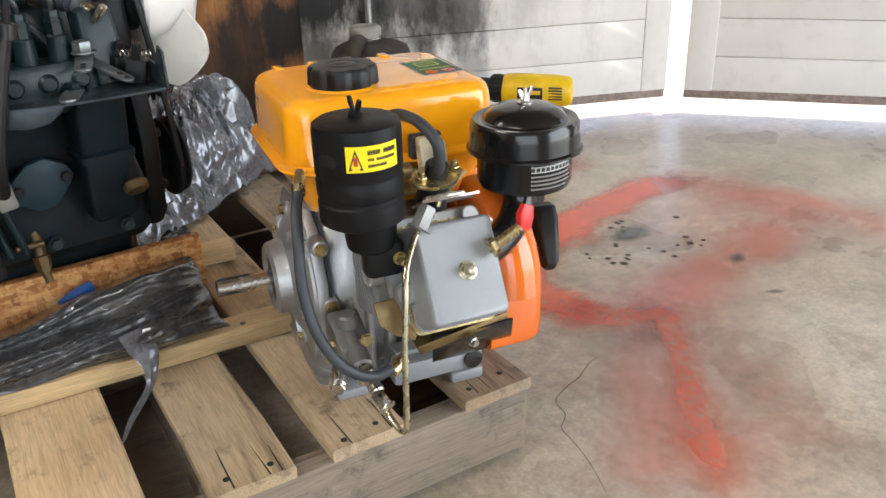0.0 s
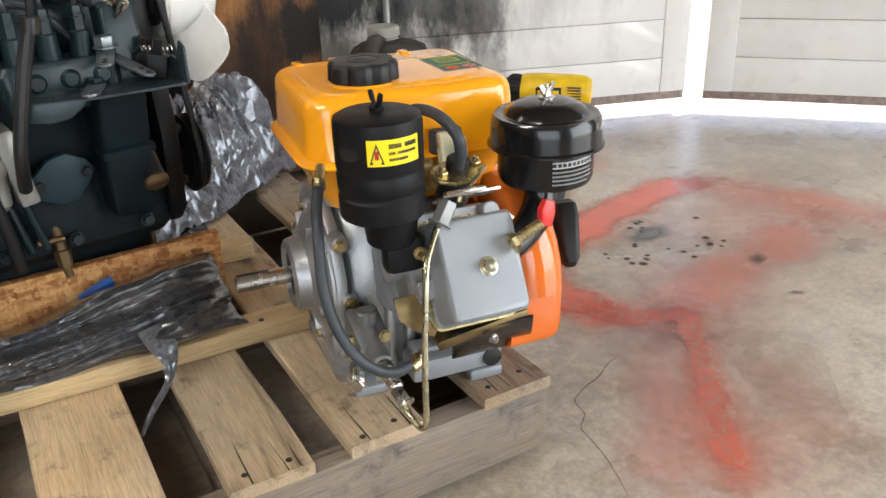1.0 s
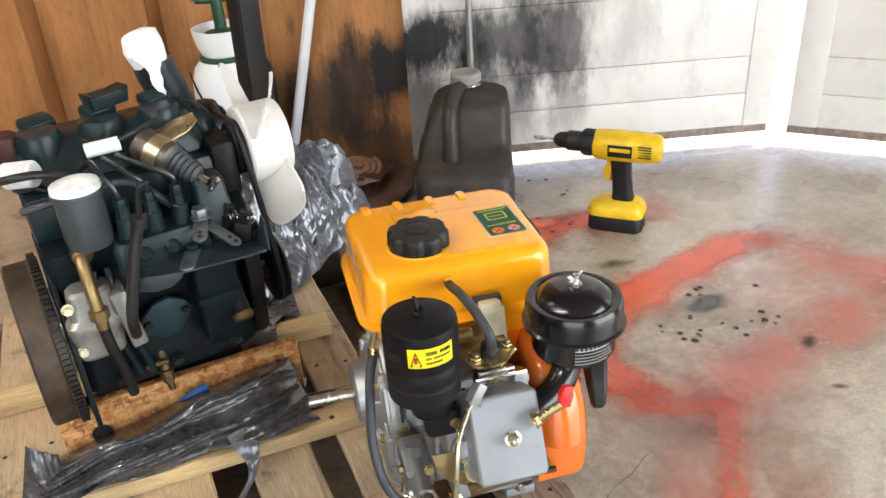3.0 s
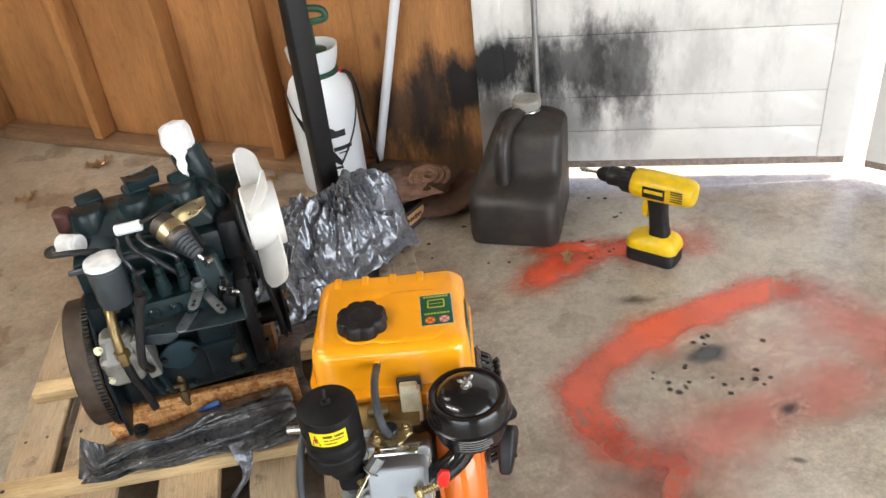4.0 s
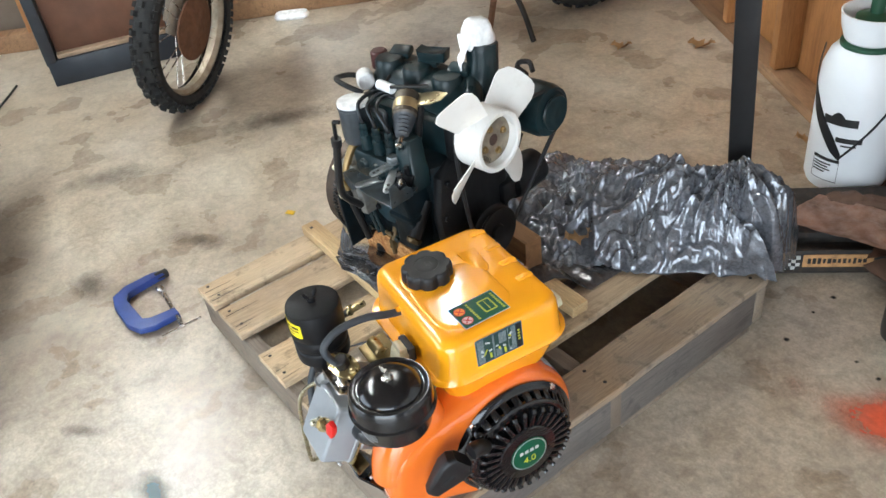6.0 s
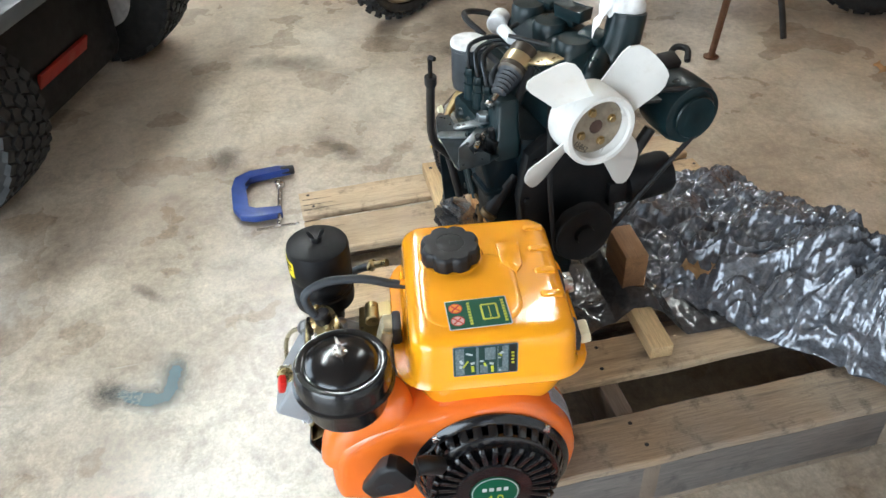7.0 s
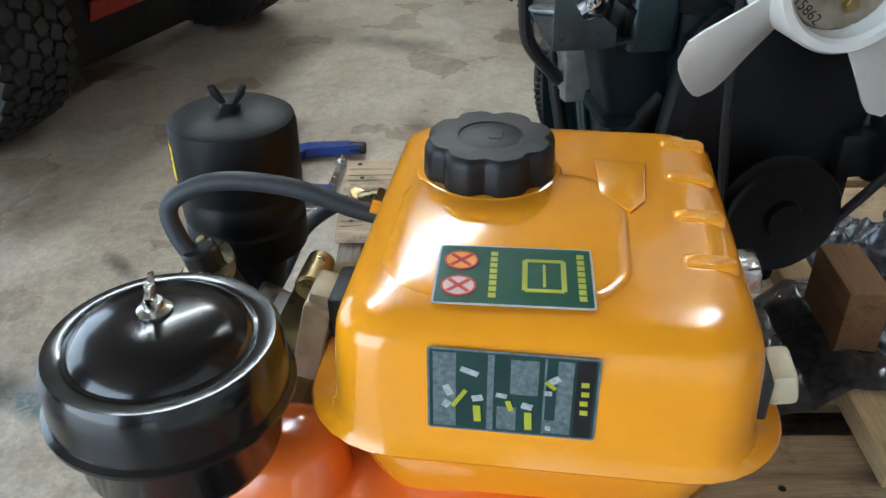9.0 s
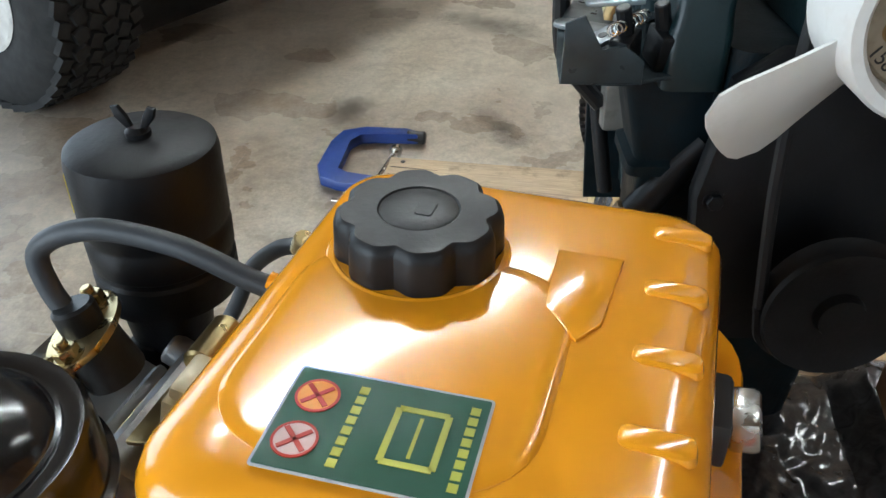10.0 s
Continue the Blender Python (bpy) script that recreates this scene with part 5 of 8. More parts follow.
prop = single("board_strip", bm, OSB, pose(-0.540, 0.409, H + 0.0325, 4, 0, 3), "upright strand-board strip propping the old engine", "board")
bm = bm_new()
lathe(bm, [(0.017, 0.0), (0.017, 0.0012), (0.009, 0.0016), (0.009, 0.0055), (0.003, 0.0065)], Matrix.Translation((-0.145, -0.0082, 0.062)) @ pose(0, 0, 0, 90, 0, 0), 20)
part("bolt", bm, DARK_IRON, prop, "dark bolt and washer in the board")
bm = bm_new()
box(bm, (0.11, 0.05, 0.098), (0, 0, 0.049), bevel=0.003)
single("wood_block", bm, wood("brown timber block", (0.30, 0.16, 0.07), (0.14, 0.07, 0.03), along=0, grain=30, stains=0.4), pose(-0.447, 0.652, H + 0.0325, 0, 0, -3), "brown timber block under the old engine", "timber")

FILM = crinkled("black polythene film", (0.125, 0.132, 0.150), 0.25, 26.0, 0.0026, 0.45)
FILM_FINE = crinkled("smooth polythene film", (0.072, 0.072, 0.076), 0.20, 18.0, 0.0016, 0.35)


def crease(x, y, cell, seed):
    """Piecewise flat facets: random heights on a skewed grid, joined by straight creases."""
    x, y = x / cell, y / cell
    a, b = x + y * 0.577, y * 1.155
    i, j = math.floor(a), math.floor(b)
    fa, fb = a - i, b - j

    def h(p, q):
        return (math.sin(p * 127.1 + q * 311.7 + seed * 74.7) * 43758.5453) % 1.0

    if fa > fb:
        return h(i, j) * (1 - fa) + h(i + 1, j) * (fa - fb) + h(i + 1, j + 1) * fb
    return h(i, j) * (1 - fb) + h(i, j + 1) * (fb - fa) + h(i + 1, j + 1) * fa


def folds(x, y, seed, cell=0.06):
    """Large, middle and small creases of crumpled film, about 0 to 1."""
    w = Vector((noise.noise(Vector((x * 7, y * 7, seed))), noise.noise(Vector((x * 7, y * 7, seed + 9))), 0)) * 0.05
    x, y = x + w.x, y + w.y
    return 0.52 * crease(x, y, cell, seed) + 0.34 * crease(x * 0.5 + y * 0.35, y * 0.85 - x * 0.6, cell * 0.38, seed + 3) + 0.14 * crease(x, y, cell * 0.17, seed + 5)


def film_mesh(name, nx, ny, place, label, material):
    verts = [place(2 * i / nx - 1, 2 * j / ny - 1) for j in range(ny + 1) for i in range(nx + 1)]
    faces = [(j * (nx + 1) + i, j * (nx + 1) + i + 1, (j + 1) * (nx + 1) + i + 1, (j + 1) * (nx + 1) + i) for j in range(ny) for i in range(nx)]
    me = bpy.data.meshes.new(name)
    me.from_pydata(verts, [], faces)
    me.polygons.foreach_set("use_smooth", [True] * len(faces))
    me.set_sharp_from_angle(angle=radians(28))
    me.materials.append(material)
    return tagged(new(name, me), label, "plastic sheet")


def back_sheet(u, v):
    """A tall heap at the far edge of the pallet, highest at one end, with a skirt spread before it."""
    rag = 1 + 0.15 * noise.noise(Vector((u * 2.1, v * 2.3, 2))) + 0.06 * noise.noise(Vector((u * 7, v * 7, 6)))
    c, s = math.cos(radians(12)), math.sin(radians(12))
    x = u * 0.40 * rag
    y = v * ((0.26 - 0.20 * max(0, u + 0.1)) if v < 0 else 0.20) * rag * (1 + 0.22 * noise.noise(Vector((u * 3, 9, 2))))
    e = max(abs(u) ** ((7.0 if v > -0.2 else 4.2) if u > 0 else 1.3), abs(v))
    dome = max(0.0, 1 - e ** 2.6) * (1 - 0.35 * max(0, -v))
    k = min(1, max(0, (u + 0.7) / 1.45))
    z = dome * (0.068 + 0.150 * k * k * (3 - 2 * k)) * (0.92 + 0.4 * noise.noise(Vector((x * 5 + 3, y * 5, 2))))
    px, py = x - 0.24, y - 0.10                      # from the heap's peak
    ang, rad = math.atan2(py, px), math.hypot(px, py)
    wob = 0.35 * noise.noise(Vector((x * 6, y * 6, 3))) + 0.16 * noise.noise(Vector((x * 17, y * 17, 8)))
    rays = abs(noise.noise(Vector((math.cos(ang + wob) * 5.5, math.sin(ang + wob) * 5.5, rad * 1.8)))) + 0.5 * abs(noise.noise(Vector((math.cos(ang + wob) * 13, math.sin(ang + wob) * 13, rad * 3.5 + 5))))
    fade = min(1, rad / 0.10)
    z += (0.014 + 0.034 * dome) * fade * (0.45 - rays)
    z += 0.098 * (0.3 + 0.7 * dome) * (folds(x, y * 0.8, 2.0, 0.07) - 0.36) + 0.030 * (folds(x * 1.1 + z * 0.6, y - z * 0.7, 21.0, 0.034) - 0.5)
    wx, wy = -0.40 + c * x - s * y, 0.985 + s * x + c * y
    drop = -0.10 * min(1, max(0, (wy - 1.08) / 0.2)) * (1 - dome)
    return (wx, wy, H + 0.002 + max(z, 0.002 + 0.008 * folds(x, y, 4.0)) + drop)


def front_sheet(u, v):
    """Film bunched in long folds on the face of the strand board and on the pine strip before it."""
    t = (v + 1) / 2
    rag = 0.016 * noise.noise(Vector((v * 1.3, 3, 1))) + 0.003 * noise.noise(Vector((v * 6, 3, 1)))
    x = -0.575 + u * (0.238 + rag) - 0.018 * t * max(0, u)
    top = min(1, max(0.0, (x + 0.80) / 0.36))
    z_hi, z_lo = 0.208 + 0.076 * top ** 0.9 + 0.010 * noise.noise(Vector((x * 14, 5, 3))), 0.178
    y = 0.322 + 0.070 * t ** 0.8 + 0.005 * math.sin(9 * u)
    z = z_lo + (z_hi - z_lo) * t
    end = max(0.0, 1 - abs(u) ** 8) * max(0.0, 1 - abs(2 * t - 1) ** 8)
    w = 0.05 * noise.noise(Vector((x * 7, t * 2, 4)))
    f = 0.80 * (0.5 - abs(noise.noise(Vector((x * 2.6, t * 3.6 - 2.2 * x + w * 9, 7))))) + 0.24 * (0.5 - abs(noise.noise(Vector((x * 4.5, t * 8 - 4 * x + w * 14, 3))))) + 0.20 * folds(x * 0.8, t * 0.20, 11.0, 0.07) + 0.10 * folds(x + t * 0.05, t * 0.15, 31.0, 0.035)
    g = end * (0.090 * f + 0.008 * math.sin(math.pi * t))
    return (x, y - g * 0.85, z + g * 0.35 - 0.006 * (1 - end) * t)


film_mesh("plastic_sheet", 340, 200, back_sheet, "crumpled shiny black plastic sheet heaped on the pallet", FILM)
film_mesh("plastic_sheet", 240, 110, front_sheet, "black plastic sheet bunched along the pine strip", FILM_FINE)


def spread_sheet(u, v):
    """Film spread flat over the deck and the second strip before the old engine."""
    y = 0.635 + 0.215 * v
    k = min(1, max(0, (y - 0.66) / 0.06))
    front = -0.335 + 0.03 * noise.noise(Vector((y * 9, 2, 5))) + 0.07 * k
    x = -0.56 + (u + 1) / 2 * (front + 0.56)
    over = min(1, max(0, (0.062 - abs(y - 0.655)) / 0.035))
    end = max(0.0, 1 - max(abs(u), abs(v)) ** 5)
    z = H + 0.002 + 0.0335 * over + (0.005 + 0.022 * end) * folds(x * 0.6, y, 13.0, 0.06)
    return (x, y, z)


film_mesh("plastic_sheet", 110, 150, spread_sheet, "shiny black plastic sheet spread over the strip and deck", FILM_FINE)


def tucked_sheet(u, v):
    """The sheet's end that lies tucked on the strip beside the flywheel."""
    t = (v + 1) / 2
    x = -0.790 + (0.036 - 0.016 * t) * u + 0.018 * t
    g = (0.4 + 0.6 * (1 - abs(u) ** 3)) * folds(x, t * 0.05, 9.0, 0.03)
    return (x, 0.338 + 0.02 * t - 0.028 * g, H + 0.036 + 0.085 * t * (1 - 0.2 * u) + 0.01 * g)


film_mesh("plastic_sheet", 60, 40, tucked_sheet, "end of black plastic sheet tucked under the flywheel", FILM_FINE)
bm = bm_new()
tail = [(-0.475, 0.310, 0.222), (-0.466, 0.292, 0.204), (-0.462, 0.275, 0.186), (-0.470, 0.258, 0.163), (-0.490, 0.238, 0.150), (-0.512, 0.205, 0.147), (-0.53, 0.165, 0.147)]
line = spline(tail, 9)
folded = []
for i, p in enumerate(line):
    t = i / (len(line) - 1)
    w = (0.017 * (1 - t) ** 1.2 + 0.003) * (1 + 0.25 * math.sin(9 * t))
    side = Vector((0.9, 0.3, 0.3 * math.sin(7 * t))).normalized()
    face = Vector((0.1, -0.75, 0.65))
    row = []
    for k in range(9):
        c = k / 4 - 1
        row.append(p + side * w * c + face * (0.0065 * (1 - t * 0.6) * (crease(c * 0.02 + 0.3, t * 0.12, 0.011, 4.0) + 0.5 * (1 - c * c))))
    folded.append(row + [q - face * 0.0008 for q in reversed(row)])
grid_rings(bm, folded)
single("plastic_tail", bm, FILM, pose(0, 0, 0), "torn twisted tail of black plastic hanging over the strip", "plastic sheet")
bm = bm_new()
line = spline([(-0.552, 0.384, 0.262), (-0.538, 0.382, 0.271), (-0.520, 0.381, 0.279), (-0.503, 0.382, 0.283)], 5)
grid_rings(bm, [[p + Vector((0.003, -0.006, -0.008)), p + Vector((0, -0.007, 0.0)), p + Vector((-0.002, -0.002, 0.007)), p + Vector((-0.002, -0.001, 0.006)), p + Vector((0, -0.005, 0.0)), p + Vector((0.003, -0.004, -0.008))] for p in line])
single("blue_tape", bm, surface("blue tape", (0.006, 0.075, 0.30), 0.35), pose(0, 0.002, -0.006), "strip of bright blue tape on the black film", "tape")

# ---- old three-cylinder engine ----
OLD = pose(-0.50, 0.452, 0, 0, 0, 8)
old = thing("old_engine", OLD, "dark teal-painted multi-cylinder engine standing on the pallet", "engine")


def op(name, bm, material, label="", parent=None):
    return part(name, bm, material, parent or old, label)


bm = bm_new()
loft(bm, [(0.1455, 0.16, 0.09, 0.02, -0.05, 0.035), (0.152, 0.17, 0.10, 0.02, -0.05, 0.035), (0.24, 0.18, 0.11, 0.02, -0.05, 0.035), (0.262, 0.24, 0.125, 0.02, -0.05, 0.038), (0.31, 0.25, 0.125, 0.02, -0.05, 0.038), (0.332, 0.25, 0.125, 0.015, -0.05, 0.038)])
op("oil_pan", bm, TEAL_SHADED, "dark oil pan")
bm = bm_new()
loft(bm, [(0.332, 0.27, 0.17, 0.02, -0.05, 0.02), (0.345, 0.285, 0.19, 0.02, -0.05, 0.02), (0.40, 0.285, 0.19, 0.02, -0.05, 0.02), (0.415, 0.275, 0.178, 0.018, -0.05, 0.02), (0.52, 0.275, 0.178, 0.018, -0.05, 0.02), (0.535, 0.285, 0.188, 0.018, -0.05, 0.02), (0.592, 0.285, 0.188, 0.018, -0.05, 0.02)])
op("engine_block", bm, TEAL_SHADED, "cast teal engine block")
for x, z in ((-0.14, 0.36), (-0.05, 0.36), (0.05, 0.36), (-0.14, 0.575), (0.0, 0.575)):
    bm = bm_new()
    hexnut(bm, (x, -0.085 if z < 0.4 else -0.075, z), (0, -1, 0), 0.008, 0.007)
    op("block_bolt", bm, TEAL)
bm = bm_new()
slab(bm, [(-0.044, -0.004), (-0.036, 0.014), (-0.012, 0.031), (0.012, 0.033), (0.036, 0.018), (0.043, 0.002), (0.034, -0.012), (0.010, -0.034), (-0.012, -0.034), (-0.036, -0.018)], 0.012, Matrix.Translation((-0.052, -0.086, 0.450)) @ pose(0, 0, 0, 90, -6, 0), 0.003)
cover = op("side_plate", bm, surface("blue-teal cover paint", (0.008, 0.026, 0.036), 0.45, dark=0.8, light=1.25, scale=30, relief=0.3, spec=0.3), "blue-teal rhombic side cover")
for x, z in ((-0.083, 0.448), (-0.021, 0.455)):
    bm = bm_new()
    hexnut(bm, (x, -0.098, z), (0, -1, 0), 0.0065, 0.005)
    part("cover_bolt", bm, OILY_BLACK, cover)
for x in (-0.125, -0.105):
    bm = bm_new()
    tube(bm, [(x - 0.01, -0.085, 0.56), (x - 0.012, -0.10, 0.50), (x, -0.098, 0.43), (x + 0.015, -0.09, 0.36)], 0.006, 10, 6)
    op("side_pipe", bm, TEAL, "dark pipe along the block")
# timing case at the front
bm = bm_new()
slab(bm, [(-0.075, 0.36), (-0.05, 0.335), (0.10, 0.335), (0.125, 0.37), (0.125, 0.55), (0.09, 0.60), (-0.04, 0.60), (-0.075, 0.575), (-0.09, 0.48)], 0.028, Matrix(((0, 0, 1, 0.088), (1, 0, 0, 0), (0, 1, 0, 0), (0, 0, 0, 1))), 0.008)
op("timing_case", bm, OILY_BLACK, "dark timing case")
for y, z in ((-0.068, 0.40), (-0.075, 0.48), (-0.06, 0.56), (0.02, 0.59), (0.11, 0.55), (0.11, 0.42), (0.0, 0.35)):
    bm = bm_new()
    hexnut(bm, (0.116, y, z), (1, 0, 0), 0.007, 0.006)
    op("case_bolt", bm, OILY_BLACK)
bm = bm_new()
lathe(bm, [(0.018, 0), (0.052, 0.0), (0.060, 0.004), (0.052, 0.010), (0.050, 0.014), (0.060, 0.022), (0.058, 0.026), (0.045, 0.022), (0.02, 0.022), (0.018, 0.03)], Matrix.Translation((0.150, 0.02, 0.412)) @ pose(0, 0, 0, 0, 90, 0), 36)
rod(bm, (0.112, 0.02, 0.412), (0.154, 0.02, 0.412), 0.024, seg=20)
op("crank_pulley", bm, OILY_BLACK, "grooved crank pulley")
bm = bm_new()
box(bm, (0.06, 0.05, 0.05), (0.10, 0.12, 0.45), bevel=0.006)
op("filter_mount", bm, OILY_BLACK)
bm = bm_new()
lathe(bm, [(0.030, 0), (0.040, 0.004), (0.043, 0.012), (0.043, 0.085), (0.040, 0.098), (0.028, 0.104), (0.008, 0.105)], axis_to((0.105, 0.135, 0.452), (0.112, 0.26, 0.462)), 32)
op("oil_filter", bm, OILY_BLACK, "black oil filter can")
# cylinder head, cover and intake humps
bm = bm_new()
box(bm, (0.32, 0.15, 0.075), (-0.035, 0.055, 0.628), bevel=0.010)
op("cylinder_head", bm, TEAL)
bm = bm_new()
loft(bm, [(0.664, 0.30, 0.125, 0.02, -0.05, 0.075), (0.668, 0.305, 0.13, 0.02, -0.05, 0.075), (0.678, 0.30, 0.125, 0.03, -0.05, 0.075), (0.705, 0.285, 0.110, 0.04, -0.05, 0.075), (0.722, 0.26, 0.085, 0.035, -0.05, 0.075), (0.728, 0.23, 0.06, 0.02, -0.05, 0.075)])
valve = op("valve_cover", bm, TEAL, "rounded teal valve cover")
for x in (-0.145, -0.055, 0.035):
    bm = bm_new()
    lathe(bm, [(0.034, 0.70), (0.033, 0.735), (0.029, 0.742), (0.010, 0.744)], Matrix.Translation((x, 0.05, 0)), 24)
    part("cover_hump", bm, TEAL, valve)
    bm = bm_new()
    box(bm, (0.05, 0.035, 0.018), (x + 0.005, 0.085, 0.742), (14, 0, 20), bevel=0.006)
    part("intake_port", bm, TEAL, valve)
bm = bm_new()
slab(bm, [(-0.03, 0.0), (0.03, 0.0), (0.034, 0.025), (0.015, 0.018), (-0.015, 0.018), (-0.034, 0.026)], 0.035, Matrix.Translation((-0.04, 0.10, 0.748)) @ pose(0, 0, 0, 90, 0, 20), 0.003)
part("lifting_saddle", bm, TEAL, valve)
# water outlet with a wrapped stub
bm = bm_new()
tube(bm, [(0.075, 0.10, 0.66), (0.075, 0.105, 0.70), (0.072, 0.12, 0.73), (0.062, 0.135, 0.77), (0.060, 0.138, 0.785)], 0.034, 20, 6)
tube(bm, [(0.10, 0.055, 0.66), (0.095, 0.06, 0.70), (0.07, 0.09, 0.715)], 0.022, 14, 6)
op("water_outlet", bm, TEAL, "teal thermostat housing")
bm = bm_new()
vs = lathe(bm, [(0.030, 0.0), (0.033, 0.01), (0.032, 0.035), (0.030, 0.052), (0.018, 0.062), (0.004, 0.066)], None, 26)
for v in vs:
    v.co += Vector((noise.noise(v.co * 45), noise.noise(v.co * 45 + Vector((7, 0, 0))), noise.noise(v.co * 45 + Vector((0, 9, 0))))) * 0.008
xf(vs, Matrix.Translation((0.058, 0.138, 0.778)) @ pose(0, 0, 0, 8, -12, 0))
wrap = op("tape_wrap", bm, RAG_WHITE, "white tape wrapped over an open pipe")
bm = bm_new()
vs = grid_rings(bm, [[Vector((x + 0.002 * k, -0.02 - 0.035 * k / 7, z0 - 0.010 * k)) for x, z0 in ((-0.02 + 0.0025 * k, 0.03), (0.016 - 0.003 * k, 0.034), (0.018 - 0.003 * k, 0.028), (-0.018 + 0.0025 * k, 0.024))] for k in range(8)])
for v in vs:
    v.co += Vector((noise.noise(v.co * 60), noise.noise(v.co * 60 + Vector((3, 0, 0))), noise.noise(v.co * 60 + Vector((0, 5, 0))))) * 0.007
xf(vs, Matrix.Translation((0.045, 0.125, 0.782)))
part("tape_tail", bm, RAG_WHITE, wrap)
# fan
FAN = Matrix.Translation((0.172, 0.010, 0.656)) @ pose(0, 0, 0, 0, 90, 0) @ pose(0, 0, 0, 0, 0, 90)  # z forward along the engine, x to its side
bm = bm_new()
vs = lathe(bm, [(0.056, -0.030), (0.062, -0.030), (0.0655, -0.026), (0.0655, 0.036), (0.063, 0.040), (0.056, 0.040), (0.0525, 0.036), (0.0525, 0.022), (0.050, 0.018), (0.010, 0.018), (0.010, 0.010)], None, 56)
xf(vs, FAN)
fan = op("cooling_fan", bm, FAN_WHITE, "white nylon four-bladed cooling fan")
for k in range(4):
    bm = bm_new()
    rings = []
    for i in range(11):
        t = i / 10
        r = 0.046 + 0.104 * t
        half = 0.035 + 0.014 * t
        tw = -radians(40 - 11 * t)
        tip = 0.004 * max(0, t - 0.8) / 0.2
        ring = []
        for s in range(9):
            c = -1 + 2 * s / 8
            w = half - tip * c * c
            ring.append(Vector((r - 0.006 * c * c * t - 0.014 * t * t * c ** 6, c * w * math.cos(tw), 0.004 + c * w * math.sin(tw) + 0.006 * (1 - c * c))))
        back = [p + Vector((0, 0.0, -0.0035)) for p in reversed(ring)]
        rings.append(ring + back)
    vs = grid_rings(bm, rings)
    xf(vs, FAN @ pose(0, 0, 0, 0, 0, 39 + 90 * k))
    part("fan_blade", bm, FAN_WHITE, fan)
bm = bm_new()
vs = lathe(bm, [(0.012, 0.0185), (0.013, 0.0215), (0.048, 0.0215), (0.0505, 0.0195), (0.051, 0.0178)], None, 40, (False, False))
xf(vs, FAN)
plate = part("hub_plate", bm, surface("dull steel plate", (0.30, 0.26, 0.20), 0.5, metal=0.6, dark=0.6, light=1.3, scale=30, relief=0.3, dirt=(0.12, 0.06, 0.03), dirt_amount=0.5), fan, "dull steel hub plate")
bm = bm_new()
vs = lathe(bm, [(0.0125, 0.016), (0.0125, 0.0205), (0.008, 0.0200)], None, 20)
xf(vs, FAN)
part("hub_bore", bm, surface("dark bore rust", (0.05, 0.026, 0.018), 0.7, scale=40), plate)
for k in range(4):
    bm = bm_new()
    a = radians(20 + 90 * k)
    vs = hexnut(bm, (0.030 * math.cos(a), 0.030 * math.sin(a), 0.0215), (0, 0, 1), 0.0065, 0.006)
    o = part("hub_bolt", bm, BRASS, plate)
    o.matrix_local = FAN
words("hub_number", "15862", 0.013, FAN @ pose(0, 0, 0, 0, 0, -40) @ pose(0.0, -0.0415, 0.0218), INK, plate)
bm = bm_new()
rod(bm, (0.125, 0.01, 0.656), (0.172, 0.01, 0.656), 0.045, seg=30, chamfer=0.004)
rod(bm, (0.10, 0.01, 0.656), (0.15, 0.01, 0.656), 0.03, seg=24)
box(bm, (0.045, 0.10, 0.10), (0.105, 0.02, 0.635), bevel=0.015)
op("water_pump", bm, OILY_BLACK, "dark water pump and pulley")
bm = bm_new()
tube(bm, [(0.161, -0.038, 0.41), (0.148, -0.046, 0.53), (0.135, -0.042, 0.656), (0.134, -0.014, 0.698), (0.134, 0.034, 0.698), (0.150, 0.15, 0.672), (0.166, 0.235, 0.663), (0.168, 0.265, 0.63), (0.168, 0.25, 0.585), (0.168, 0.17, 0.50), (0.163, 0.085, 0.40), (0.161, 0.03, 0.352), (0.161, -0.025, 0.372), (0.161, -0.038, 0.41)], 0.005, 8, 6)
op("fan_belt", bm, PLASTIC, "black fan belt")
# alternator
bm = bm_new()
lathe(bm, [(0.045, 0), (0.058, 0.006), (0.060, 0.03), (0.060, 0.075), (0.055, 0.09), (0.03, 0.095)], Matrix.Translation((0.08, 0.225, 0.615)) @ pose(0, 0, 0, 0, 90, 0), 36)
alternator = op("alternator", bm, TEAL, "teal alternator")
bm = bm_new()
lathe(bm, [(0.02, 0), (0.038, 0.0), (0.041, 0.003), (0.034, 0.009), (0.041, 0.016), (0.039, 0.019), (0.028, 0.017), (0.012, 0.019)], Matrix.Translation((0.163, 0.225, 0.615)) @ pose(0, 0, 0, 0, 90, 0), 32)
part("alternator_pulley", bm, TEAL, alternator)
bm = bm_new()
slab(bm, [(0, -0.01), (0.12, -0.012), (0.12, 0.012), (0, 0.01)], 0.006, Matrix.Translation((0.12, 0.10, 0.64)) @ pose(0, 0, 0, 0, 0, 80), 0.001)
part("alternator_arm", bm, DARK_IRON, alternator)
bm = bm_new()
rod(bm, (0.10, 0.19, 0.56), (0.10, 0.12, 0.45), 0.012, seg=12)
part("alternator_strut", bm, DARK_IRON, alternator)
bm = bm_new()
box(bm, (0.035, 0.04, 0.03), (0.075, 0.225, 0.675), (0, 20, 0), bevel=0.005)
tube(bm, [(0.07, 0.23, 0.68), (0.06, 0.25, 0.695), (0.08, 0.262, 0.697), (0.10, 0.25, 0.685)], 0.006, 8, 6)
tube(bm, [(0.07, 0.21, 0.68), (0.09, 0.17, 0.70), (0.10, 0.12, 0.705)], 0.005, 8, 6)
part("alternator_plug", bm, PLASTIC, alternator, "black plug and leads")
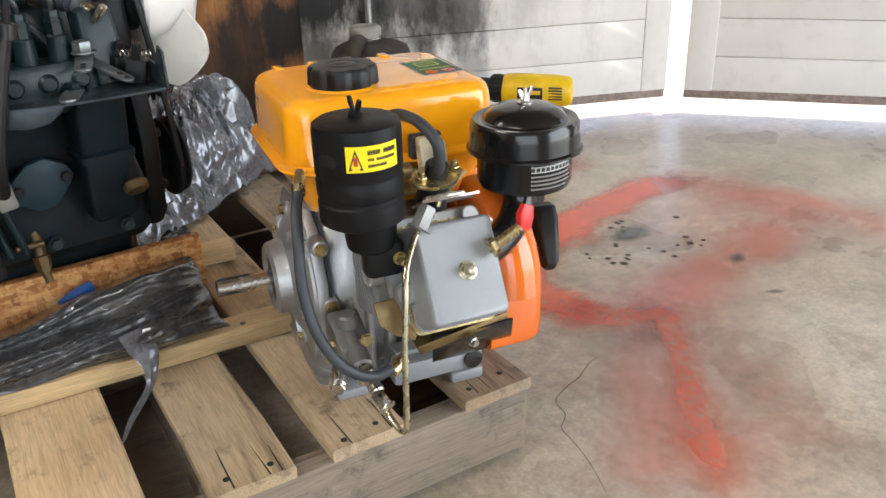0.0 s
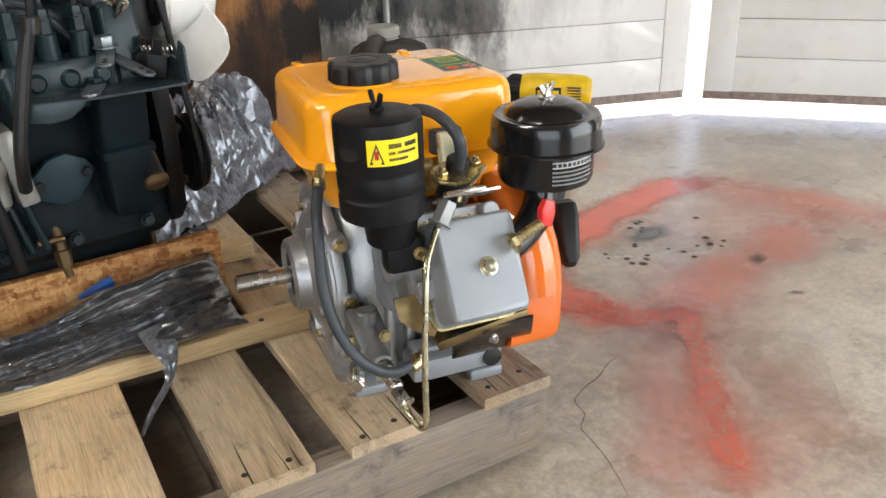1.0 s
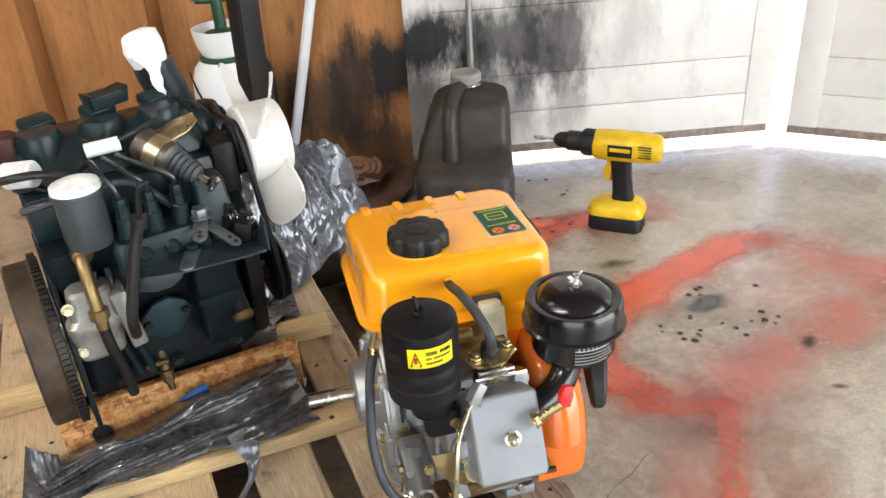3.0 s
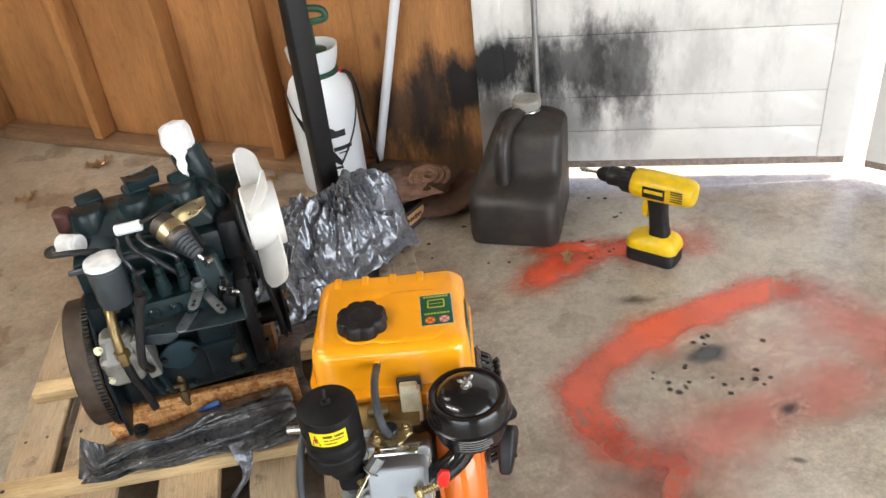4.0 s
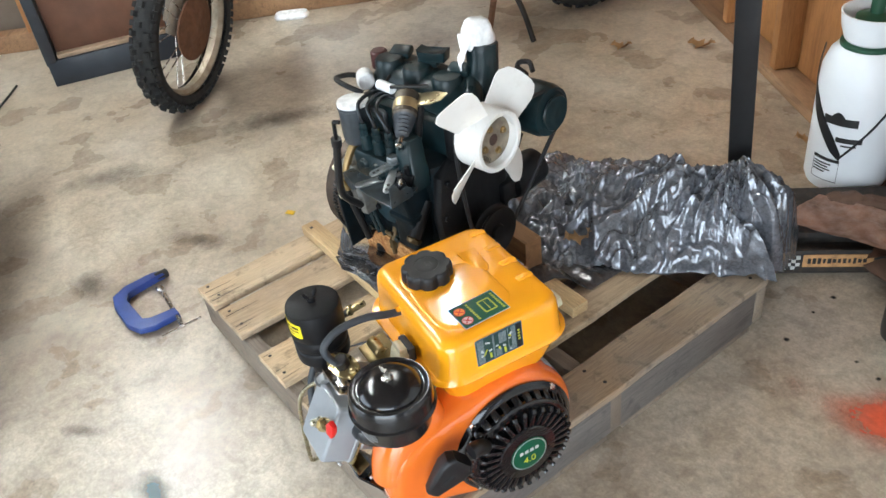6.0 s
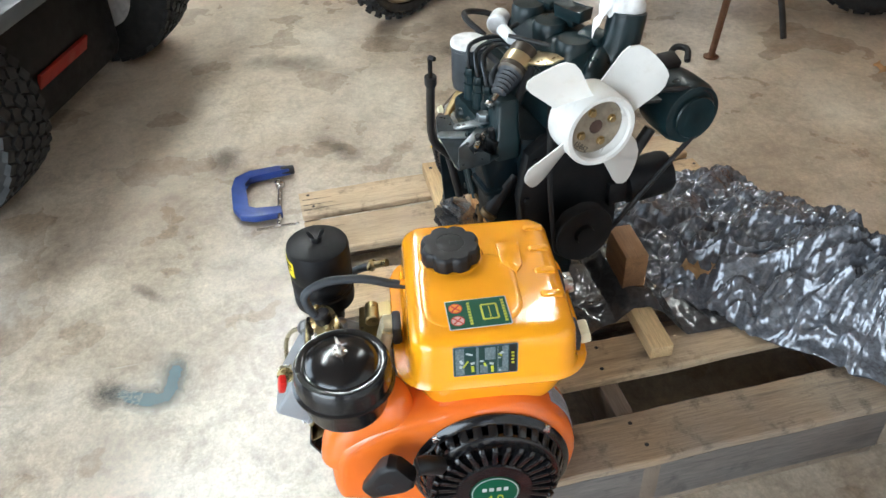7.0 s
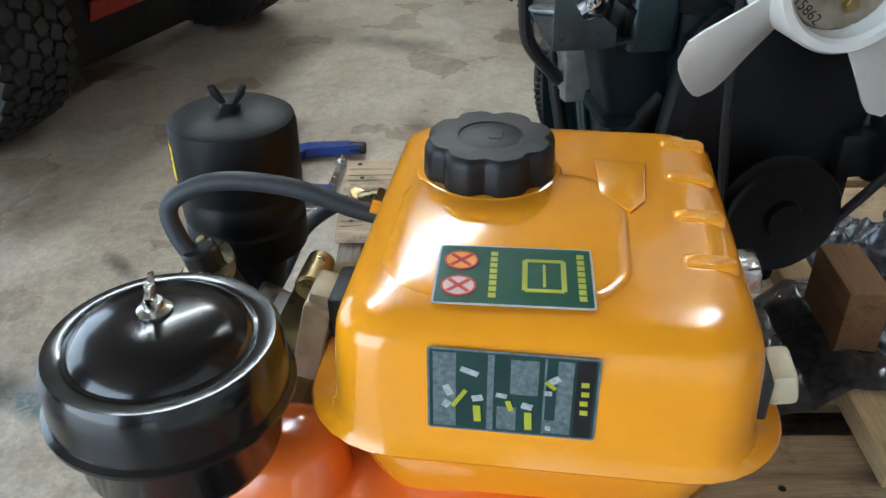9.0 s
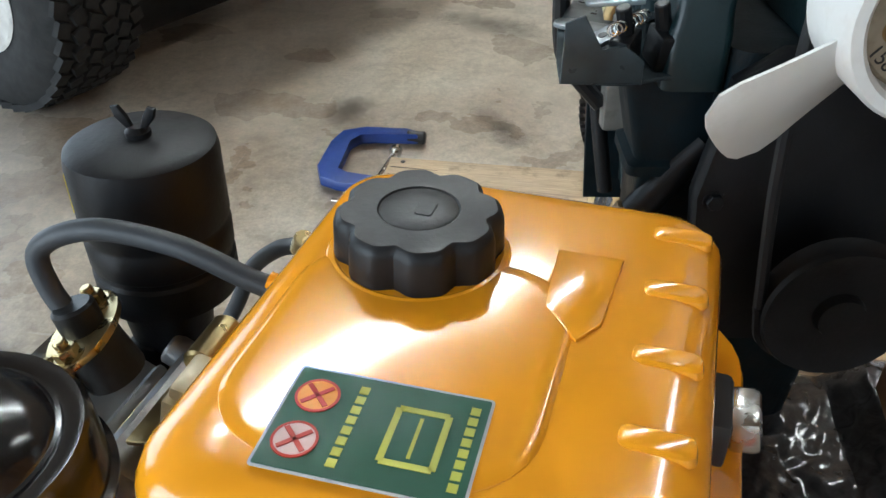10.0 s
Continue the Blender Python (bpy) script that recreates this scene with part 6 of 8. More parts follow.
# flywheel with ring gear
FLY = Matrix.Translation((-0.20, 0.01, 0.415)) @ pose(0, 0, 0, 0, -90, 0)
bm = bm_new()
vs = lathe(bm, [(0.05, 0.0), (0.135, 0.0), (0.138, 0.003), (0.138, 0.014), (0.134, 0.017), (0.134, 0.050), (0.130, 0.054), (0.105, 0.054), (0.10, 0.036), (0.05, 0.030), (0.045, 0.040), (0.02, 0.040)], None, 64)
xf(vs, FLY)
wheel = op("flywheel", bm, surface("brown flywheel iron", (0.060, 0.042, 0.030), 0.55, metal=0.5, dark=0.6, light=1.5, scale=25, relief=0.4), "rusty-brown flywheel with ring gear")
bm = bm_new()
for k in range(96):
    vs = box(bm, (0.006, 0.0045, 0.012), (0.140, 0, 0.008))
    xf(vs, FLY @ pose(0, 0, 0, 0, 0, 3.75 * k))
part("ring_gear_teeth", bm, DARK_IRON, wheel)["kind"] = "stuff"
bm = bm_new()
slab(bm, [(-0.13, 0.30), (0.13, 0.30), (0.15, 0.42), (0.10, 0.56), (-0.06, 0.57), (-0.14, 0.45)], 0.008, Matrix(((0, 0, 1, -0.196), (1, 0, 0, 0.01), (0, 1, 0, 0), (0, 0, 0, 1))), 0.002)
op("rear_plate", bm, TEAL_SHADED)
# injection pump side: pump, lines, solenoid, filter bowl
bm = bm_new()
loft(bm, [(0.545, 0.11, 0.05, 0.01, -0.04, -0.098), (0.56, 0.125, 0.058, 0.012, -0.04, -0.10), (0.598, 0.125, 0.058, 0.012, -0.04, -0.10), (0.607, 0.115, 0.05, 0.012, -0.04, -0.10)])
pump = op("fuel_pump", bm, TEAL, "teal fuel injection pump")
for k, x in enumerate((-0.075, -0.035, 0.005)):
    bm = bm_new()
    rod(bm, (x, -0.102, 0.605), (x, -0.105, 0.640), 0.0145, 0.012, 16, 0.002)
    rod(bm, (x, -0.105, 0.638), (x, -0.105, 0.658), 0.010, seg=6)
    part("delivery_valve", bm, TEAL, pump)
    bm = bm_new()
    rod(bm, (x + 0.012, -0.122, 0.585), (x + 0.012, -0.136, 0.585), 0.0135, 0.011, 18, 0.003)
    part("valve_plug", bm, TEAL, pump)
    bm = bm_new()
    hexnut(bm, (x, -0.105, 0.655), (0, 0, 1), 0.009, 0.014)
    part("line_nut", bm, TEAL, pump)
    bm = bm_new()
    tube(bm, [(x, -0.105, 0.665), (x - 0.004, -0.107, 0.685), (x - 0.015 - 0.012 * k, -0.095, 0.708), (x - 0.02 - 0.02 * k, -0.05, 0.712), (x - 0.03, -0.015, 0.69)], 0.0042, 8, 7)
    part("fuel_line", bm, surface("dark steel line", (0.05, 0.055, 0.06), 0.35, metal=0.8), pump)
bm = bm_new()
lathe(bm, [(0.020, 0.60), (0.032, 0.605), (0.034, 0.62), (0.034, 0.684), (0.036, 0.686), (0.036, 0.692)], Matrix.Translation((-0.125, -0.085, 0)), 28)
bowl = op("filter_bowl", bm, surface("grey filter can", (0.06, 0.07, 0.08), 0.4, metal=0.3), "grey filter bowl")
bm = bm_new()
lathe(bm, [(0.0355, 0.692), (0.0345, 0.700), (0.028, 0.703), (0.006, 0.704)], Matrix.Translation((-0.125, -0.085, 0)), 28)
part("white_cap", bm, RAG_WHITE, bowl, "white protective cap")
SOL0, SOL1 = Vector((-0.015, -0.020, 0.712)), Vector((0.045, -0.105, 0.668))
d = (SOL1 - SOL0)
bm = bm_new()
rod(bm, SOL0, SOL0 + d * 0.55, 0.027, seg=26, chamfer=0.004)
sol = op("stop_solenoid", bm, surface("brown-grey can", (0.085, 0.07, 0.055), 0.45, metal=0.5, dark=0.6, light=1.3), "brown-grey stop solenoid")
bm = bm_new()
rod(bm, SOL0 + d * 0.22, SOL0 + d * 0.42, 0.0282, seg=26)
slab(bm, [(-0.02, -0.02), (0.03, -0.022), (0.055, -0.01), (0.06, 0.012), (0.03, 0.02), (-0.02, 0.02)], 0.004, Matrix.Translation(SOL0 + d * 0.3 + Vector((0.02, 0.03, 0.012))) @ pose(0, 0, 0, 12, -14, 12), 0.001)
part("solenoid_bracket", bm, surface("gold zinc bracket", (0.55, 0.46, 0.28), 0.32, metal=0.9), sol, "gold zinc bracket")
bm = bm_new()
prof = []
for k in range(6):
    prof += [(0.024 - 0.0018 * k, 0.0085 * k), (0.0185 - 0.0016 * k, 0.0085 * k + 0.0045)]
lathe(bm, prof, axis_to(SOL0 + d * 0.55, SOL1), 24)
part("rubber_boot", bm, RUBBER, sol, "black ribbed rubber boot")
bm = bm_new()
rod(bm, SOL0 + d * 0.95, SOL1 + d * 0.12, 0.006, seg=10)
box(bm, (0.012, 0.008, 0.026), SOL1 + d * 0.2, (40, 0, 35), bevel=0.002)
part("solenoid_rod", bm, STEEL, sol)
# governor plate with levers
bm = bm_new()
slab(bm, [(-0.098, -0.178), (-0.07, -0.190), (-0.028, -0.203), (0.05, -0.212), (0.092, -0.214), (0.096, -0.165), (0.072, -0.105), (-0.022, -0.10), (-0.040, -0.162), (-0.094, -0.155)], 0.0035, Matrix.Translation((0, 0, 0.550)), 0.0008)
slab(bm, [(0, 0.024), (0, 0.004), (0.030, 0.0), (0.052, 0.004), (0.068, 0.016), (0.073, 0.025)], 0.003, Matrix.Translation((-0.098, -0.178, 0.528)) @ pose(0, 0, 0, 90, 0, -18), 0.0006)
slab(bm, [(0, 0), (0.060, 0), (0.060, 0.018), (0.045, 0.030), (0.028, 0.026), (0.014, 0.052), (0, 0.046)], 0.0035, Matrix.Translation((0.0935, -0.214, 0.552)) @ pose(0, 0, 0, 90, 0, 90), 0.0008)
gov = op("governor_plate", bm, surface("greased teal plate", (0.036, 0.050, 0.058), 0.36, metal=0.4, dark=0.6, light=1.4, scale=30), "oily metal governor plate")
gov.location = (0.004, 0.012, 0.018)
LEVER = surface("pale steel lever", (0.22, 0.24, 0.25), 0.36, metal=0.75, dark=0.7, light=1.2, scale=40)


def flat_lever(p, q, w, hole):
    """A flat drilled lever from p to q with rounded ends."""
    p, q = Vector(p), Vector(q)
    n = (q - p).length
    bm = bm_new()
    m = Matrix.Translation(p) @ (q - p).to_track_quat("X", "Z").to_matrix().to_4x4()
    slab(bm, round_rect(n + w, w, w * 0.47, 5, n / 2, 0), 0.0035, m, 0.0007)
    lever = part("governor_lever", bm, LEVER, gov, "drilled pale steel lever")
    for x in hole:
        bm = bm_new()
        vs = lathe(bm, [(0.0036, 0.0034), (0.0036, 0.0041), (0.001, 0.0041)], None, 12)
        xf(vs, m @ Matrix.Translation((x * n, 0, 0)))
        part("lever_hole", bm, INK, lever)


flat_lever((0.024, -0.135, 0.592), (0.008, -0.176, 0.584), 0.021, (0.8, 1.0))
flat_lever((0.028, -0.135, 0.585), (0.054, -0.186, 0.566), 0.018, (0.82, 1.02))
flat_lever((0.000, -0.150, 0.5545), (-0.022, -0.196, 0.5545), 0.022, ())
bm = bm_new()
rod(bm, (0.024, -0.135, 0.550), (0.024, -0.135, 0.598), 0.012, seg=16, chamfer=0.002)
part("lever_post", bm, TEAL, gov)
bm = bm_new()
hexnut(bm, (0.024, -0.135, 0.598), (0, 0, 1), 0.0125, 0.014)
part("pivot_nut", bm, LEVER, gov, "steel pivot nut")
bm = bm_new()
hexnut(bm, (0.0, -0.15, 0.558), (0, 0, 1), 0.009, 0.007)
part("lever_pivot", bm, TEAL, gov)
for x, y, a in ((0.066, -0.135, 15), (0.076, -0.165, -30)):
    bm = bm_new()
    box(bm, (0.026, 0.018, 0.030), (x, y, 0.570), (0, 12, a), bevel=0.003)
    rod(bm, (x, y, 0.58), (x + 0.004, y - 0.006, 0.605), 0.006, seg=10, chamfer=0.001)
    part("stop_screw", bm, OILY_BLACK, gov, "black stop screw bracket")
bm = bm_new()
pts = [(0.060 + 0.0042 * k / 6, -0.150 - 0.030 * k / 48 + 0.0045 * math.cos(k * math.pi / 3), 0.592 + 0.0045 * math.sin(k * math.pi / 3)) for k in range(49)]
tube(bm, pts, 0.0009, 6, 2)
part("governor_spring", bm, STEEL, gov, "small coiled spring")
bm = bm_new()
loft(bm, [(0.558, 0.055, 0.048, 0.008, 0.058, -0.098), (0.60, 0.055, 0.048, 0.008, 0.058, -0.098), (0.612, 0.050, 0.044, 0.008, 0.055, -0.096), (0.662, 0.046, 0.042, 0.008, 0.052, -0.094), (0.668, 0.038, 0.034, 0.008, 0.052, -0.094)])
op("governor_block", bm, TEAL, "teal governor housing")
bm = bm_new()
loft(bm, [(z, w, d, 0.008, 0.030, -0.060 - d / 2) for z, w, d in ((0.385, 0.055, 0.055), (0.395, 0.062, 0.062), (0.470, 0.062, 0.064), (0.473, 0.073, 0.074), (0.482, 0.073, 0.074), (0.486, 0.064, 0.068), (0.545, 0.066, 0.082), (0.563, 0.058, 0.086))])
op("governor_case", bm, TEAL_SHADED, "stepped teal governor case")
bm = bm_new()
slab(bm, [(-0.02, -0.012), (0.02, -0.012), (0.026, 0.0), (0.02, 0.012), (-0.02, 0.012), (-0.026, 0.0)], 0.006, Matrix.Translation((-0.075, -0.11, 0.585)) @ pose(0, 0, 0, 60, 0, 20), 0.001)
op("pump_bracket", bm, TEAL)
# dip tube
bm = bm_new()
tube(bm, [(-0.105, -0.13, 0.46), (-0.108, -0.165, 0.50), (-0.104, -0.176, 0.535), (-0.085, -0.182, 0.61), (-0.068, -0.186, 0.665)], 0.0085, 10, 6)
rod(bm, (-0.069, -0.186, 0.655), (-0.066, -0.187, 0.672), 0.0115, seg=12)
dip = op("dip_tube", bm, surface("black tube", (0.012, 0.012, 0.013), 0.4), "black oil dipstick tube")
bm = bm_new()
tube(bm, [(-0.066, -0.187, 0.670), (-0.060, -0.189, 0.705), (-0.056, -0.190, 0.715), (-0.044, -0.186, 0.716)], 0.0045, 8, 5)
part("dipstick_handle", bm, OILY_BLACK, dip)
# hoses and wires
for pts, r, mat_, lab in (
        ([(-0.13, -0.05, 0.70), (-0.17, -0.07, 0.72), (-0.215, -0.05, 0.715), (-0.22, 0.0, 0.70), (-0.19, 0.02, 0.68), (-0.15, 0.0, 0.66)], 0.006, PLASTIC, "black overflow hose"),
        ([(-0.20, -0.03, 0.655), (-0.12, -0.05, 0.668), (-0.06, -0.055, 0.672), (-0.03, -0.08, 0.66), (0.02, -0.085, 0.60)], 0.006, RUBBER, "grey fuel hose"),
        ([(0.03, -0.03, 0.70), (0.06, -0.075, 0.65), (0.07, -0.10, 0.59), (0.05, -0.12, 0.55)], 0.008, PLASTIC, "black hose"),
        ([(-0.09, 0.0, 0.73), (-0.07, -0.035, 0.725), (-0.02, -0.03, 0.735), (0.02, 0.01, 0.73)], 0.004, PLASTIC, "black wire")):
    bm = bm_new()
    tube(bm, pts, r, 10, 7)
    op("hose", bm, mat_, lab)
bm = bm_new()
rod(bm, (-0.095, -0.03, 0.722), (-0.045, -0.034, 0.724), 0.011, seg=16, chamfer=0.002)
op("plug_connector", bm, WHITE_PLASTIC, "white wrapped connector")
bm = bm_new()
rod(bm, (-0.205, 0.02, 0.695), (-0.165, -0.01, 0.70), 0.020, seg=18, chamfer=0.004)
op("tape_ball", bm, RAG_WHITE, "white taped pipe end")
bm = bm_new()
rod(bm, (-0.19, 0.06, 0.70), (-0.19, 0.06, 0.745), 0.02, seg=18, chamfer=0.004)
op("red_cap", bm, surface("dark red cap", (0.05, 0.012, 0.010), 0.45), "dark red cap")
# brass drain taps and lower fittings
for x, y, z in ((-0.072, -0.080, 0.365),):
    bm = bm_new()
    rod(bm, (x, y + 0.02, z + 0.03), (x, y, z - 0.02), 0.009, seg=14, chamfer=0.002)
    rod(bm, (x, y, z - 0.018), (x, y - 0.004, z - 0.040), 0.012, 0.0095, 6)
    rod(bm, (x - 0.030, y - 0.010, z + 0.004), (x + 0.006, y - 0.008, z + 0.002), 0.0045, seg=10, chamfer=0.001)
    rod(bm, (x, y - 0.004, z - 0.040), (x + 0.002, y - 0.006, z - 0.056), 0.0065, 0.0055, 12)
    op("drain_tap", bm, surface("dirty dark brass", (0.14, 0.095, 0.045), 0.5, metal=0.7, dark=0.6, light=1.3, scale=30, dirt_amount=0.6), "dirty brass drain tap")
ALLOY = surface("dull alloy", (0.27, 0.265, 0.245), 0.45, metal=0.5, dark=0.75, light=1.15, scale=25, relief=0.4, dirt=(0.10, 0.08, 0.06), dirt_amount=0.5)
bm = bm_new()
loft(bm, [(0.432, 0.060, 0.04, 0.012, -0.155, -0.098), (0.440, 0.070, 0.052, 0.014, -0.155, -0.098), (0.478, 0.074, 0.054, 0.014, -0.155, -0.098), (0.486, 0.084, 0.060, 0.014, -0.152, -0.098), (0.496, 0.084, 0.060, 0.014, -0.152, -0.098), (0.504, 0.068, 0.05, 0.014, -0.152, -0.098), (0.542, 0.062, 0.046, 0.014, -0.150, -0.098), (0.548, 0.050, 0.036, 0.010, -0.150, -0.098)])
lift = op("lift_pump", bm, ALLOY, "dull alloy lift pump")
bm = bm_new()
box(bm, (0.024, 0.06, 0.10), (-0.108, -0.098, 0.485), (0, -8, 0), bevel=0.004)
part("pump_flange", bm, ALLOY, lift)
for x, z in ((-0.185, 0.530), (-0.182, 0.455)):
    bm = bm_new()
    hexnut(bm, (x, -0.122, z), (0, -1, 0), 0.007, 0.008)
    part("pump_bolt", bm, CREAM_STEEL, lift)
bm = bm_new()
tube(bm, [(-0.142, -0.075, 0.592), (-0.146, -0.095, 0.580), (-0.147, -0.118, 0.545), (-0.146, -0.128, 0.505), (-0.146, -0.128, 0.488)], 0.0095, 12, 5)
rod(bm, (-0.146, -0.128, 0.520), (-0.146, -0.128, 0.503), 0.014, seg=6)
rod(bm, (-0.142, -0.070, 0.594), (-0.142, -0.088, 0.586), 0.016, seg=14, chamfer=0.003)
op("brass_elbow", bm, BRASS, "brass fuel elbow")
bm = bm_new()
tube(bm, [(-0.146, -0.128, 0.490), (-0.143, -0.126, 0.45), (-0.135, -0.118, 0.40), (-0.130, -0.108, 0.345)], 0.0085, 12, 5)
op("hose", bm, PLASTIC, "black fuel hose")
bm = bm_new()
tube(bm, [(0.055, -0.07, 0.50), (0.057, -0.095, 0.47), (0.059, -0.118, 0.437), (0.059, -0.128, 0.426)], 0.0145, 16, 5)
port = op("oil_port", bm, OILY_BLACK, "dark oil pipe stub")
bm = bm_new()
rod(bm, (0.059, -0.122, 0.432), (0.059, -0.131, 0.422), 0.0175, 0.0165, 18, 0.003)
part("pipe_collar", bm, surface("dirty dark brass", (0.14, 0.095, 0.045), 0.42, metal=0.7, dark=0.6, light=1.4, scale=40), port, "dirty brass pipe collar")

# ---- soft marks on floor and doors ----


def ribbon(name, pts, half, material, label, z=0.0015, m=None, category="paint", cover=1.0):
    """Sprayed colour along a line: thick in the middle, thinning to both sides and at the ends."""
    line = spline([(*p, 0) for p in pts], 10)
    verts, faces, cov = [], [], []
    across = 13
    rnd = random.Random(name + str(pts[0]))
    for i, p in enumerate(line):
        d = (line[min(i + 1, len(line) - 1)] - line[max(i - 1, 0)]).normalized()
        s = Vector((-d.y, d.x, 0))
        t = i / (len(line) - 1)
        end = min(1, 6 * t, 6 * (1 - t))
        h = half[min(len(half) - 1, int(t * len(half)))] if isinstance(half, (list, tuple)) else half
        for k in range(across):
            c = -1 + 2 * k / (across - 1)
            verts.append((p + s * c * h * 2.4) + Vector((0, 0, z)))
            cov.append(cover * end * math.exp(-3.2 * c * c))
    for i in range(len(line) - 1):
        for k in range(across - 1):
            a = i * across + k
            faces.append((a, a + 1, a + across + 1, a + across))
    return cover_mesh(name, verts, faces, cov, material, label, m, category)


def cover_mesh(name, verts, faces, cov, material, label, m, category):
    me = bpy.data.meshes.new(name)
    me.from_pydata(verts, [], faces)
    at = me.attributes.new("cover", "FLOAT", "POINT")
    at.data.foreach_set("value", cov)
    me.materials.append(material)
    ob = new(name, me)
    if m is not None:
        ob.matrix_world = m
    return tagged(ob, label, category, kind="structure")


def blot(name, centre, rx, ry, angle, material, label, m=None, z=0.0015, cover=1.0, power=2.6, category="stain"):
    """A soft-edged blot, thick in the middle."""
    verts, faces, cov = [], [], []
    rings, seg = 9, 36
    c, s = math.cos(radians(angle)), math.sin(radians(angle))
    for i in range(rings):
        r = (i + 0.02) / (rings - 1) * 1.35
        for k in range(seg):
            a = 2 * math.pi * k / seg
            rr = r * (1 + 0.18 * noise.noise(Vector((math.cos(a) * 1.5 + centre[0] * 9, math.sin(a) * 1.5, centre[1] * 7))))
            x, y = rx * rr * math.cos(a), ry * rr * math.sin(a)
            verts.append((centre[0] + c * x - s * y, centre[1] + s * x + c * y, z))
            cov.append(cover * math.exp(-power * r * r) if i < rings - 1 else 0.0)
    for i in range(rings - 1):
        for k in range(seg):
            a, b = i * seg + k, i * seg + (k + 1) % seg
            faces.append((a, b, b + seg, a + seg))
    return cover_mesh(name, verts, faces, cov, material, label, m, category)


SPRAY = soft_paint("sprayed orange", (0.80, 0.085, 0.018), 0.28, 0.30, 70, 0.82)
SPRAY_MID = soft_paint("worn sprayed orange", (0.84, 0.12, 0.045), 0.28, 0.32, 60, 0.52)
PINK_HAZE = soft_paint("faint pink overspray", (0.78, 0.20, 0.13), 0.28, 0.4, 50, 0.24)
SPRAY_THIN = soft_paint("sprayed orange haze", (0.80, 0.14, 0.085), 0.28, 0.35, 70, 0.36)
SOOT = soft_paint("black soot", (0.006, 0.006, 0.007), 0.8, 0.25, 40, 0.97)
OIL_WET = soft_paint("wet oil", (0.006, 0.007, 0.009), 0.20, 0.25, 40, 0.97)
OIL = soft_paint("oil stain", (0.02, 0.016, 0.014), 0.22, 0.4, 30, 0.8)
BLUE_MARK = soft_paint("faded blue paint", (0.16, 0.24, 0.27), 0.6, 0.3, 60, 0.6)
PALE_MARK = soft_paint("pale scuff", (0.60, 0.57, 0.50), 0.6, 0.4, 80, 0.7)
# worn end of the arc, also painted thinner for glare off the floor
ribbon("spray_line", [(1.28, 0.10), (1.18, 0.28), (1.14, 0.47), (1.07, 0.625), (0.95, 0.69)], 0.075, SPRAY_THIN, "worn orange paint line, thinned to stand for floor glare")
ribbon("spray_line", [(1.16, 0.69), (1.0, 0.705), (0.84, 0.70), (0.60, 0.635), (0.42, 0.56), (0.335, 0.46), (0.345, 0.33), (0.40, 0.22)], 0.05, SPRAY, "sprayed orange paint line on the concrete")
ribbon("spray_line", [(0.335, 0.42), (0.345, 0.30), (0.40, 0.235), (0.47, 0.195), (0.44, 0.14), (0.353, 0.015), (0.278, -0.092), (0.217, -0.173), (0.17, -0.26)], (0.046, 0.044, 0.042, 0.036, 0.030, 0.026, 0.026, 0.030, 0.034), SPRAY_MID, "sprayed orange paint line on the concrete")
ribbon("spray_line", [(0.36, 0.27), (0.50, 0.23), (0.69, 0.27), (0.87, 0.30), (1.17, 0.36)], 0.06, SPRAY_THIN, "thin sprayed orange paint line on the concrete")
ribbon("spray_line", [(0.37, 0.18), (0.29, 0.04), (0.18, -0.09), (0.09, -0.20)], 0.060, PINK_HAZE, "thin sprayed orange haze on the concrete")
for c, rx, ry, an in (((0.50, 0.22), 0.42, 0.26, 10), ((0.95, 0.45), 0.40, 0.30, 0), ((0.30, -0.10), 0.30, 0.22, 40)):
    blot("spray_haze", c, rx, ry, an, PINK_HAZE, "faint pink overspray on the concrete", z=0.0009, power=1.8)
blot("spray_patch", (0.42, 0.99), 0.24, 0.12, 15, SPRAY, "sprayed orange patch on the concrete")
blot("spray_patch", (0.72, 1.03), 0.30, 0.12, -5, SPRAY, "sprayed orange patch on the concrete", z=0.0019)
blot("spray_patch", (0.50, 1.09), 0.22, 0.06, -8, SPRAY, "sprayed orange patch on the concrete", z=0.0023)
for c, rx, ry in (((0.44, 0.955), 0.045, 0.011), ((0.56, 1.085), 0.05, 0.012), ((0.87, 0.765), 0.02, 0.006)):
    blot("pale_scuff", c, rx, ry, -12, PALE_MARK, "pale scuff mark on the concrete", z=0.0027)
blot("oil_spot", (0.690, 0.515), 0.085, 0.055, 10, OIL_WET, "black oily spot on the concrete")
for k in range(26):
    a, r = random.uniform(0, 6.28), random.uniform(0.07, 0.16)
    blot("oil_drop", (0.705 + r * 1.2 * math.cos(a), 0.50 + r * 0.7 * math.sin(a) - 0.03), *(random.uniform(0.004, 0.009),) * 2, 0, SOOT, "small black oil drop on the concrete", z=0.0021, power=1.2)
for k in range(22):
    blot("oil_drop", (random.uniform(0.05, 0.75), random.uniform(1.0, 1.4)), *(random.uniform(0.004, 0.008),) * 2, 0, SOOT, "small black oil drop on the concrete", z=0.0029, power=1.2)
CRACK = soft_paint("crack shadow", (0.06, 0.045, 0.035), 0.8, 0.4, 50, 0.6)
CRACKED = [(0.30, 0.19), (0.271, 0.149), (0.243, 0.140), (0.199, 0.115), (0.165, 0.105), (0.123, 0.083), (0.112, 0.045), (0.085, 0.02), (0.079, -0.014), (0.068, -0.066), (0.046, -0.128), (0.03, -0.17)]
ribbon("floor_crack", CRACKED, 0.0008, CRACK, "thin dark crack in the concrete")
blot("dirt_stain", (0.787, 0.279), 0.045, 0.030, 30, OIL, "brown chip in the concrete")
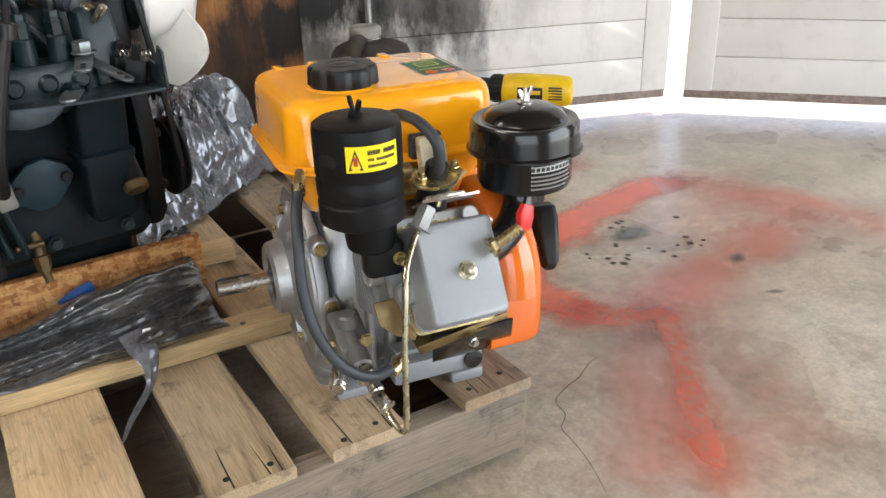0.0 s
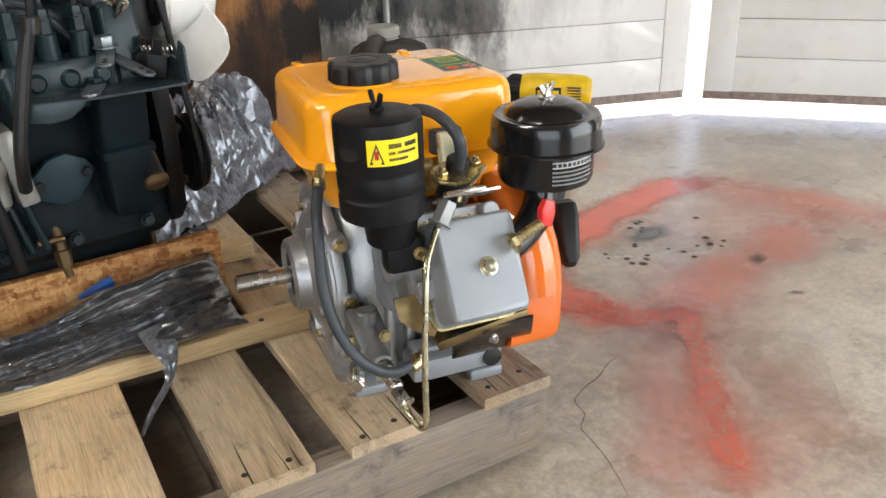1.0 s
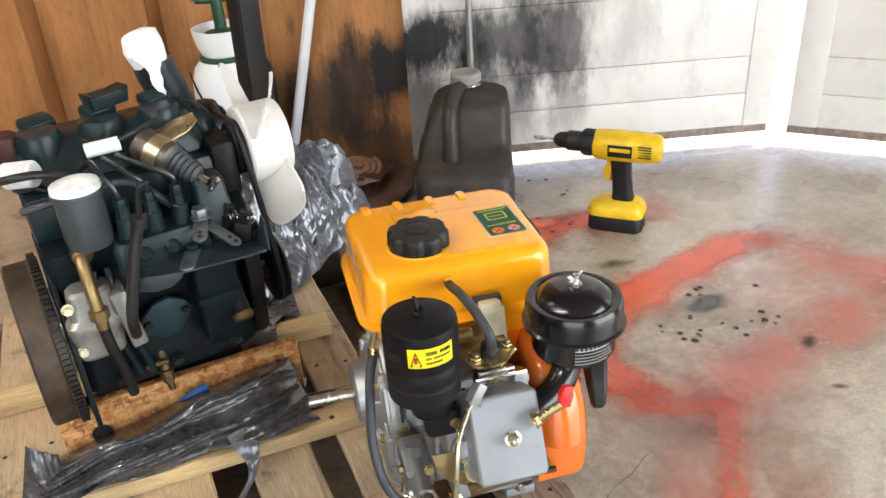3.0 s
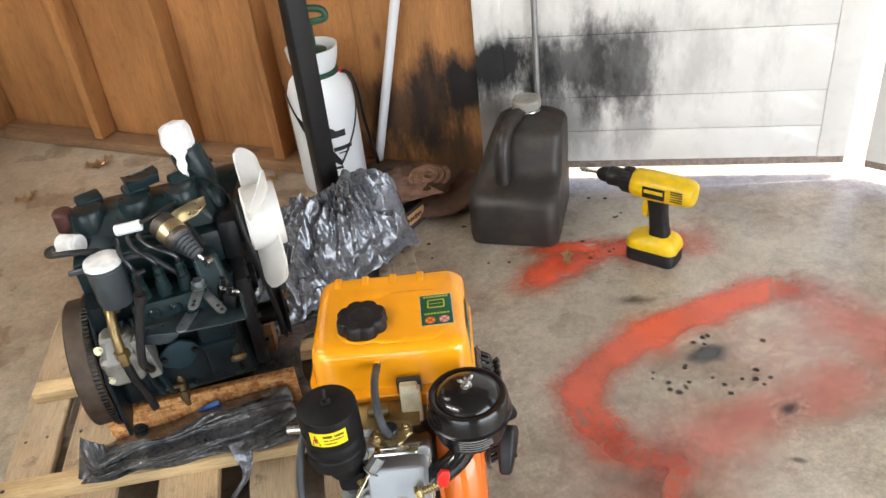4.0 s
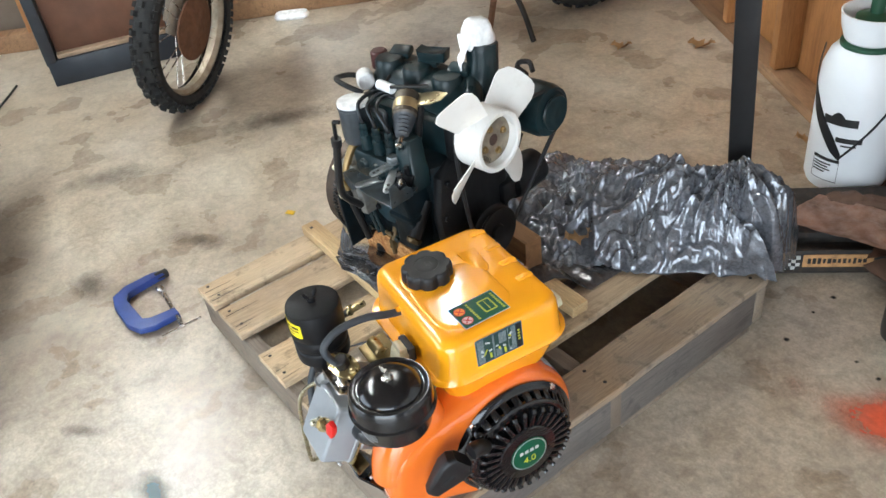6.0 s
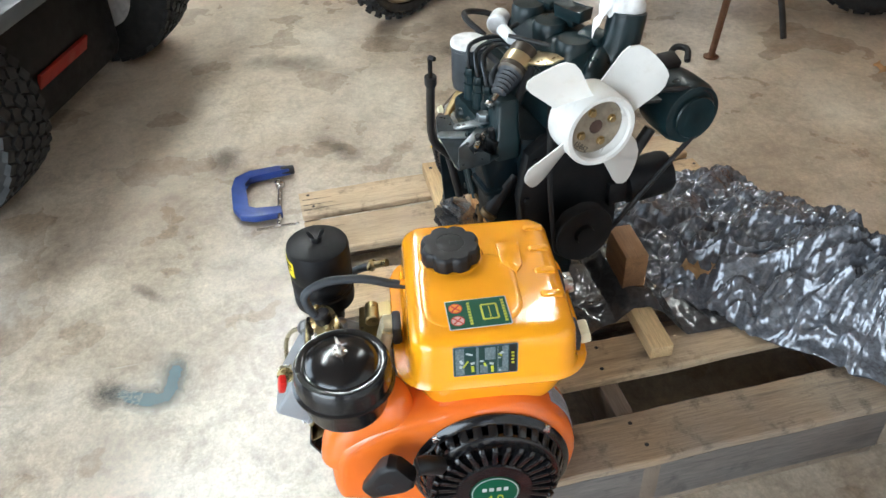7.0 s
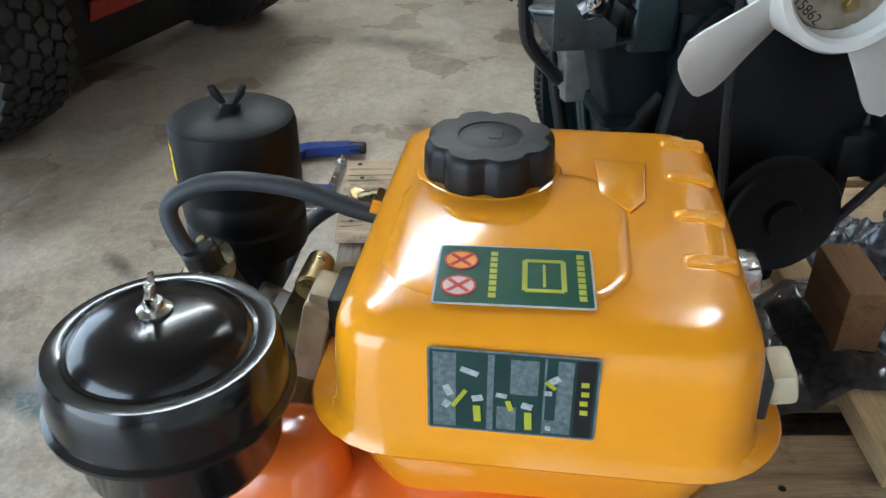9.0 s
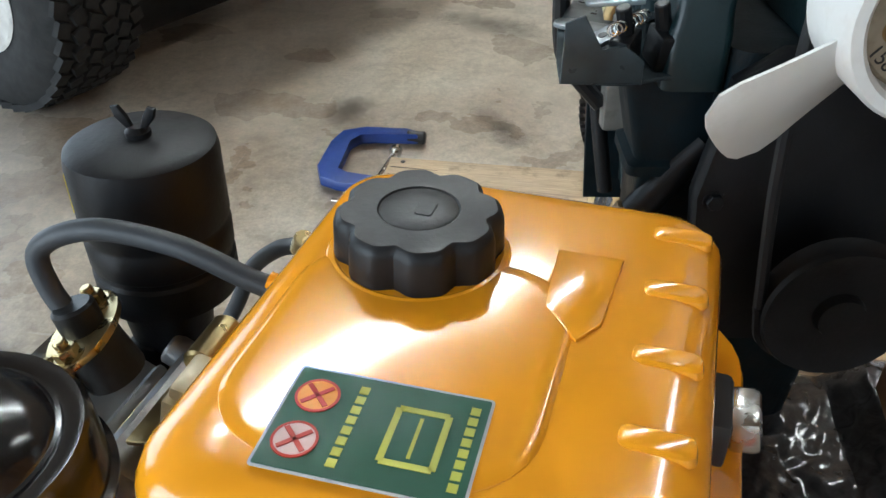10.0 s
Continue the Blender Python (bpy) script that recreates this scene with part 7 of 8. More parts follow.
blot("dirt_stain", (0.728, 0.134), 0.030, 0.014, -30, OIL, "small brown chip in the concrete", cover=0.8)
blot("dirt_stain", (0.60, 0.78), 0.09, 0.035, -20, OIL, "dark stain on the concrete", cover=0.7)
blot("dirt_stain", (-0.57, -0.50), 0.09, 0.06, 0, OIL, "dark stain on the concrete", cover=0.8)
ribbon("blue_mark", [(-0.60, -0.52), (-0.535, -0.42), (-0.54, -0.36), (-0.68, -0.34)], 0.022, BLUE_MARK, "faded blue paint mark on the concrete")
for c, rx, ry, an in (((-2.0, 0.75), 0.35, 0.12, 70), ((-1.35, 1.15), 0.22, 0.05, 60), ((-2.1, 0.05), 0.25, 0.12, 60), ((-1.45, 0.15), 0.16, 0.06, 30), ((-1.5, -0.2), 0.1, 0.07, 0), ((0.05, 1.65), 0.5, 0.22, -30), ((0.45, 1.5), 0.35, 0.14, -15), ((-0.9, -0.42), 0.10, 0.03, 40)):
    blot("dirt_stain", c, rx, ry, an, OIL, "dark damp stain on the concrete", z=0.0012, cover=0.62, power=2.0)

DOOR1 = Matrix.Translation((0.33, 1.575, 0)) @ pose(0, 0, 0, 0, 0, math.degrees(math.atan2(1.200 - 1.575, 1.475 - 0.33))) @ pose(0, -0.004, 0, 90, 0, 0)
bm = bm_new()
rod(bm, (0.20, 0.0, 0.30), (0.20, 0.0, 0.75), 0.010, seg=12)
single("door_rod", bm, surface("grey rod", (0.35, 0.35, 0.34), 0.4, metal=0.7), DOOR1 @ pose(0, 0, 0.02, -90, 0, 0), "grey steel bolt rod on the door", "rod")

# ---- things by the wall ----


def fuel_jug():
    m = pose(0.395, 1.30, 0, 0, 0, -24) @ Matrix.Scale(1.1, 4)
    jug = thing("fuel_jug", m, "dusty black plastic jug with grey cap on the floor", "jug")
    bm = bm_new()
    loft(bm, [(0.0, 0.235, 0.275, 0.03, 0, 0), (0.008, 0.255, 0.295, 0.035, 0, 0), (0.03, 0.262, 0.302, 0.04, 0, 0), (0.13, 0.262, 0.302, 0.04, 0, 0), (0.152, 0.256, 0.290, 0.045, 0, 0.006), (0.166, 0.250, 0.262, 0.042, 0.003, 0.020),
              (0.180, 0.244, 0.215, 0.040, 0.007, 0.043), (0.205, 0.236, 0.192, 0.035, 0.010, 0.054), (0.25, 0.222, 0.176, 0.033, 0.017, 0.061), (0.288, 0.206, 0.164, 0.033, 0.024, 0.067), (0.302, 0.190, 0.152, 0.036, 0.026, 0.072), (0.313, 0.152, 0.126, 0.04, 0.024, 0.080), (0.322, 0.085, 0.085, 0.035, 0.014, 0.09)])
    part("jug_body", bm, JUG, jug)
    bm = bm_new()
    tube(bm, [(0.0, 0.075, 0.318), (-0.012, 0.04, 0.325), (-0.024, -0.005, 0.318), (-0.032, -0.045, 0.290), (-0.034, -0.065, 0.24), (-0.034, -0.072, 0.18), (-0.034, -0.072, 0.15)], 0.021, 16, 7)
    part("jug_handle", bm, JUG, jug)
    bm = bm_new()
    lathe(bm, [(0.036, 0.318), (0.036, 0.332), (0.042, 0.333), (0.0425, 0.352), (0.039, 0.357), (0.030, 0.358), (0.028, 0.3555), (0.01, 0.3555)], Matrix.Translation((0.012, 0.10, 0)), 40)
    part("jug_cap", bm, surface("dusty grey cap", (0.30, 0.29, 0.26), 0.65, scale=20, dirt_amount=0.4), jug, "dusty grey screw cap")
    bm = bm_new()
    tube(bm, [(0.043 * math.cos(a) + 0.012, 0.043 * math.sin(a) + 0.10, 0.327) for a in [2 * math.pi * k / 16 for k in range(17)]], 0.0024, 6, 3)
    rod(bm, (0.0, 0.055, 0.33), (-0.006, 0.045, 0.315), 0.004, seg=8)
    part("cap_ring", bm, STEEL, jug, "bright wire cap retainer")


fuel_jug()


def cordless_drill():
    # x forward to the bit, z up; the foot stands on the floor
    m = pose(0.722, 0.965, 0, 0, 0, 135) @ Matrix.Scale(1.08, 4)
    drill = thing("cordless_drill", m, "yellow and black cordless drill standing on its battery", "drill")
    bm = bm_new()
    loft(bm, [(0.0, 0.135, 0.078, 0.02, 0.0, 0), (0.006, 0.145, 0.086, 0.022, 0.0, 0), (0.038, 0.142, 0.086, 0.022, 0.0, 0), (0.046, 0.13, 0.08, 0.02, 0, 0)])
    part("battery", bm, PLASTIC, drill, "black battery pack")
    bm = bm_new()
    loft(bm, [(0.044, 0.146, 0.088, 0.025, 0.0, 0), (0.052, 0.150, 0.092, 0.028, 0, 0), (0.066, 0.142, 0.088, 0.028, 0.0, 0), (0.078, 0.115, 0.072, 0.025, -0.008, 0), (0.086, 0.075, 0.052, 0.02, -0.015, 0)])
    part("drill_foot", bm, YELLOW, drill, "yellow battery foot")
    bm = bm_new()
    loft(bm, [(0.08, 0.058, 0.046, 0.016, -0.015, 0), (0.11, 0.052, 0.042, 0.016, -0.012, 0), (0.15, 0.050, 0.042, 0.016, -0.008, 0), (0.20, 0.054, 0.046, 0.016, -0.004, 0)])
    part("grip", bm, PLASTIC, drill, "black rubber grip")
    bm = bm_new()
    slab(bm, [(0.020, 0.132), (0.036, 0.140), (0.040, 0.165), (0.030, 0.19), (0.016, 0.19)], 0.022, Matrix.Translation((0, 0.011, 0)) @ pose(0, 0, 0, 90, 0, 0), 0.004)
    part("trigger", bm, YELLOW, drill)
    bm = bm_new()
    prof = [(0.012, -0.108), (0.030, -0.105), (0.037, -0.094), (0.040, -0.06), (0.041, 0.02), (0.039, 0.058), (0.034, 0.066)]
    lathe(bm, prof, Matrix.Translation((0, 0, 0.232)) @ pose(0, 0, 0, 0, 90, 0) , 30)
    body = part("motor_body", bm, YELLOW, drill, "yellow moulded motor body")
    for s in (1, -1):
        bm = bm_new()
        box(bm, (0.062, 0.003, 0.032), (-0.006, s * 0.0405, 0.232), bevel=0.001)
        part("dark_badge", bm, PLASTIC, body)
        bm = bm_new()
        box(bm, (0.052, 0.002, 0.010), (-0.006, s * 0.0425, 0.236), bevel=0.0005)
        part("badge_strip", bm, YELLOW, body)
        for k in range(5):
            bm = bm_new()
            box(bm, (0.034, 0.003, 0.0035), (-0.068, s * 0.0385, 0.220 + 0.007 * k), bevel=0.001)
            part("vent_slot", bm, INK, body)
    bm = bm_new()
    lathe(bm, [(0.034, 0.064), (0.033, 0.095), (0.031, 0.098)], Matrix.Translation((0, 0, 0.234)) @ pose(0, 0, 0, 0, 90, 0), 28)
    for k in range(18):
        a = 2 * math.pi * k / 18
        box(bm, (0.022, 0.003, 0.004), (0.081, 0.0335 * math.cos(a), 0.234 + 0.0335 * math.sin(a)), bevel=0.001)
    part("clutch_ring", bm, PLASTIC, drill)
    bm = bm_new()
    lathe(bm, [(0.026, 0.097), (0.0265, 0.135), (0.022, 0.140), (0.020, 0.160), (0.012, 0.172), (0.007, 0.175)], Matrix.Translation((0, 0, 0.234)) @ pose(0, 0, 0, 0, 90, 0), 24)
    part("chuck", bm, PLASTIC, drill, "black keyless chuck")
    bm = bm_new()
    lathe(bm, [(0.004, 0.173), (0.004, 0.20), (0.0065, 0.202), (0.0065, 0.222), (0.004, 0.226), (0.003, 0.23)], Matrix.Translation((0, 0, 0.234)) @ pose(0, 0, 0, 0, 90, 0), 8)
    part("driver_bit", bm, STEEL, drill, "bright driver bit")


cordless_drill()


def sprayer():
    m = pose(-0.195, 1.715, 0.045)
    s = thing("pump_sprayer", m, "white plastic garden pump sprayer with black strap", "sprayer")
    bm = bm_new()
    lathe(bm, [(0.095, 0.0), (0.108, 0.004), (0.114, 0.02), (0.115, 0.30), (0.112, 0.36), (0.098, 0.40), (0.075, 0.425), (0.062, 0.435), (0.06, 0.455)], None, 48)
    part("tank", bm, WHITE_PLASTIC, s, "white plastic tank")
    bm = bm_new()
    lathe(bm, [(0.062, 0.435), (0.070, 0.440), (0.082, 0.475), (0.088, 0.515), (0.083, 0.515), (0.076, 0.475), (0.055, 0.455)], None, 36)
    part("funnel_top", bm, WHITE_PLASTIC, s)
    GREEN = surface("dark green plastic", (0.012, 0.06, 0.03), 0.45)
    bm = bm_new()
    lathe(bm, [(0.05, 0.455), (0.05, 0.50), (0.03, 0.505), (0.018, 0.51), (0.018, 0.60)], None, 28)
    tube(bm, [(-0.06, 0, 0.60), (-0.055, 0, 0.63), (0.0, 0, 0.64), (0.055, 0, 0.63), (0.06, 0, 0.60), (0.0, 0, 0.595), (-0.06, 0, 0.60)], 0.012, 10, 5)
    part("pump_handle", bm, GREEN, s, "dark green pump handle")
    bm = bm_new()
    lathe(bm, [(0.071, 0.405), (0.078, 0.41), (0.078, 0.43), (0.066, 0.435)], None, 36, (False, False))
    part("collar", bm, GREEN, s)
    bm = bm_new()
    tube(bm, [(0.075, -0.01, 0.42), (0.11, -0.02, 0.405), (0.128, -0.01, 0.33), (0.135, 0.02, 0.22), (0.150, 0.05, 0.10), (0.16, 0.06, 0.0), (0.12, 0.14, -0.035)], 0.006, 10, 8)
    part("spray_hose", bm, PLASTIC, s, "black spray hose")
    bm = bm_new()
    rod(bm, (0.066, -0.01, 0.418), (0.085, -0.012, 0.418), 0.011, seg=12)
    part("hose_nut", bm, RED_PLASTIC, s, "red hose nut")
    # strap across the front
    bm = bm_new()
    for a0, z0, a1, z1, w in ((188, 0.395, 222, 0.292, 0.006), (222, 0.292, 286, 0.125, 0.024), (286, 0.125, 348, 0.30, 0.005), (348, 0.30, 362, 0.40, 0.005)):
        rings = []
        for k in range(15):
            t = k / 14
            a, z = radians(a0 + (a1 - a0) * t), z0 + (z1 - z0) * t
            h = w * (0.45 + 0.55 * min(1, 5 * t, 5 * (1 - t))) if w > 0.01 else w
            out = max(0.1155, 0.1155 - 0.2 * max(0, z - 0.36))
            rings.append([Vector((r * math.cos(a), r * math.sin(a), z + dz)) for r, dz in ((out, -h), (out + 0.003, -h), (out + 0.003, h), (out, h))])
        grid_rings(bm, rings)
    part("carry_strap", bm, PLASTIC, s, "black carrying strap")
    # print on the tank
    for z, h, a0, a1 in ((0.222, 0.024, 254, 302), (0.172, 0.015, 276, 311), (0.160, 0.005, 284, 304), (0.104, 0.010, 247, 287), (0.092, 0.004, 249, 276), (0.083, 0.004, 249, 272), (0.074, 0.004, 249, 276), (0.065, 0.004, 249, 268)):
        bm = bm_new()
        bent_sheet(bm, (0, 0), 0.1152, a0, a1, z, z + h, 8)
        part("print_bar", bm, INK, s)
    for z, h, a0, a1 in ((0.040, 0.0015, 247, 287), (0.040, 0.066, 247, 247.6), (0.040, 0.066, 286.4, 287)):
        bm = bm_new()
        bent_sheet(bm, (0, 0), 0.1152, a0, a1, z, z + h, 8)
        part("label_border", bm, DARK_IRON, s)
    bm = bm_new()
    rings = []
    for k in range(13):
        a = radians(266 + 18 * k / 12)
        hgt = 0.247 + 0.013 * math.sin(math.pi * k / 12)
        rings.append([Vector((r * math.cos(a), r * math.sin(a), z)) for r, z in ((0.1152, 0.246), (0.1158, 0.246), (0.1158, hgt + 0.001), (0.1152, hgt + 0.001))])
    grid_rings(bm, rings)
    part("emblem", bm, INK, s)


sprayer()

bm = bm_new()
box(bm, (0.055, 0.006, 1.9), (0, 0, 0.95), bevel=0.002)
box(bm, (0.006, 0.045, 1.9), (-0.0265, 0.0245, 0.95), bevel=0.002)
single("steel_upright", bm, surface("black painted steel", (0.016, 0.016, 0.017), 0.5, metal=0.3, scale=12), Matrix.Translation((-0.206, 1.215, 0.0)) @ pose(0, 0, 0, 5.4, -1.8, 25), "black steel angle standing upright behind the pallet", "post")
bm = bm_new()
rod(bm, (-0.037, 1.81, 0.015), (0.434, 1.48, 2.2), 0.0165, seg=18)
single("white_pipe", bm, WHITE_PLASTIC, pose(0, 0, 0), "white plastic pipe leaning against the wall", "pipe")

# low tray with a torn carton and a coiled strap
tray = thing("low_tray", pose(-0.114, 1.263, 0, 0, 0, 45), "sooty low cardboard tray with a worn tan printed edge", "box")
bm = bm_new()
box(bm, (0.40, 0.30, 0.012), (0.19, 0.12, 0.050), bevel=0.003)
box(bm, (0.40, 0.010, 0.075), (0.19, -0.03, 0.040), bevel=0.002)
box(bm, (0.010, 0.30, 0.075), (-0.01, 0.12, 0.040), bevel=0.002)
box(bm, (0.34, 0.22, 0.036), (0.19, 0.14, 0.072), bevel=0.004)
part("tray_body", bm, surface("sooty card", (0.022, 0.018, 0.015), 0.75, scale=20, dirt=(0.10, 0.05, 0.025), dirt_amount=0.5), tray)
bm = bm_new()
box(bm, (0.175, 0.003, 0.040), (0.150, -0.037, 0.046), bevel=0.001)
part("printed_edge", bm, surface("tan printed card", (0.50, 0.27, 0.11), 0.7, scale=40, dirt=(0.05, 0.03, 0.02), dirt_amount=0.6), tray, "tan printed edge with dark lettering bars")
rnd = random.Random(5)
for k in range(12):
    bm = bm_new()
    box(bm, (0.006 + 0.003 * rnd.random(), 0.002, 0.010 + 0.008 * rnd.random()), (0.078 + 0.0125 * k, -0.0395, 0.047))
    part("print_bar", bm, INK, tray)
for i in range(5):
    for j in range(4):
        bm = bm_new()
        box(bm, (0.011, 0.003, 0.011), (0.006 + 0.011 * i, -0.037, 0.024 + 0.011 * j))
        part("checker", bm, WHITE_INK if (i + j) % 2 else INK, tray)
CARTON = surface("torn brown carton", (0.40, 0.225, 0.155), 0.55, dark=0.4, light=1.5, scale=11, relief=0.5, depth=0.002, dirt=(0.66, 0.50, 0.43), dirt_amount=0.9)


def carton_sheet(w, d, taper, seed, lift=0.012, thick=0.004):
    """A torn flat of carton with ragged edges, narrower behind, its near edge turned up a little."""
    bm = bm_new()
    nu, nv = 22, 14
    rows = []
    for j in range(nv + 1):
        v = j / nv
        row = []
        for i in range(nu + 1):
            u = 2 * i / nu - 1
            rag = 1 + 0.07 * noise.noise(Vector((seed, v * 6, u)))
            x = u * w / 2 * (1 - taper * v) * rag + 0.25 * taper * w * v * 0.3
            y = v * d + 0.008 * noise.noise(Vector((u * 5, seed, 2)))
            z = lift * max(0, 1 - v * 5) + 0.010 * noise.noise(Vector((x * 9, y * 9, seed))) + 0.005 * noise.noise(Vector((x * 26, y * 26, seed)))
            row.append(bm.verts.new((x, y, z)))
        rows.append(row)
    for j in range(nv):
        for i in range(nu):
            bm.faces.new((rows[j][i], rows[j][i + 1], rows[j + 1][i + 1], rows[j + 1][i]))
    bmesh.ops.solidify(bm, geom=bm.faces, thickness=thick)
    return bm


single("brown_carton", carton_sheet(0.33, 0.19, 0.30, 3.0), CARTON, pose(-0.005, 1.352, 0.098, 0, 0, 13), "torn flattened brown carton with pale scuffs on the tray", "cardboard")
single("carton_flap", carton_sheet(0.26, 0.07, 0.35, 8.0, 0.004), surface("sooty brown carton", (0.10, 0.052, 0.032), 0.75, scale=12, relief=0.5, depth=0.002), pose(0.175, 1.440, 0.092, 8, -6, 44), "sooty brown carton flap beside the coiled strap", "cardboard")


def lumpy_roll(n, w, h, seed):
    """A folded cloth roll with a sagging, wrinkled back."""
    bm = bm_new()
    rings = []
    for i in range(25):
        u = 2 * i / 24 - 1
        k = max(0.05, 1 - abs(u) ** 5) ** 0.5
        ring = []
        for a in range(18):
            t = 2 * math.pi * a / 18
            p = Vector((u * n / 2, math.cos(t) * w / 2 * k, h / 2 + math.sin(t) * h / 2 * k))
            p += Vector((0, math.cos(t), math.sin(t))) * 0.012 * noise.noise(Vector((u * 5, math.cos(t) * 1.5, math.sin(t) * 1.5 + seed)))
            p.z = max(p.z, 0.0)
            ring.append(p)
        rings.append(ring)
    grid_rings(bm, rings)
    return bm


SACKING = surface("dusty brown cloth", (0.115, 0.064, 0.042), 0.9, dark=0.6, light=1.4, scale=10, relief=0.7, depth=0.004)
single("dusty_sack", lumpy_roll(0.52, 0.36, 0.062, 2.0), SACKING, pose(0.06, 1.60, 0.001, 0, 0, -30), "dusty brown folded sacking on the floor", "cloth")
single("dusty_sack", lumpy_roll(0.26, 0.07, 0.055, 5.0), SACKING, pose(-0.025, 1.575, 0.055, 0, 0, 24), "rolled end of dusty brown sacking behind the carton", "cloth")
bm = bm_new()
line = [Vector(((0.012 + 0.00135 * k) * math.cos(0.42 * k), (0.012 + 0.00135 * k) * math.sin(0.42 * k), 0.004 * math.sin(0.11 * k))) for k in range(47)]
rings = []
for i, p in enumerate(line):
    d = (line[min(i + 1, 46)] - line[max(i - 1, 0)]).normalized()
    q = Vector((-d.y, d.x, 0)) * 0.0092
    up = Vector((0, 0, 0.046))
    rings.append([p - q, p + q, p + q + up * 0.92, p + q * 0.6 + up, p - q * 0.6 + up, p - q + up * 0.92])
grid_rings(bm, rings)
single("rolled_strap", bm, surface("brown webbing", (0.22, 0.120, 0.072), 0.85, dark=0.7, light=1.3, scale=40, relief=0.6, depth=0.001), pose(0.123, 1.535, 0.062, 12, -3, 0), "brown coiled webbing strap on the sacking", "strap")

# C-clamp on the floor
clamp = thing("c_clamp", pose(-1.235, -0.10, 0.008, 0, 0, 0), "blue steel C-clamp lying on the floor", "clamp")
bm = bm_new()
outline = [(-0.115, 0.085), (-0.125, 0.055), (-0.12, -0.03), (-0.095, -0.075), (-0.04, -0.088), (0.06, -0.088), (0.105, -0.07), (0.122, -0.03), (0.12, 0.045), (0.085, 0.045), (0.085, -0.025), (0.07, -0.048), (-0.05, -0.052), (-0.082, -0.035), (-0.09, 0.0), (-0.092, 0.085)]
slab(bm, outline, 0.022, None, 0.004)
part("clamp_frame", bm, BLUE, clamp)
bm = bm_new()
rod(bm, (-0.105, 0.06, 0.011), (-0.105, 0.10, 0.011), 0.014, seg=14, chamfer=0.003)
part("anvil", bm, DARK_IRON, clamp)
bm = bm_new()
rod(bm, (-0.03, 0.05, 0.012), (0.175, 0.03, 0.014), 0.006, seg=12)
rod(bm, (-0.045, 0.05, 0.012), (-0.028, 0.05, 0.012), 0.013, seg=14, chamfer=0.002)
screw = part("clamp_screw", bm, STEEL, clamp, "steel clamp screw")
bm = bm_new()
rod(bm, (0.172, -0.03, 0.012), (0.178, 0.085, 0.016), 0.0038, seg=10)
part("tommy_bar", bm, STEEL, screw)


def oak_leaf(at, angle, size, label, tilt=8):
    bm = bm_new()
    left = [(0, 0), (0.08, 0.05), (0.16, 0.22), (0.22, 0.08), (0.36, 0.12), (0.44, 0.36), (0.52, 0.12), (0.64, 0.14), (0.72, 0.30), (0.80, 0.08), (0.92, 0.08), (1.0, 0.0)]
    top = [bm.verts.new((x * size, y * size, 0.012 * math.sin(9 * x) + 0.25 * y * y * size)) for x, y in left]
    bot = [bm.verts.new((x * size * 0.99, -y * 0.9 * size, 0.010 * math.sin(8 * x + 1) + 0.3 * y * y * size)) for x, y in left[1:-1]]
    mid = [bm.verts.new((x * size, 0, 0.010 * math.sin(8 * x))) for x, y in left[1:-1]]
    rows_t, rows_b = top[1:-1], bot
    for a in (rows_t, rows_b):
        for i in range(len(mid) - 1):
            bm.faces.new((a[i], a[i + 1], mid[i + 1], mid[i]))
        bm.faces.new((top[0], a[0], mid[0]))
        bm.faces.new((top[-1], a[-1], mid[-1]))
    bmesh.ops.solidify(bm, geom=bm.faces, thickness=0.0008)
    single("dry_leaf", bm, surface("dry oak leaf", (0.42, 0.26, 0.12), 0.7, scale=40, relief=0.4), Matrix.Translation(at) @ pose(0, 0, 0, tilt, -tilt, angle), label, "leaf", "dry leaves")


for at, an, size, lab in (((-1.22, 2.26, 0.008), 10, 0.13, "dry brown oak leaf on the floor"), ((-1.45, 2.05, 0.008), 20, 0.10, "dry brown oak leaf on the floor"), ((-0.40, 0.755, 0.215), 60, 0.085, "dry brown oak leaf lying on the black film"), ((0.455, 0.99, 0.006), 70, 0.075, "dry brown oak leaf on the orange paint"), ((-0.46, 1.87, 0.008), 40, 0.08, "dry brown oak leaf by the wall")):
    oak_leaf(at, an, size, lab)
bm = bm_new()
box(bm, (0.03, 0.018, 0.004), (0, 0, 0.002), bevel=0.001)
single("yellow_scrap", bm, YELLOW, pose(-1.366, 0.442, 0.001, 0, 0, 30), "small yellow scrap on the floor", "scrap")
bm = bm_new()
loft(bm, [(0.0, 0.17, 0.075, 0.03, 0, 0), (0.012, 0.18, 0.085, 0.035, 0, 0), (0.028, 0.16, 0.07, 0.03, 0, 0), (0.034, 0.11, 0.04, 0.015, 0, 0)])
single("white_pouch", bm, RAG_WHITE, pose(-2.95, 1.34, 0.001, 0, 0, 52), "small white pouch on the floor", "pouch")
bm = bm_new()
hexnut(bm, (0, 0, 0.0012), (0, 0, 1), 0.0075, 0.006)
single("loose_nut", bm, DARK_IRON, pose(0.119, 0.313, 0.0005), "small loose nut on the floor", "nut")

SACK_WHITE = surface("thin white plastic", (0.66, 0.68, 0.70), 0.4, scale=9, relief=0.1)

# ---- dirt bike by the far wall ----


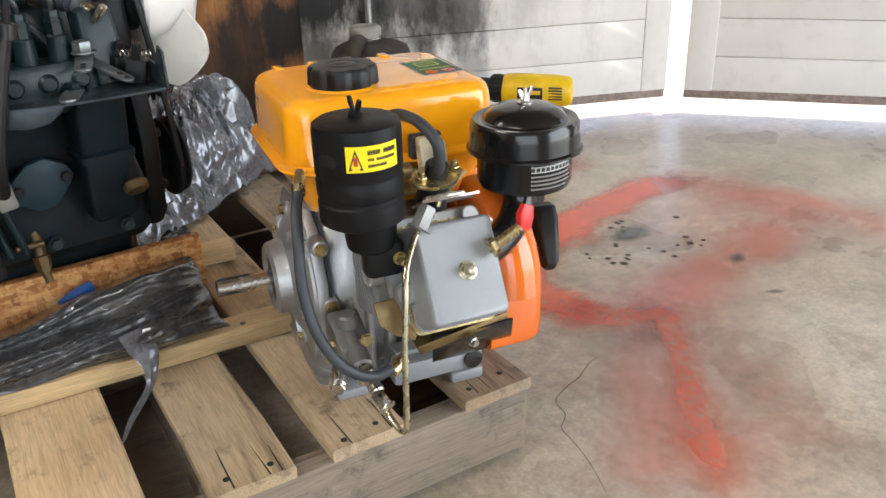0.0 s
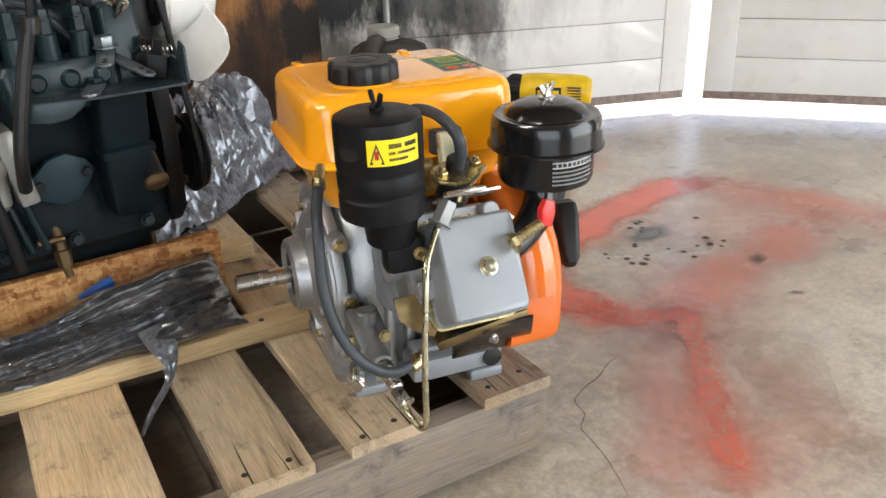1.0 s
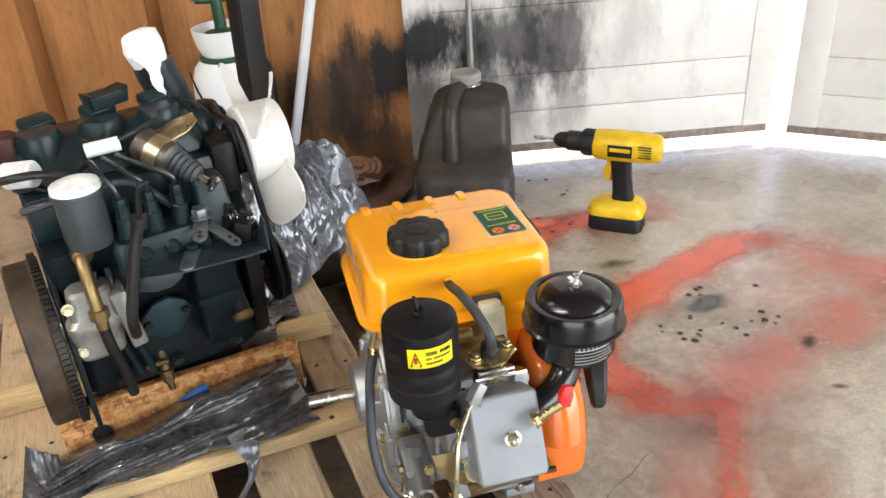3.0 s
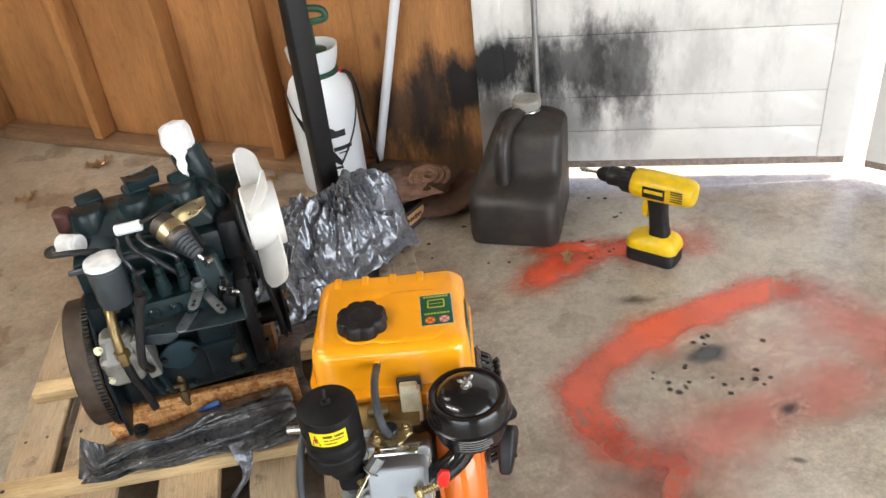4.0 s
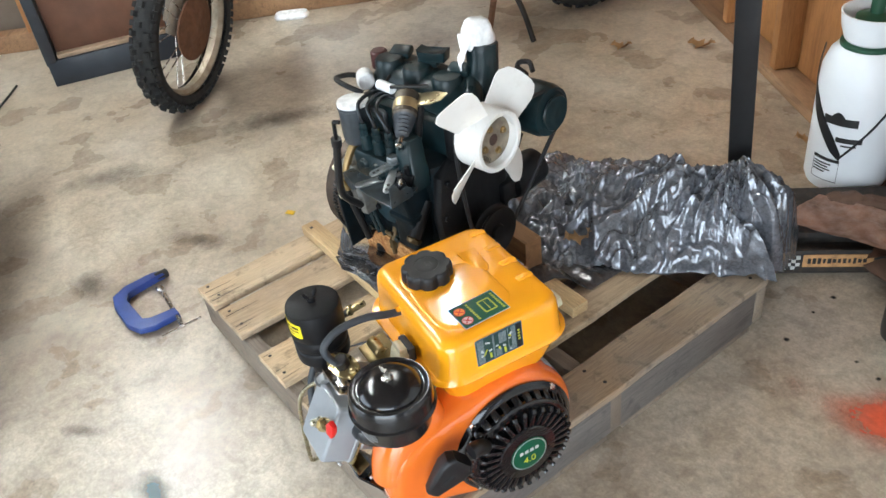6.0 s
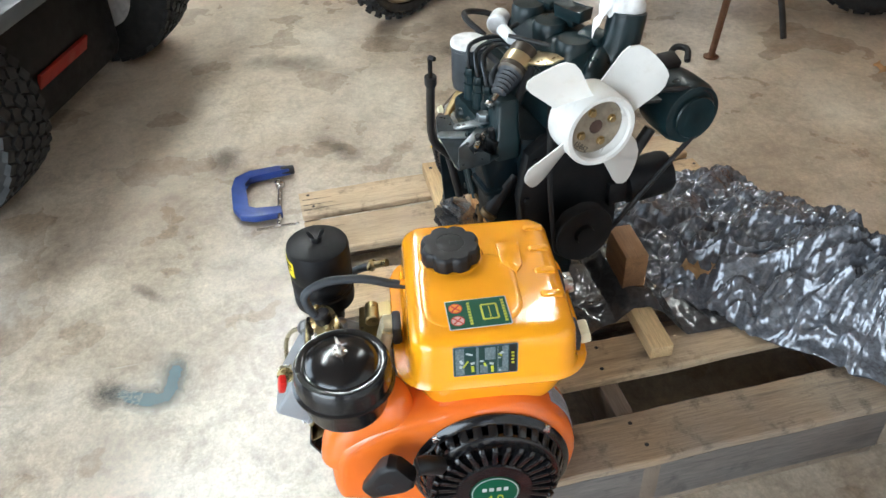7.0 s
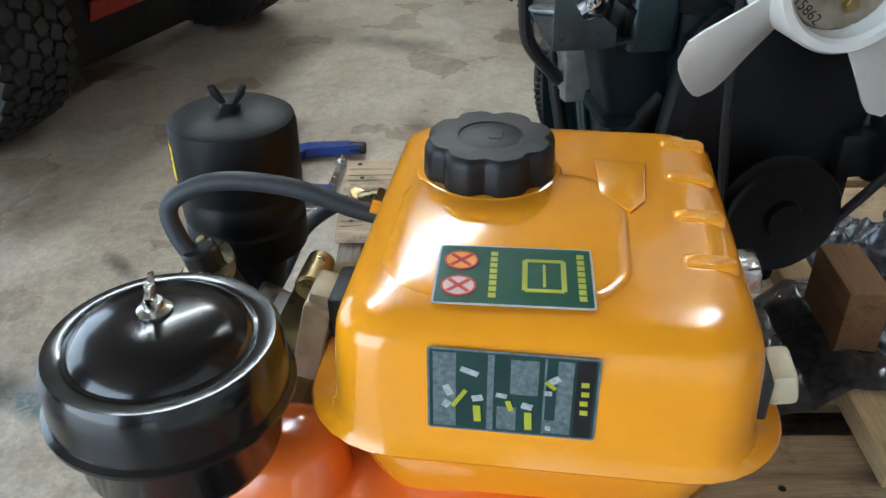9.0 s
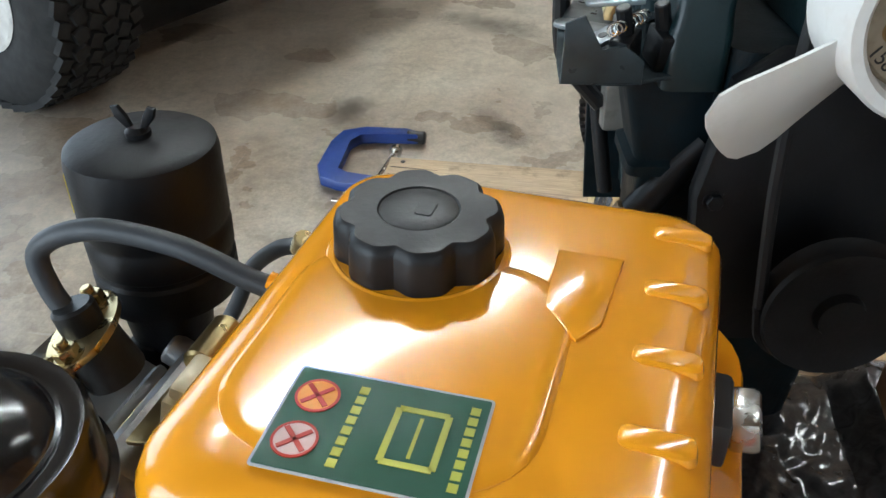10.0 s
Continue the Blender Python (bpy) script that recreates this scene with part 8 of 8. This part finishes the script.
def bike_wheel(name, parent, at, turn, r=0.325, w=0.085, knob=0.014, lean=0.0):
    m = Matrix.Translation(at - Vector((0, 0, r))) @ pose(0, 0, 0, lean, 0, turn) @ Matrix.Translation((0, 0, r)) @ pose(0, 0, 0, 90, 0, 0)  # the axle along z
    bm = bm_new()
    prof = []
    for k in range(13):
        a = radians(-115 + 230 * k / 12)
        prof.append((r - 0.055 + 0.043 * math.cos(a), w / 2 * math.sin(a)))
    vs = lathe(bm, prof, None, 72, (False, False))
    xf(vs, m)
    tyre = part("tyre", bm, TYRE, parent, "knobbly off-road tyre")
    bm = bm_new()
    for k in range(60):
        for s, (dz, tilt) in enumerate(((0.0, 0), (0.024, 30), (-0.024, -30), (0.038, 62), (-0.038, -62))):
            if s == 0 and k % 2:
                continue
            if s in (1, 2) and not k % 2:
                continue
            rr = r - 0.055 + 0.047 * math.cos(radians(tilt))
            vs = box(bm, (knob * 1.2, 0.020, 0.017), (0, 0, 0))
            xf(vs, m @ pose(0, 0, 0, 0, 0, 6 * k) @ Matrix.Translation((rr, 0, dz)) @ pose(0, 0, 0, 0, -tilt, 0))
    part("tread", bm, TYRE, tyre)["kind"] = "stuff"
    bm = bm_new()
    vs = lathe(bm, [(r - 0.078, -0.026), (r - 0.070, -0.027), (r - 0.082, -0.014), (r - 0.086, 0.0), (r - 0.082, 0.014), (r - 0.070, 0.027), (r - 0.078, 0.026), (r - 0.092, 0.012), (r - 0.094, 0.0), (r - 0.092, -0.012), (r - 0.078, -0.026)], None, 56, (False, False))
    xf(vs, m)
    part("rim", bm, surface("muddy alloy rim", (0.42, 0.36, 0.27), 0.5, metal=0.5, dirt_amount=0.6, dirt=(0.22, 0.15, 0.09)), parent, "muddy alloy rim")
    bm = bm_new()
    vs = lathe(bm, [(0.02, -0.06), (0.045, -0.055), (0.05, -0.04), (0.03, -0.03), (0.03, 0.03), (0.125, 0.033), (0.128, 0.042), (0.06, 0.05), (0.02, 0.06)], None, 36)
    xf(vs, m)
    part("hub", bm, RUST, parent)
    for k in range(18):
        bm = bm_new()
        a0, a1 = radians(20 * k), radians(20 * k + (25 if k % 2 else -25))
        s = 0.03 if k % 4 < 2 else -0.03
        vs = rod(bm, (0.04 * math.cos(a0), 0.04 * math.sin(a0), s), ((r - 0.09) * math.cos(a1), (r - 0.09) * math.sin(a1), 0), 0.0022, seg=6)
        xf(vs, m)
        part("spoke", bm, STEEL, parent)


bike = thing("dirt_bike", pose(0, 0, 0), "muddy off-road motorcycle parked along the wall", "motorcycle")
REAR, FRONT = Vector((-1.85, 2.33, 0.325)), Vector((-2.44, 0.57, 0.345))
along = (REAR - FRONT).normalized()
turn = math.degrees(math.atan2(along.y, along.x))
bike_wheel("rear_wheel", bike, REAR, turn, 0.325, 0.11)
bike_wheel("front_wheel", bike, FRONT, 127, 0.345, 0.095, 0.022, 12)


def on_bike(x, y, z):
    """A place x metres back from the front axle, y to the bike's left, at height z."""
    side = Vector((-along.y, along.x, 0))
    p = FRONT + along * x + side * y
    return Vector((p.x, p.y, z))


for s in (-1, 1):
    bm = bm_new()
    rod(bm, on_bike(0, 0.075 * s, 0.335), on_bike(0.34, 0.09 * s, 1.05), 0.024, seg=14)
    part("fork_leg", bm, surface("muddy fork", (0.20, 0.16, 0.12), 0.6, metal=0.3, dirt_amount=0.5), bike)
    bm = bm_new()
    rod(bm, on_bike(1.89, 0.10 * s, 0.33), on_bike(1.30, 0.08 * s, 0.42), 0.025, 0.035, 12)
    part("swing_arm", bm, surface("muddy alloy arm", (0.24, 0.20, 0.15), 0.6, metal=0.4, dirt_amount=0.5), bike)
    bm = bm_new()
    rod(bm, on_bike(0.42, 0.08 * s, 0.95), on_bike(1.32, 0.10 * s, 0.82), 0.02, seg=10)
    rod(bm, on_bike(0.42, 0.06 * s, 0.90), on_bike(0.72, 0.10 * s, 0.36), 0.02, seg=10)
    rod(bm, on_bike(0.72, 0.10 * s, 0.36), on_bike(1.30, 0.10 * s, 0.36), 0.02, seg=10)
    part("frame_tube", bm, DARK_IRON, bike)
bm = bm_new()
box(bm, (0.42, 0.22, 0.22), (0, 0, 0), bevel=0.06)
xf(bm.verts, Matrix.Translation(on_bike(1.0, 0, 0.42)) @ pose(0, 0, 0, 0, 0, turn))
rod(bm, on_bike(1.06, -0.13, 0.41), on_bike(1.06, 0.13, 0.41), 0.085, seg=24, chamfer=0.012)
rod(bm, on_bike(0.88, -0.12, 0.45), on_bike(0.88, 0.12, 0.45), 0.06, seg=24, chamfer=0.012)
part("bike_engine", bm, surface("dirty bike engine", (0.08, 0.07, 0.06), 0.55, metal=0.5, dark=0.5, light=1.5, dirt_amount=0.6, dirt=(0.16, 0.11, 0.07)), bike, "dirty motorcycle engine")
bm = bm_new()
box(bm, (0.10, 0.24, 0.03), (0, 0, 0), bevel=0.006)
xf(bm.verts, Matrix.Translation(on_bike(1.72, -0.13, 0.36)) @ pose(0, 0, 0, 0, 10, turn))
part("foot_peg", bm, surface("tan chain guard", (0.40, 0.28, 0.16), 0.6), bike, "tan plastic chain guard")
bm = bm_new()
box(bm, (0.05, 0.02, 0.10), (0, 0, 0), bevel=0.006)
xf(bm.verts, Matrix.Translation(on_bike(1.90, -0.16, 0.28)) @ pose(0, 0, 0, 0, 0, turn))
part("tag", bm, surface("pale tag", (0.60, 0.56, 0.42), 0.6), bike, "pale plastic tag")
bm = bm_new()
tube(bm, [on_bike(1.35, -0.12, 0.36), on_bike(1.42, -0.22, 0.18), on_bike(1.46, -0.26, 0.012)], 0.012, 10, 5)
part("side_stand", bm, DARK_IRON, bike, "steel side stand")
bm = bm_new()
box(bm, (0.9, 0.2, 0.12), (0, 0, 0), bevel=0.05)
xf(bm.verts, Matrix.Translation(on_bike(1.2, 0, 0.9)) @ pose(0, 0, 0, 0, 0, turn))
part("seat", bm, PLASTIC, bike)
for b0, b1, h, seed in ((1.49, 2.03, 0.62, 1.0), (0.90, 1.42, 0.55, 5.0)):
    # a crumpled sack slumped between two studs behind the sill

    def sack_face(u, v, b0=b0, b1=b1, h=h, seed=seed):
        t = (v + 1) / 2
        b = (b0 + b1) / 2 + u * (b1 - b0) / 2 * (1 - 0.12 * t)
        round_ = math.sqrt(max(0.0, 1 - u * u)) * (1 - 0.5 * t ** 4)
        a = -0.245 + 0.09 * round_ + 0.05 * (folds(b, t * 0.4, seed, 0.12) - 0.4)
        return tuple(room(max(-0.247, min(-0.05, a)), b, 0.002 + h * t))

    sack = film_mesh("white_sack", 60, 50, sack_face, "crumpled white plastic sack slumped between wall studs", SACK_WHITE)
    sack["category"] = "sack"
bm = bm_new()
rod(bm, (-1.69, 1.555, 0.0), (-1.40, 1.40, 0.42), 0.012, seg=10)
leg = single("stand_leg", bm, RUST, pose(0, 0, 0), "rusty thin steel leg of a floor stand", "stand leg")
bm = bm_new()
lathe(bm, [(0.028, 0), (0.028, 0.005), (0.014, 0.012)], Matrix.Translation((-1.69, 1.555, 0.0)), 16)
part("leg_foot", bm, RUST, leg)

# ---- lawn tractor ----
TA = Vector((-0.924, 0.382, 0))   # along its axle, away from the camera's end
TF = Vector((0.382, 0.924, 0))    # along its length
tractor = thing("lawn_tractor", pose(0, 0, 0), "red and dark grey lawn tractor parked in the garage", "tractor")


def tp(a, f, z):
    p = Vector((-1.47, -0.935, 0)) + TA * a + TF * f
    return Vector((p.x, p.y, z))


def turf_wheel(a, f, r, w):
    m = Matrix.Translation(tp(a, f, r)) @ Matrix(((*TF, 0), (0, 0, 1, 0), (TF.y, -TF.x, 0, 0), (0, 0, 0, 1))).transposed()
    m = Matrix.Translation(tp(a, f, r)) @ TA.to_track_quat("Z", "Y").to_matrix().to_4x4()
    bm = bm_new()
    prof = [(r * 0.48, -w * 0.44), (r * 0.62, -w * 0.5), (r * 0.84, -w * 0.5), (r * 0.95, -w * 0.42), (r * 0.985, -w * 0.25), (r * 0.99, 0), (r * 0.985, w * 0.25), (r * 0.95, w * 0.42), (r * 0.84, w * 0.5), (r * 0.62, w * 0.5), (r * 0.48, w * 0.44)]
    vs = lathe(bm, prof, None, 64, (False, False))
    xf(vs, m)
    tyre = part("tyre", bm, TYRE, tractor, "turf-tread tractor tyre")
    bm = bm_new()
    for k in range(40):
        for j in range(6):
            z = (-2.5 + j) * w * 0.155
            rr = r * (0.995 - 0.045 * abs(z / (w * 0.5)) ** 3)
            vs = box(bm, (0.016, r * 0.115, w * 0.125), (0, 0, 0), bevel=0.0)
            xf(vs, m @ pose(0, 0, 0, 0, 0, 9 * k + (4.5 if j % 2 else 0)) @ Matrix.Translation((rr, 0, z)) @ pose(0, 0, 0, 22 if j % 2 else -22, 0, 0))
    part("tread", bm, TYRE, tyre)["kind"] = "stuff"
    bm = bm_new()
    vs = lathe(bm, [(r * 0.50, -w * 0.46), (r * 0.47, -w * 0.47), (r * 0.44, -w * 0.36), (r * 0.2, -w * 0.30), (r * 0.12, -w * 0.34), (r * 0.1, w * 0.3), (r * 0.44, w * 0.36), (r * 0.50, w * 0.46)], None, 36)
    xf(vs, m)
    part("wheel_rim", bm, surface("white wheel rim", (0.62, 0.60, 0.56), 0.45, dirt_amount=0.4), tractor, "dirty white wheel rim")


turf_wheel(0.0, 0.0, 0.27, 0.24)
turf_wheel(1.03, 0.0, 0.27, 0.24)
RED = surface("red tractor paint", (0.28, 0.014, 0.008), 0.4, dirt_amount=0.4, scale=14)
GREY = surface("dark grey fender", (0.045, 0.052, 0.058), 0.45, scale=10, dirt_amount=0.3)
bm = bm_new()
rod(bm, tp(0.1, 0, 0.27), tp(0.93, 0, 0.27), 0.05, seg=18)
part("axle", bm, DARK_IRON, tractor)
bm = bm_new()
loft(bm, [(0.05, 0.98, 0.82, 0.2, 0, 0), (0.17, 1.0, 0.84, 0.2, 0, 0), (0.20, 0.9, 0.74, 0.2, 0, 0), (0.22, 0.5, 0.4, 0.1, 0, 0)])
xf(bm.verts, Matrix.Translation(tp(0.5, -0.78, 0)) @ pose(0, 0, 0, 0, 0, math.degrees(math.atan2(TA.y, TA.x))))
part("mower_deck", bm, OILY_BLACK, tractor, "dirty black mower deck")
# casing made low and wide so the floor beneath falls dark
bm = bm_new()
box(bm, (0.74, 0.40, 0.36), (0, 0, 0), bevel=0.05)
xf(bm.verts, Matrix.Translation(tp(0.5, -0.10, 0.25)) @ pose(0, 0, 0, 0, 0, math.degrees(math.atan2(TA.y, TA.x))))
part("transaxle", bm, OILY_BLACK, tractor, "black transaxle casing, enlarged to shade the floor")
bm = bm_new()
box(bm, (0.36, 1.1, 0.10), (0, 0, 0), bevel=0.02)
xf(bm.verts, Matrix.Translation(tp(0.5, -0.5, 0.42)) @ pose(0, 0, 0, 0, 0, math.degrees(math.atan2(TA.y, TA.x))))
part("chassis", bm, RED, tractor, "red chassis frame")
bm = bm_new()
box(bm, (0.30, 0.012, 0.07), (0, 0, 0), bevel=0.003)
xf(bm.verts, Matrix.Translation(tp(0.48, 0.10, 0.21)) @ pose(0, 0, 0, 20, 0, math.degrees(math.atan2(TA.y, TA.x))))
rod(bm, tp(0.60, 0.08, 0.22), tp(0.64, -0.10, 0.36), 0.018, seg=10)
part("hitch", bm, RED, tractor, "red drawbar hitch")
# deck is out of view, sized to cast shade under the tractor
bm = bm_new()
box(bm, (1.3, 1.10, 0.05), (0, 0, 0), bevel=0.02)
xf(bm.verts, Matrix.Translation(tp(0.5, -0.16, 0.60)) @ pose(0, 0, 0, 0, 0, math.degrees(math.atan2(TA.y, TA.x))))
part("fender_deck", bm, GREY, tractor, "unseen dark grey fender deck, widened to shade the floor")
bm = bm_new()
box(bm, (0.26, 0.035, 0.22), (0, 0, 0), bevel=0.015)
xf(bm.verts, Matrix.Translation(tp(1.03, 0.22, 0.50)) @ pose(0, 0, 0, -12, 0, math.degrees(math.atan2(TA.y, TA.x))))
part("rear_fender", bm, GREY, tractor)
bm = bm_new()
box(bm, (0.70, 0.75, 0.36), (0, 0, 0), bevel=0.05)
xf(bm.verts, Matrix.Translation(tp(0.5, -0.46, 0.33)) @ pose(0, 0, 0, 0, 0, math.degrees(math.atan2(TA.y, TA.x))))
part("rear_housing", bm, DARK_IRON, tractor, "dark transmission housing")
bm = bm_new()
box(bm, (0.5, 0.5, 0.3), (0, 0, 0), bevel=0.06)
xf(bm.verts, Matrix.Translation(tp(0.5, -0.75, 0.62)) @ pose(0, 0, 0, 0, 0, math.degrees(math.atan2(TA.y, TA.x))))
part("bonnet", bm, RED, tractor)

# dark cabinet by the far wall
cab = thing("tool_cabinet", pose(-3.10, 0.22, 0, 0, 0, 74), "dark navy cabinet with a brown panel on the floor", "cabinet")
NAVY = surface("dark navy paint", (0.020, 0.026, 0.036), 0.45, scale=8, dirt_amount=0.2)
bm = bm_new()
box(bm, (0.60, 0.45, 0.12), (0.26, 0.24, 0.06), bevel=0.006)
box(bm, (0.60, 0.45, 0.30), (0.26, 0.24, 0.70), bevel=0.006)
for x in (-0.02, 0.54):
    box(bm, (0.05, 0.45, 0.6), (x, 0.24, 0.40), bevel=0.006)
part("cabinet_body", bm, NAVY, cab)
bm = bm_new()
box(bm, (0.50, 0.03, 0.45), (0.26, 0.08, 0.345), bevel=0.004)
part("cabinet_panel", bm, surface("brown panel", (0.14, 0.062, 0.035), 0.55, scale=10), cab, "brown front panel")
bm = bm_new()
box(bm, (0.50, 0.05, 0.02), (0.26, 0.05, 0.131), bevel=0.003)
part("cabinet_ledge", bm, surface("tan ledge", (0.34, 0.24, 0.16), 0.6), cab, "tan ledge")
# floor cable behind the cabinet
bm = bm_new()
tube(bm, [(-3.3, 0.05, 0.006), (-3.15, -0.05, 0.006), (-2.95, -0.2, 0.006), (-2.8, -0.45, 0.006)], 0.005, 8, 8)
single("floor_cable", bm, PLASTIC, pose(0, 0, 0), "thin black cable along the floor", "cable")
# ceiling tube lights
LIT_TUBE, OLD_TUBE = glow("lit tube", (1.0, 0.98, 0.93), 38), glow("weak old tube", (1.0, 0.96, 0.88), 16)
for a, b in ((0.62, 3.2), (1.92, 3.2), (0.75, 1.4)):
    lampf = thing("tube_light", ROOM @ pose(a, b, ROOM_H - 0.13), "white twin-tube ceiling light that is on", "ceiling light", "ceiling lights")
    bm = bm_new()
    box(bm, (1.25, 0.16, 0.05), (0, 0, 0.075), bevel=0.006)
    part("light_housing", bm, WHITE_PLASTIC, lampf)
    for y in (-0.045, 0.045):
        bm = bm_new()
        rod(bm, (-0.6, y, 0.03), (0.6, y, 0.03), 0.014, seg=14)
        part("tube", bm, LIT_TUBE if b > 2 else OLD_TUBE, lampf)
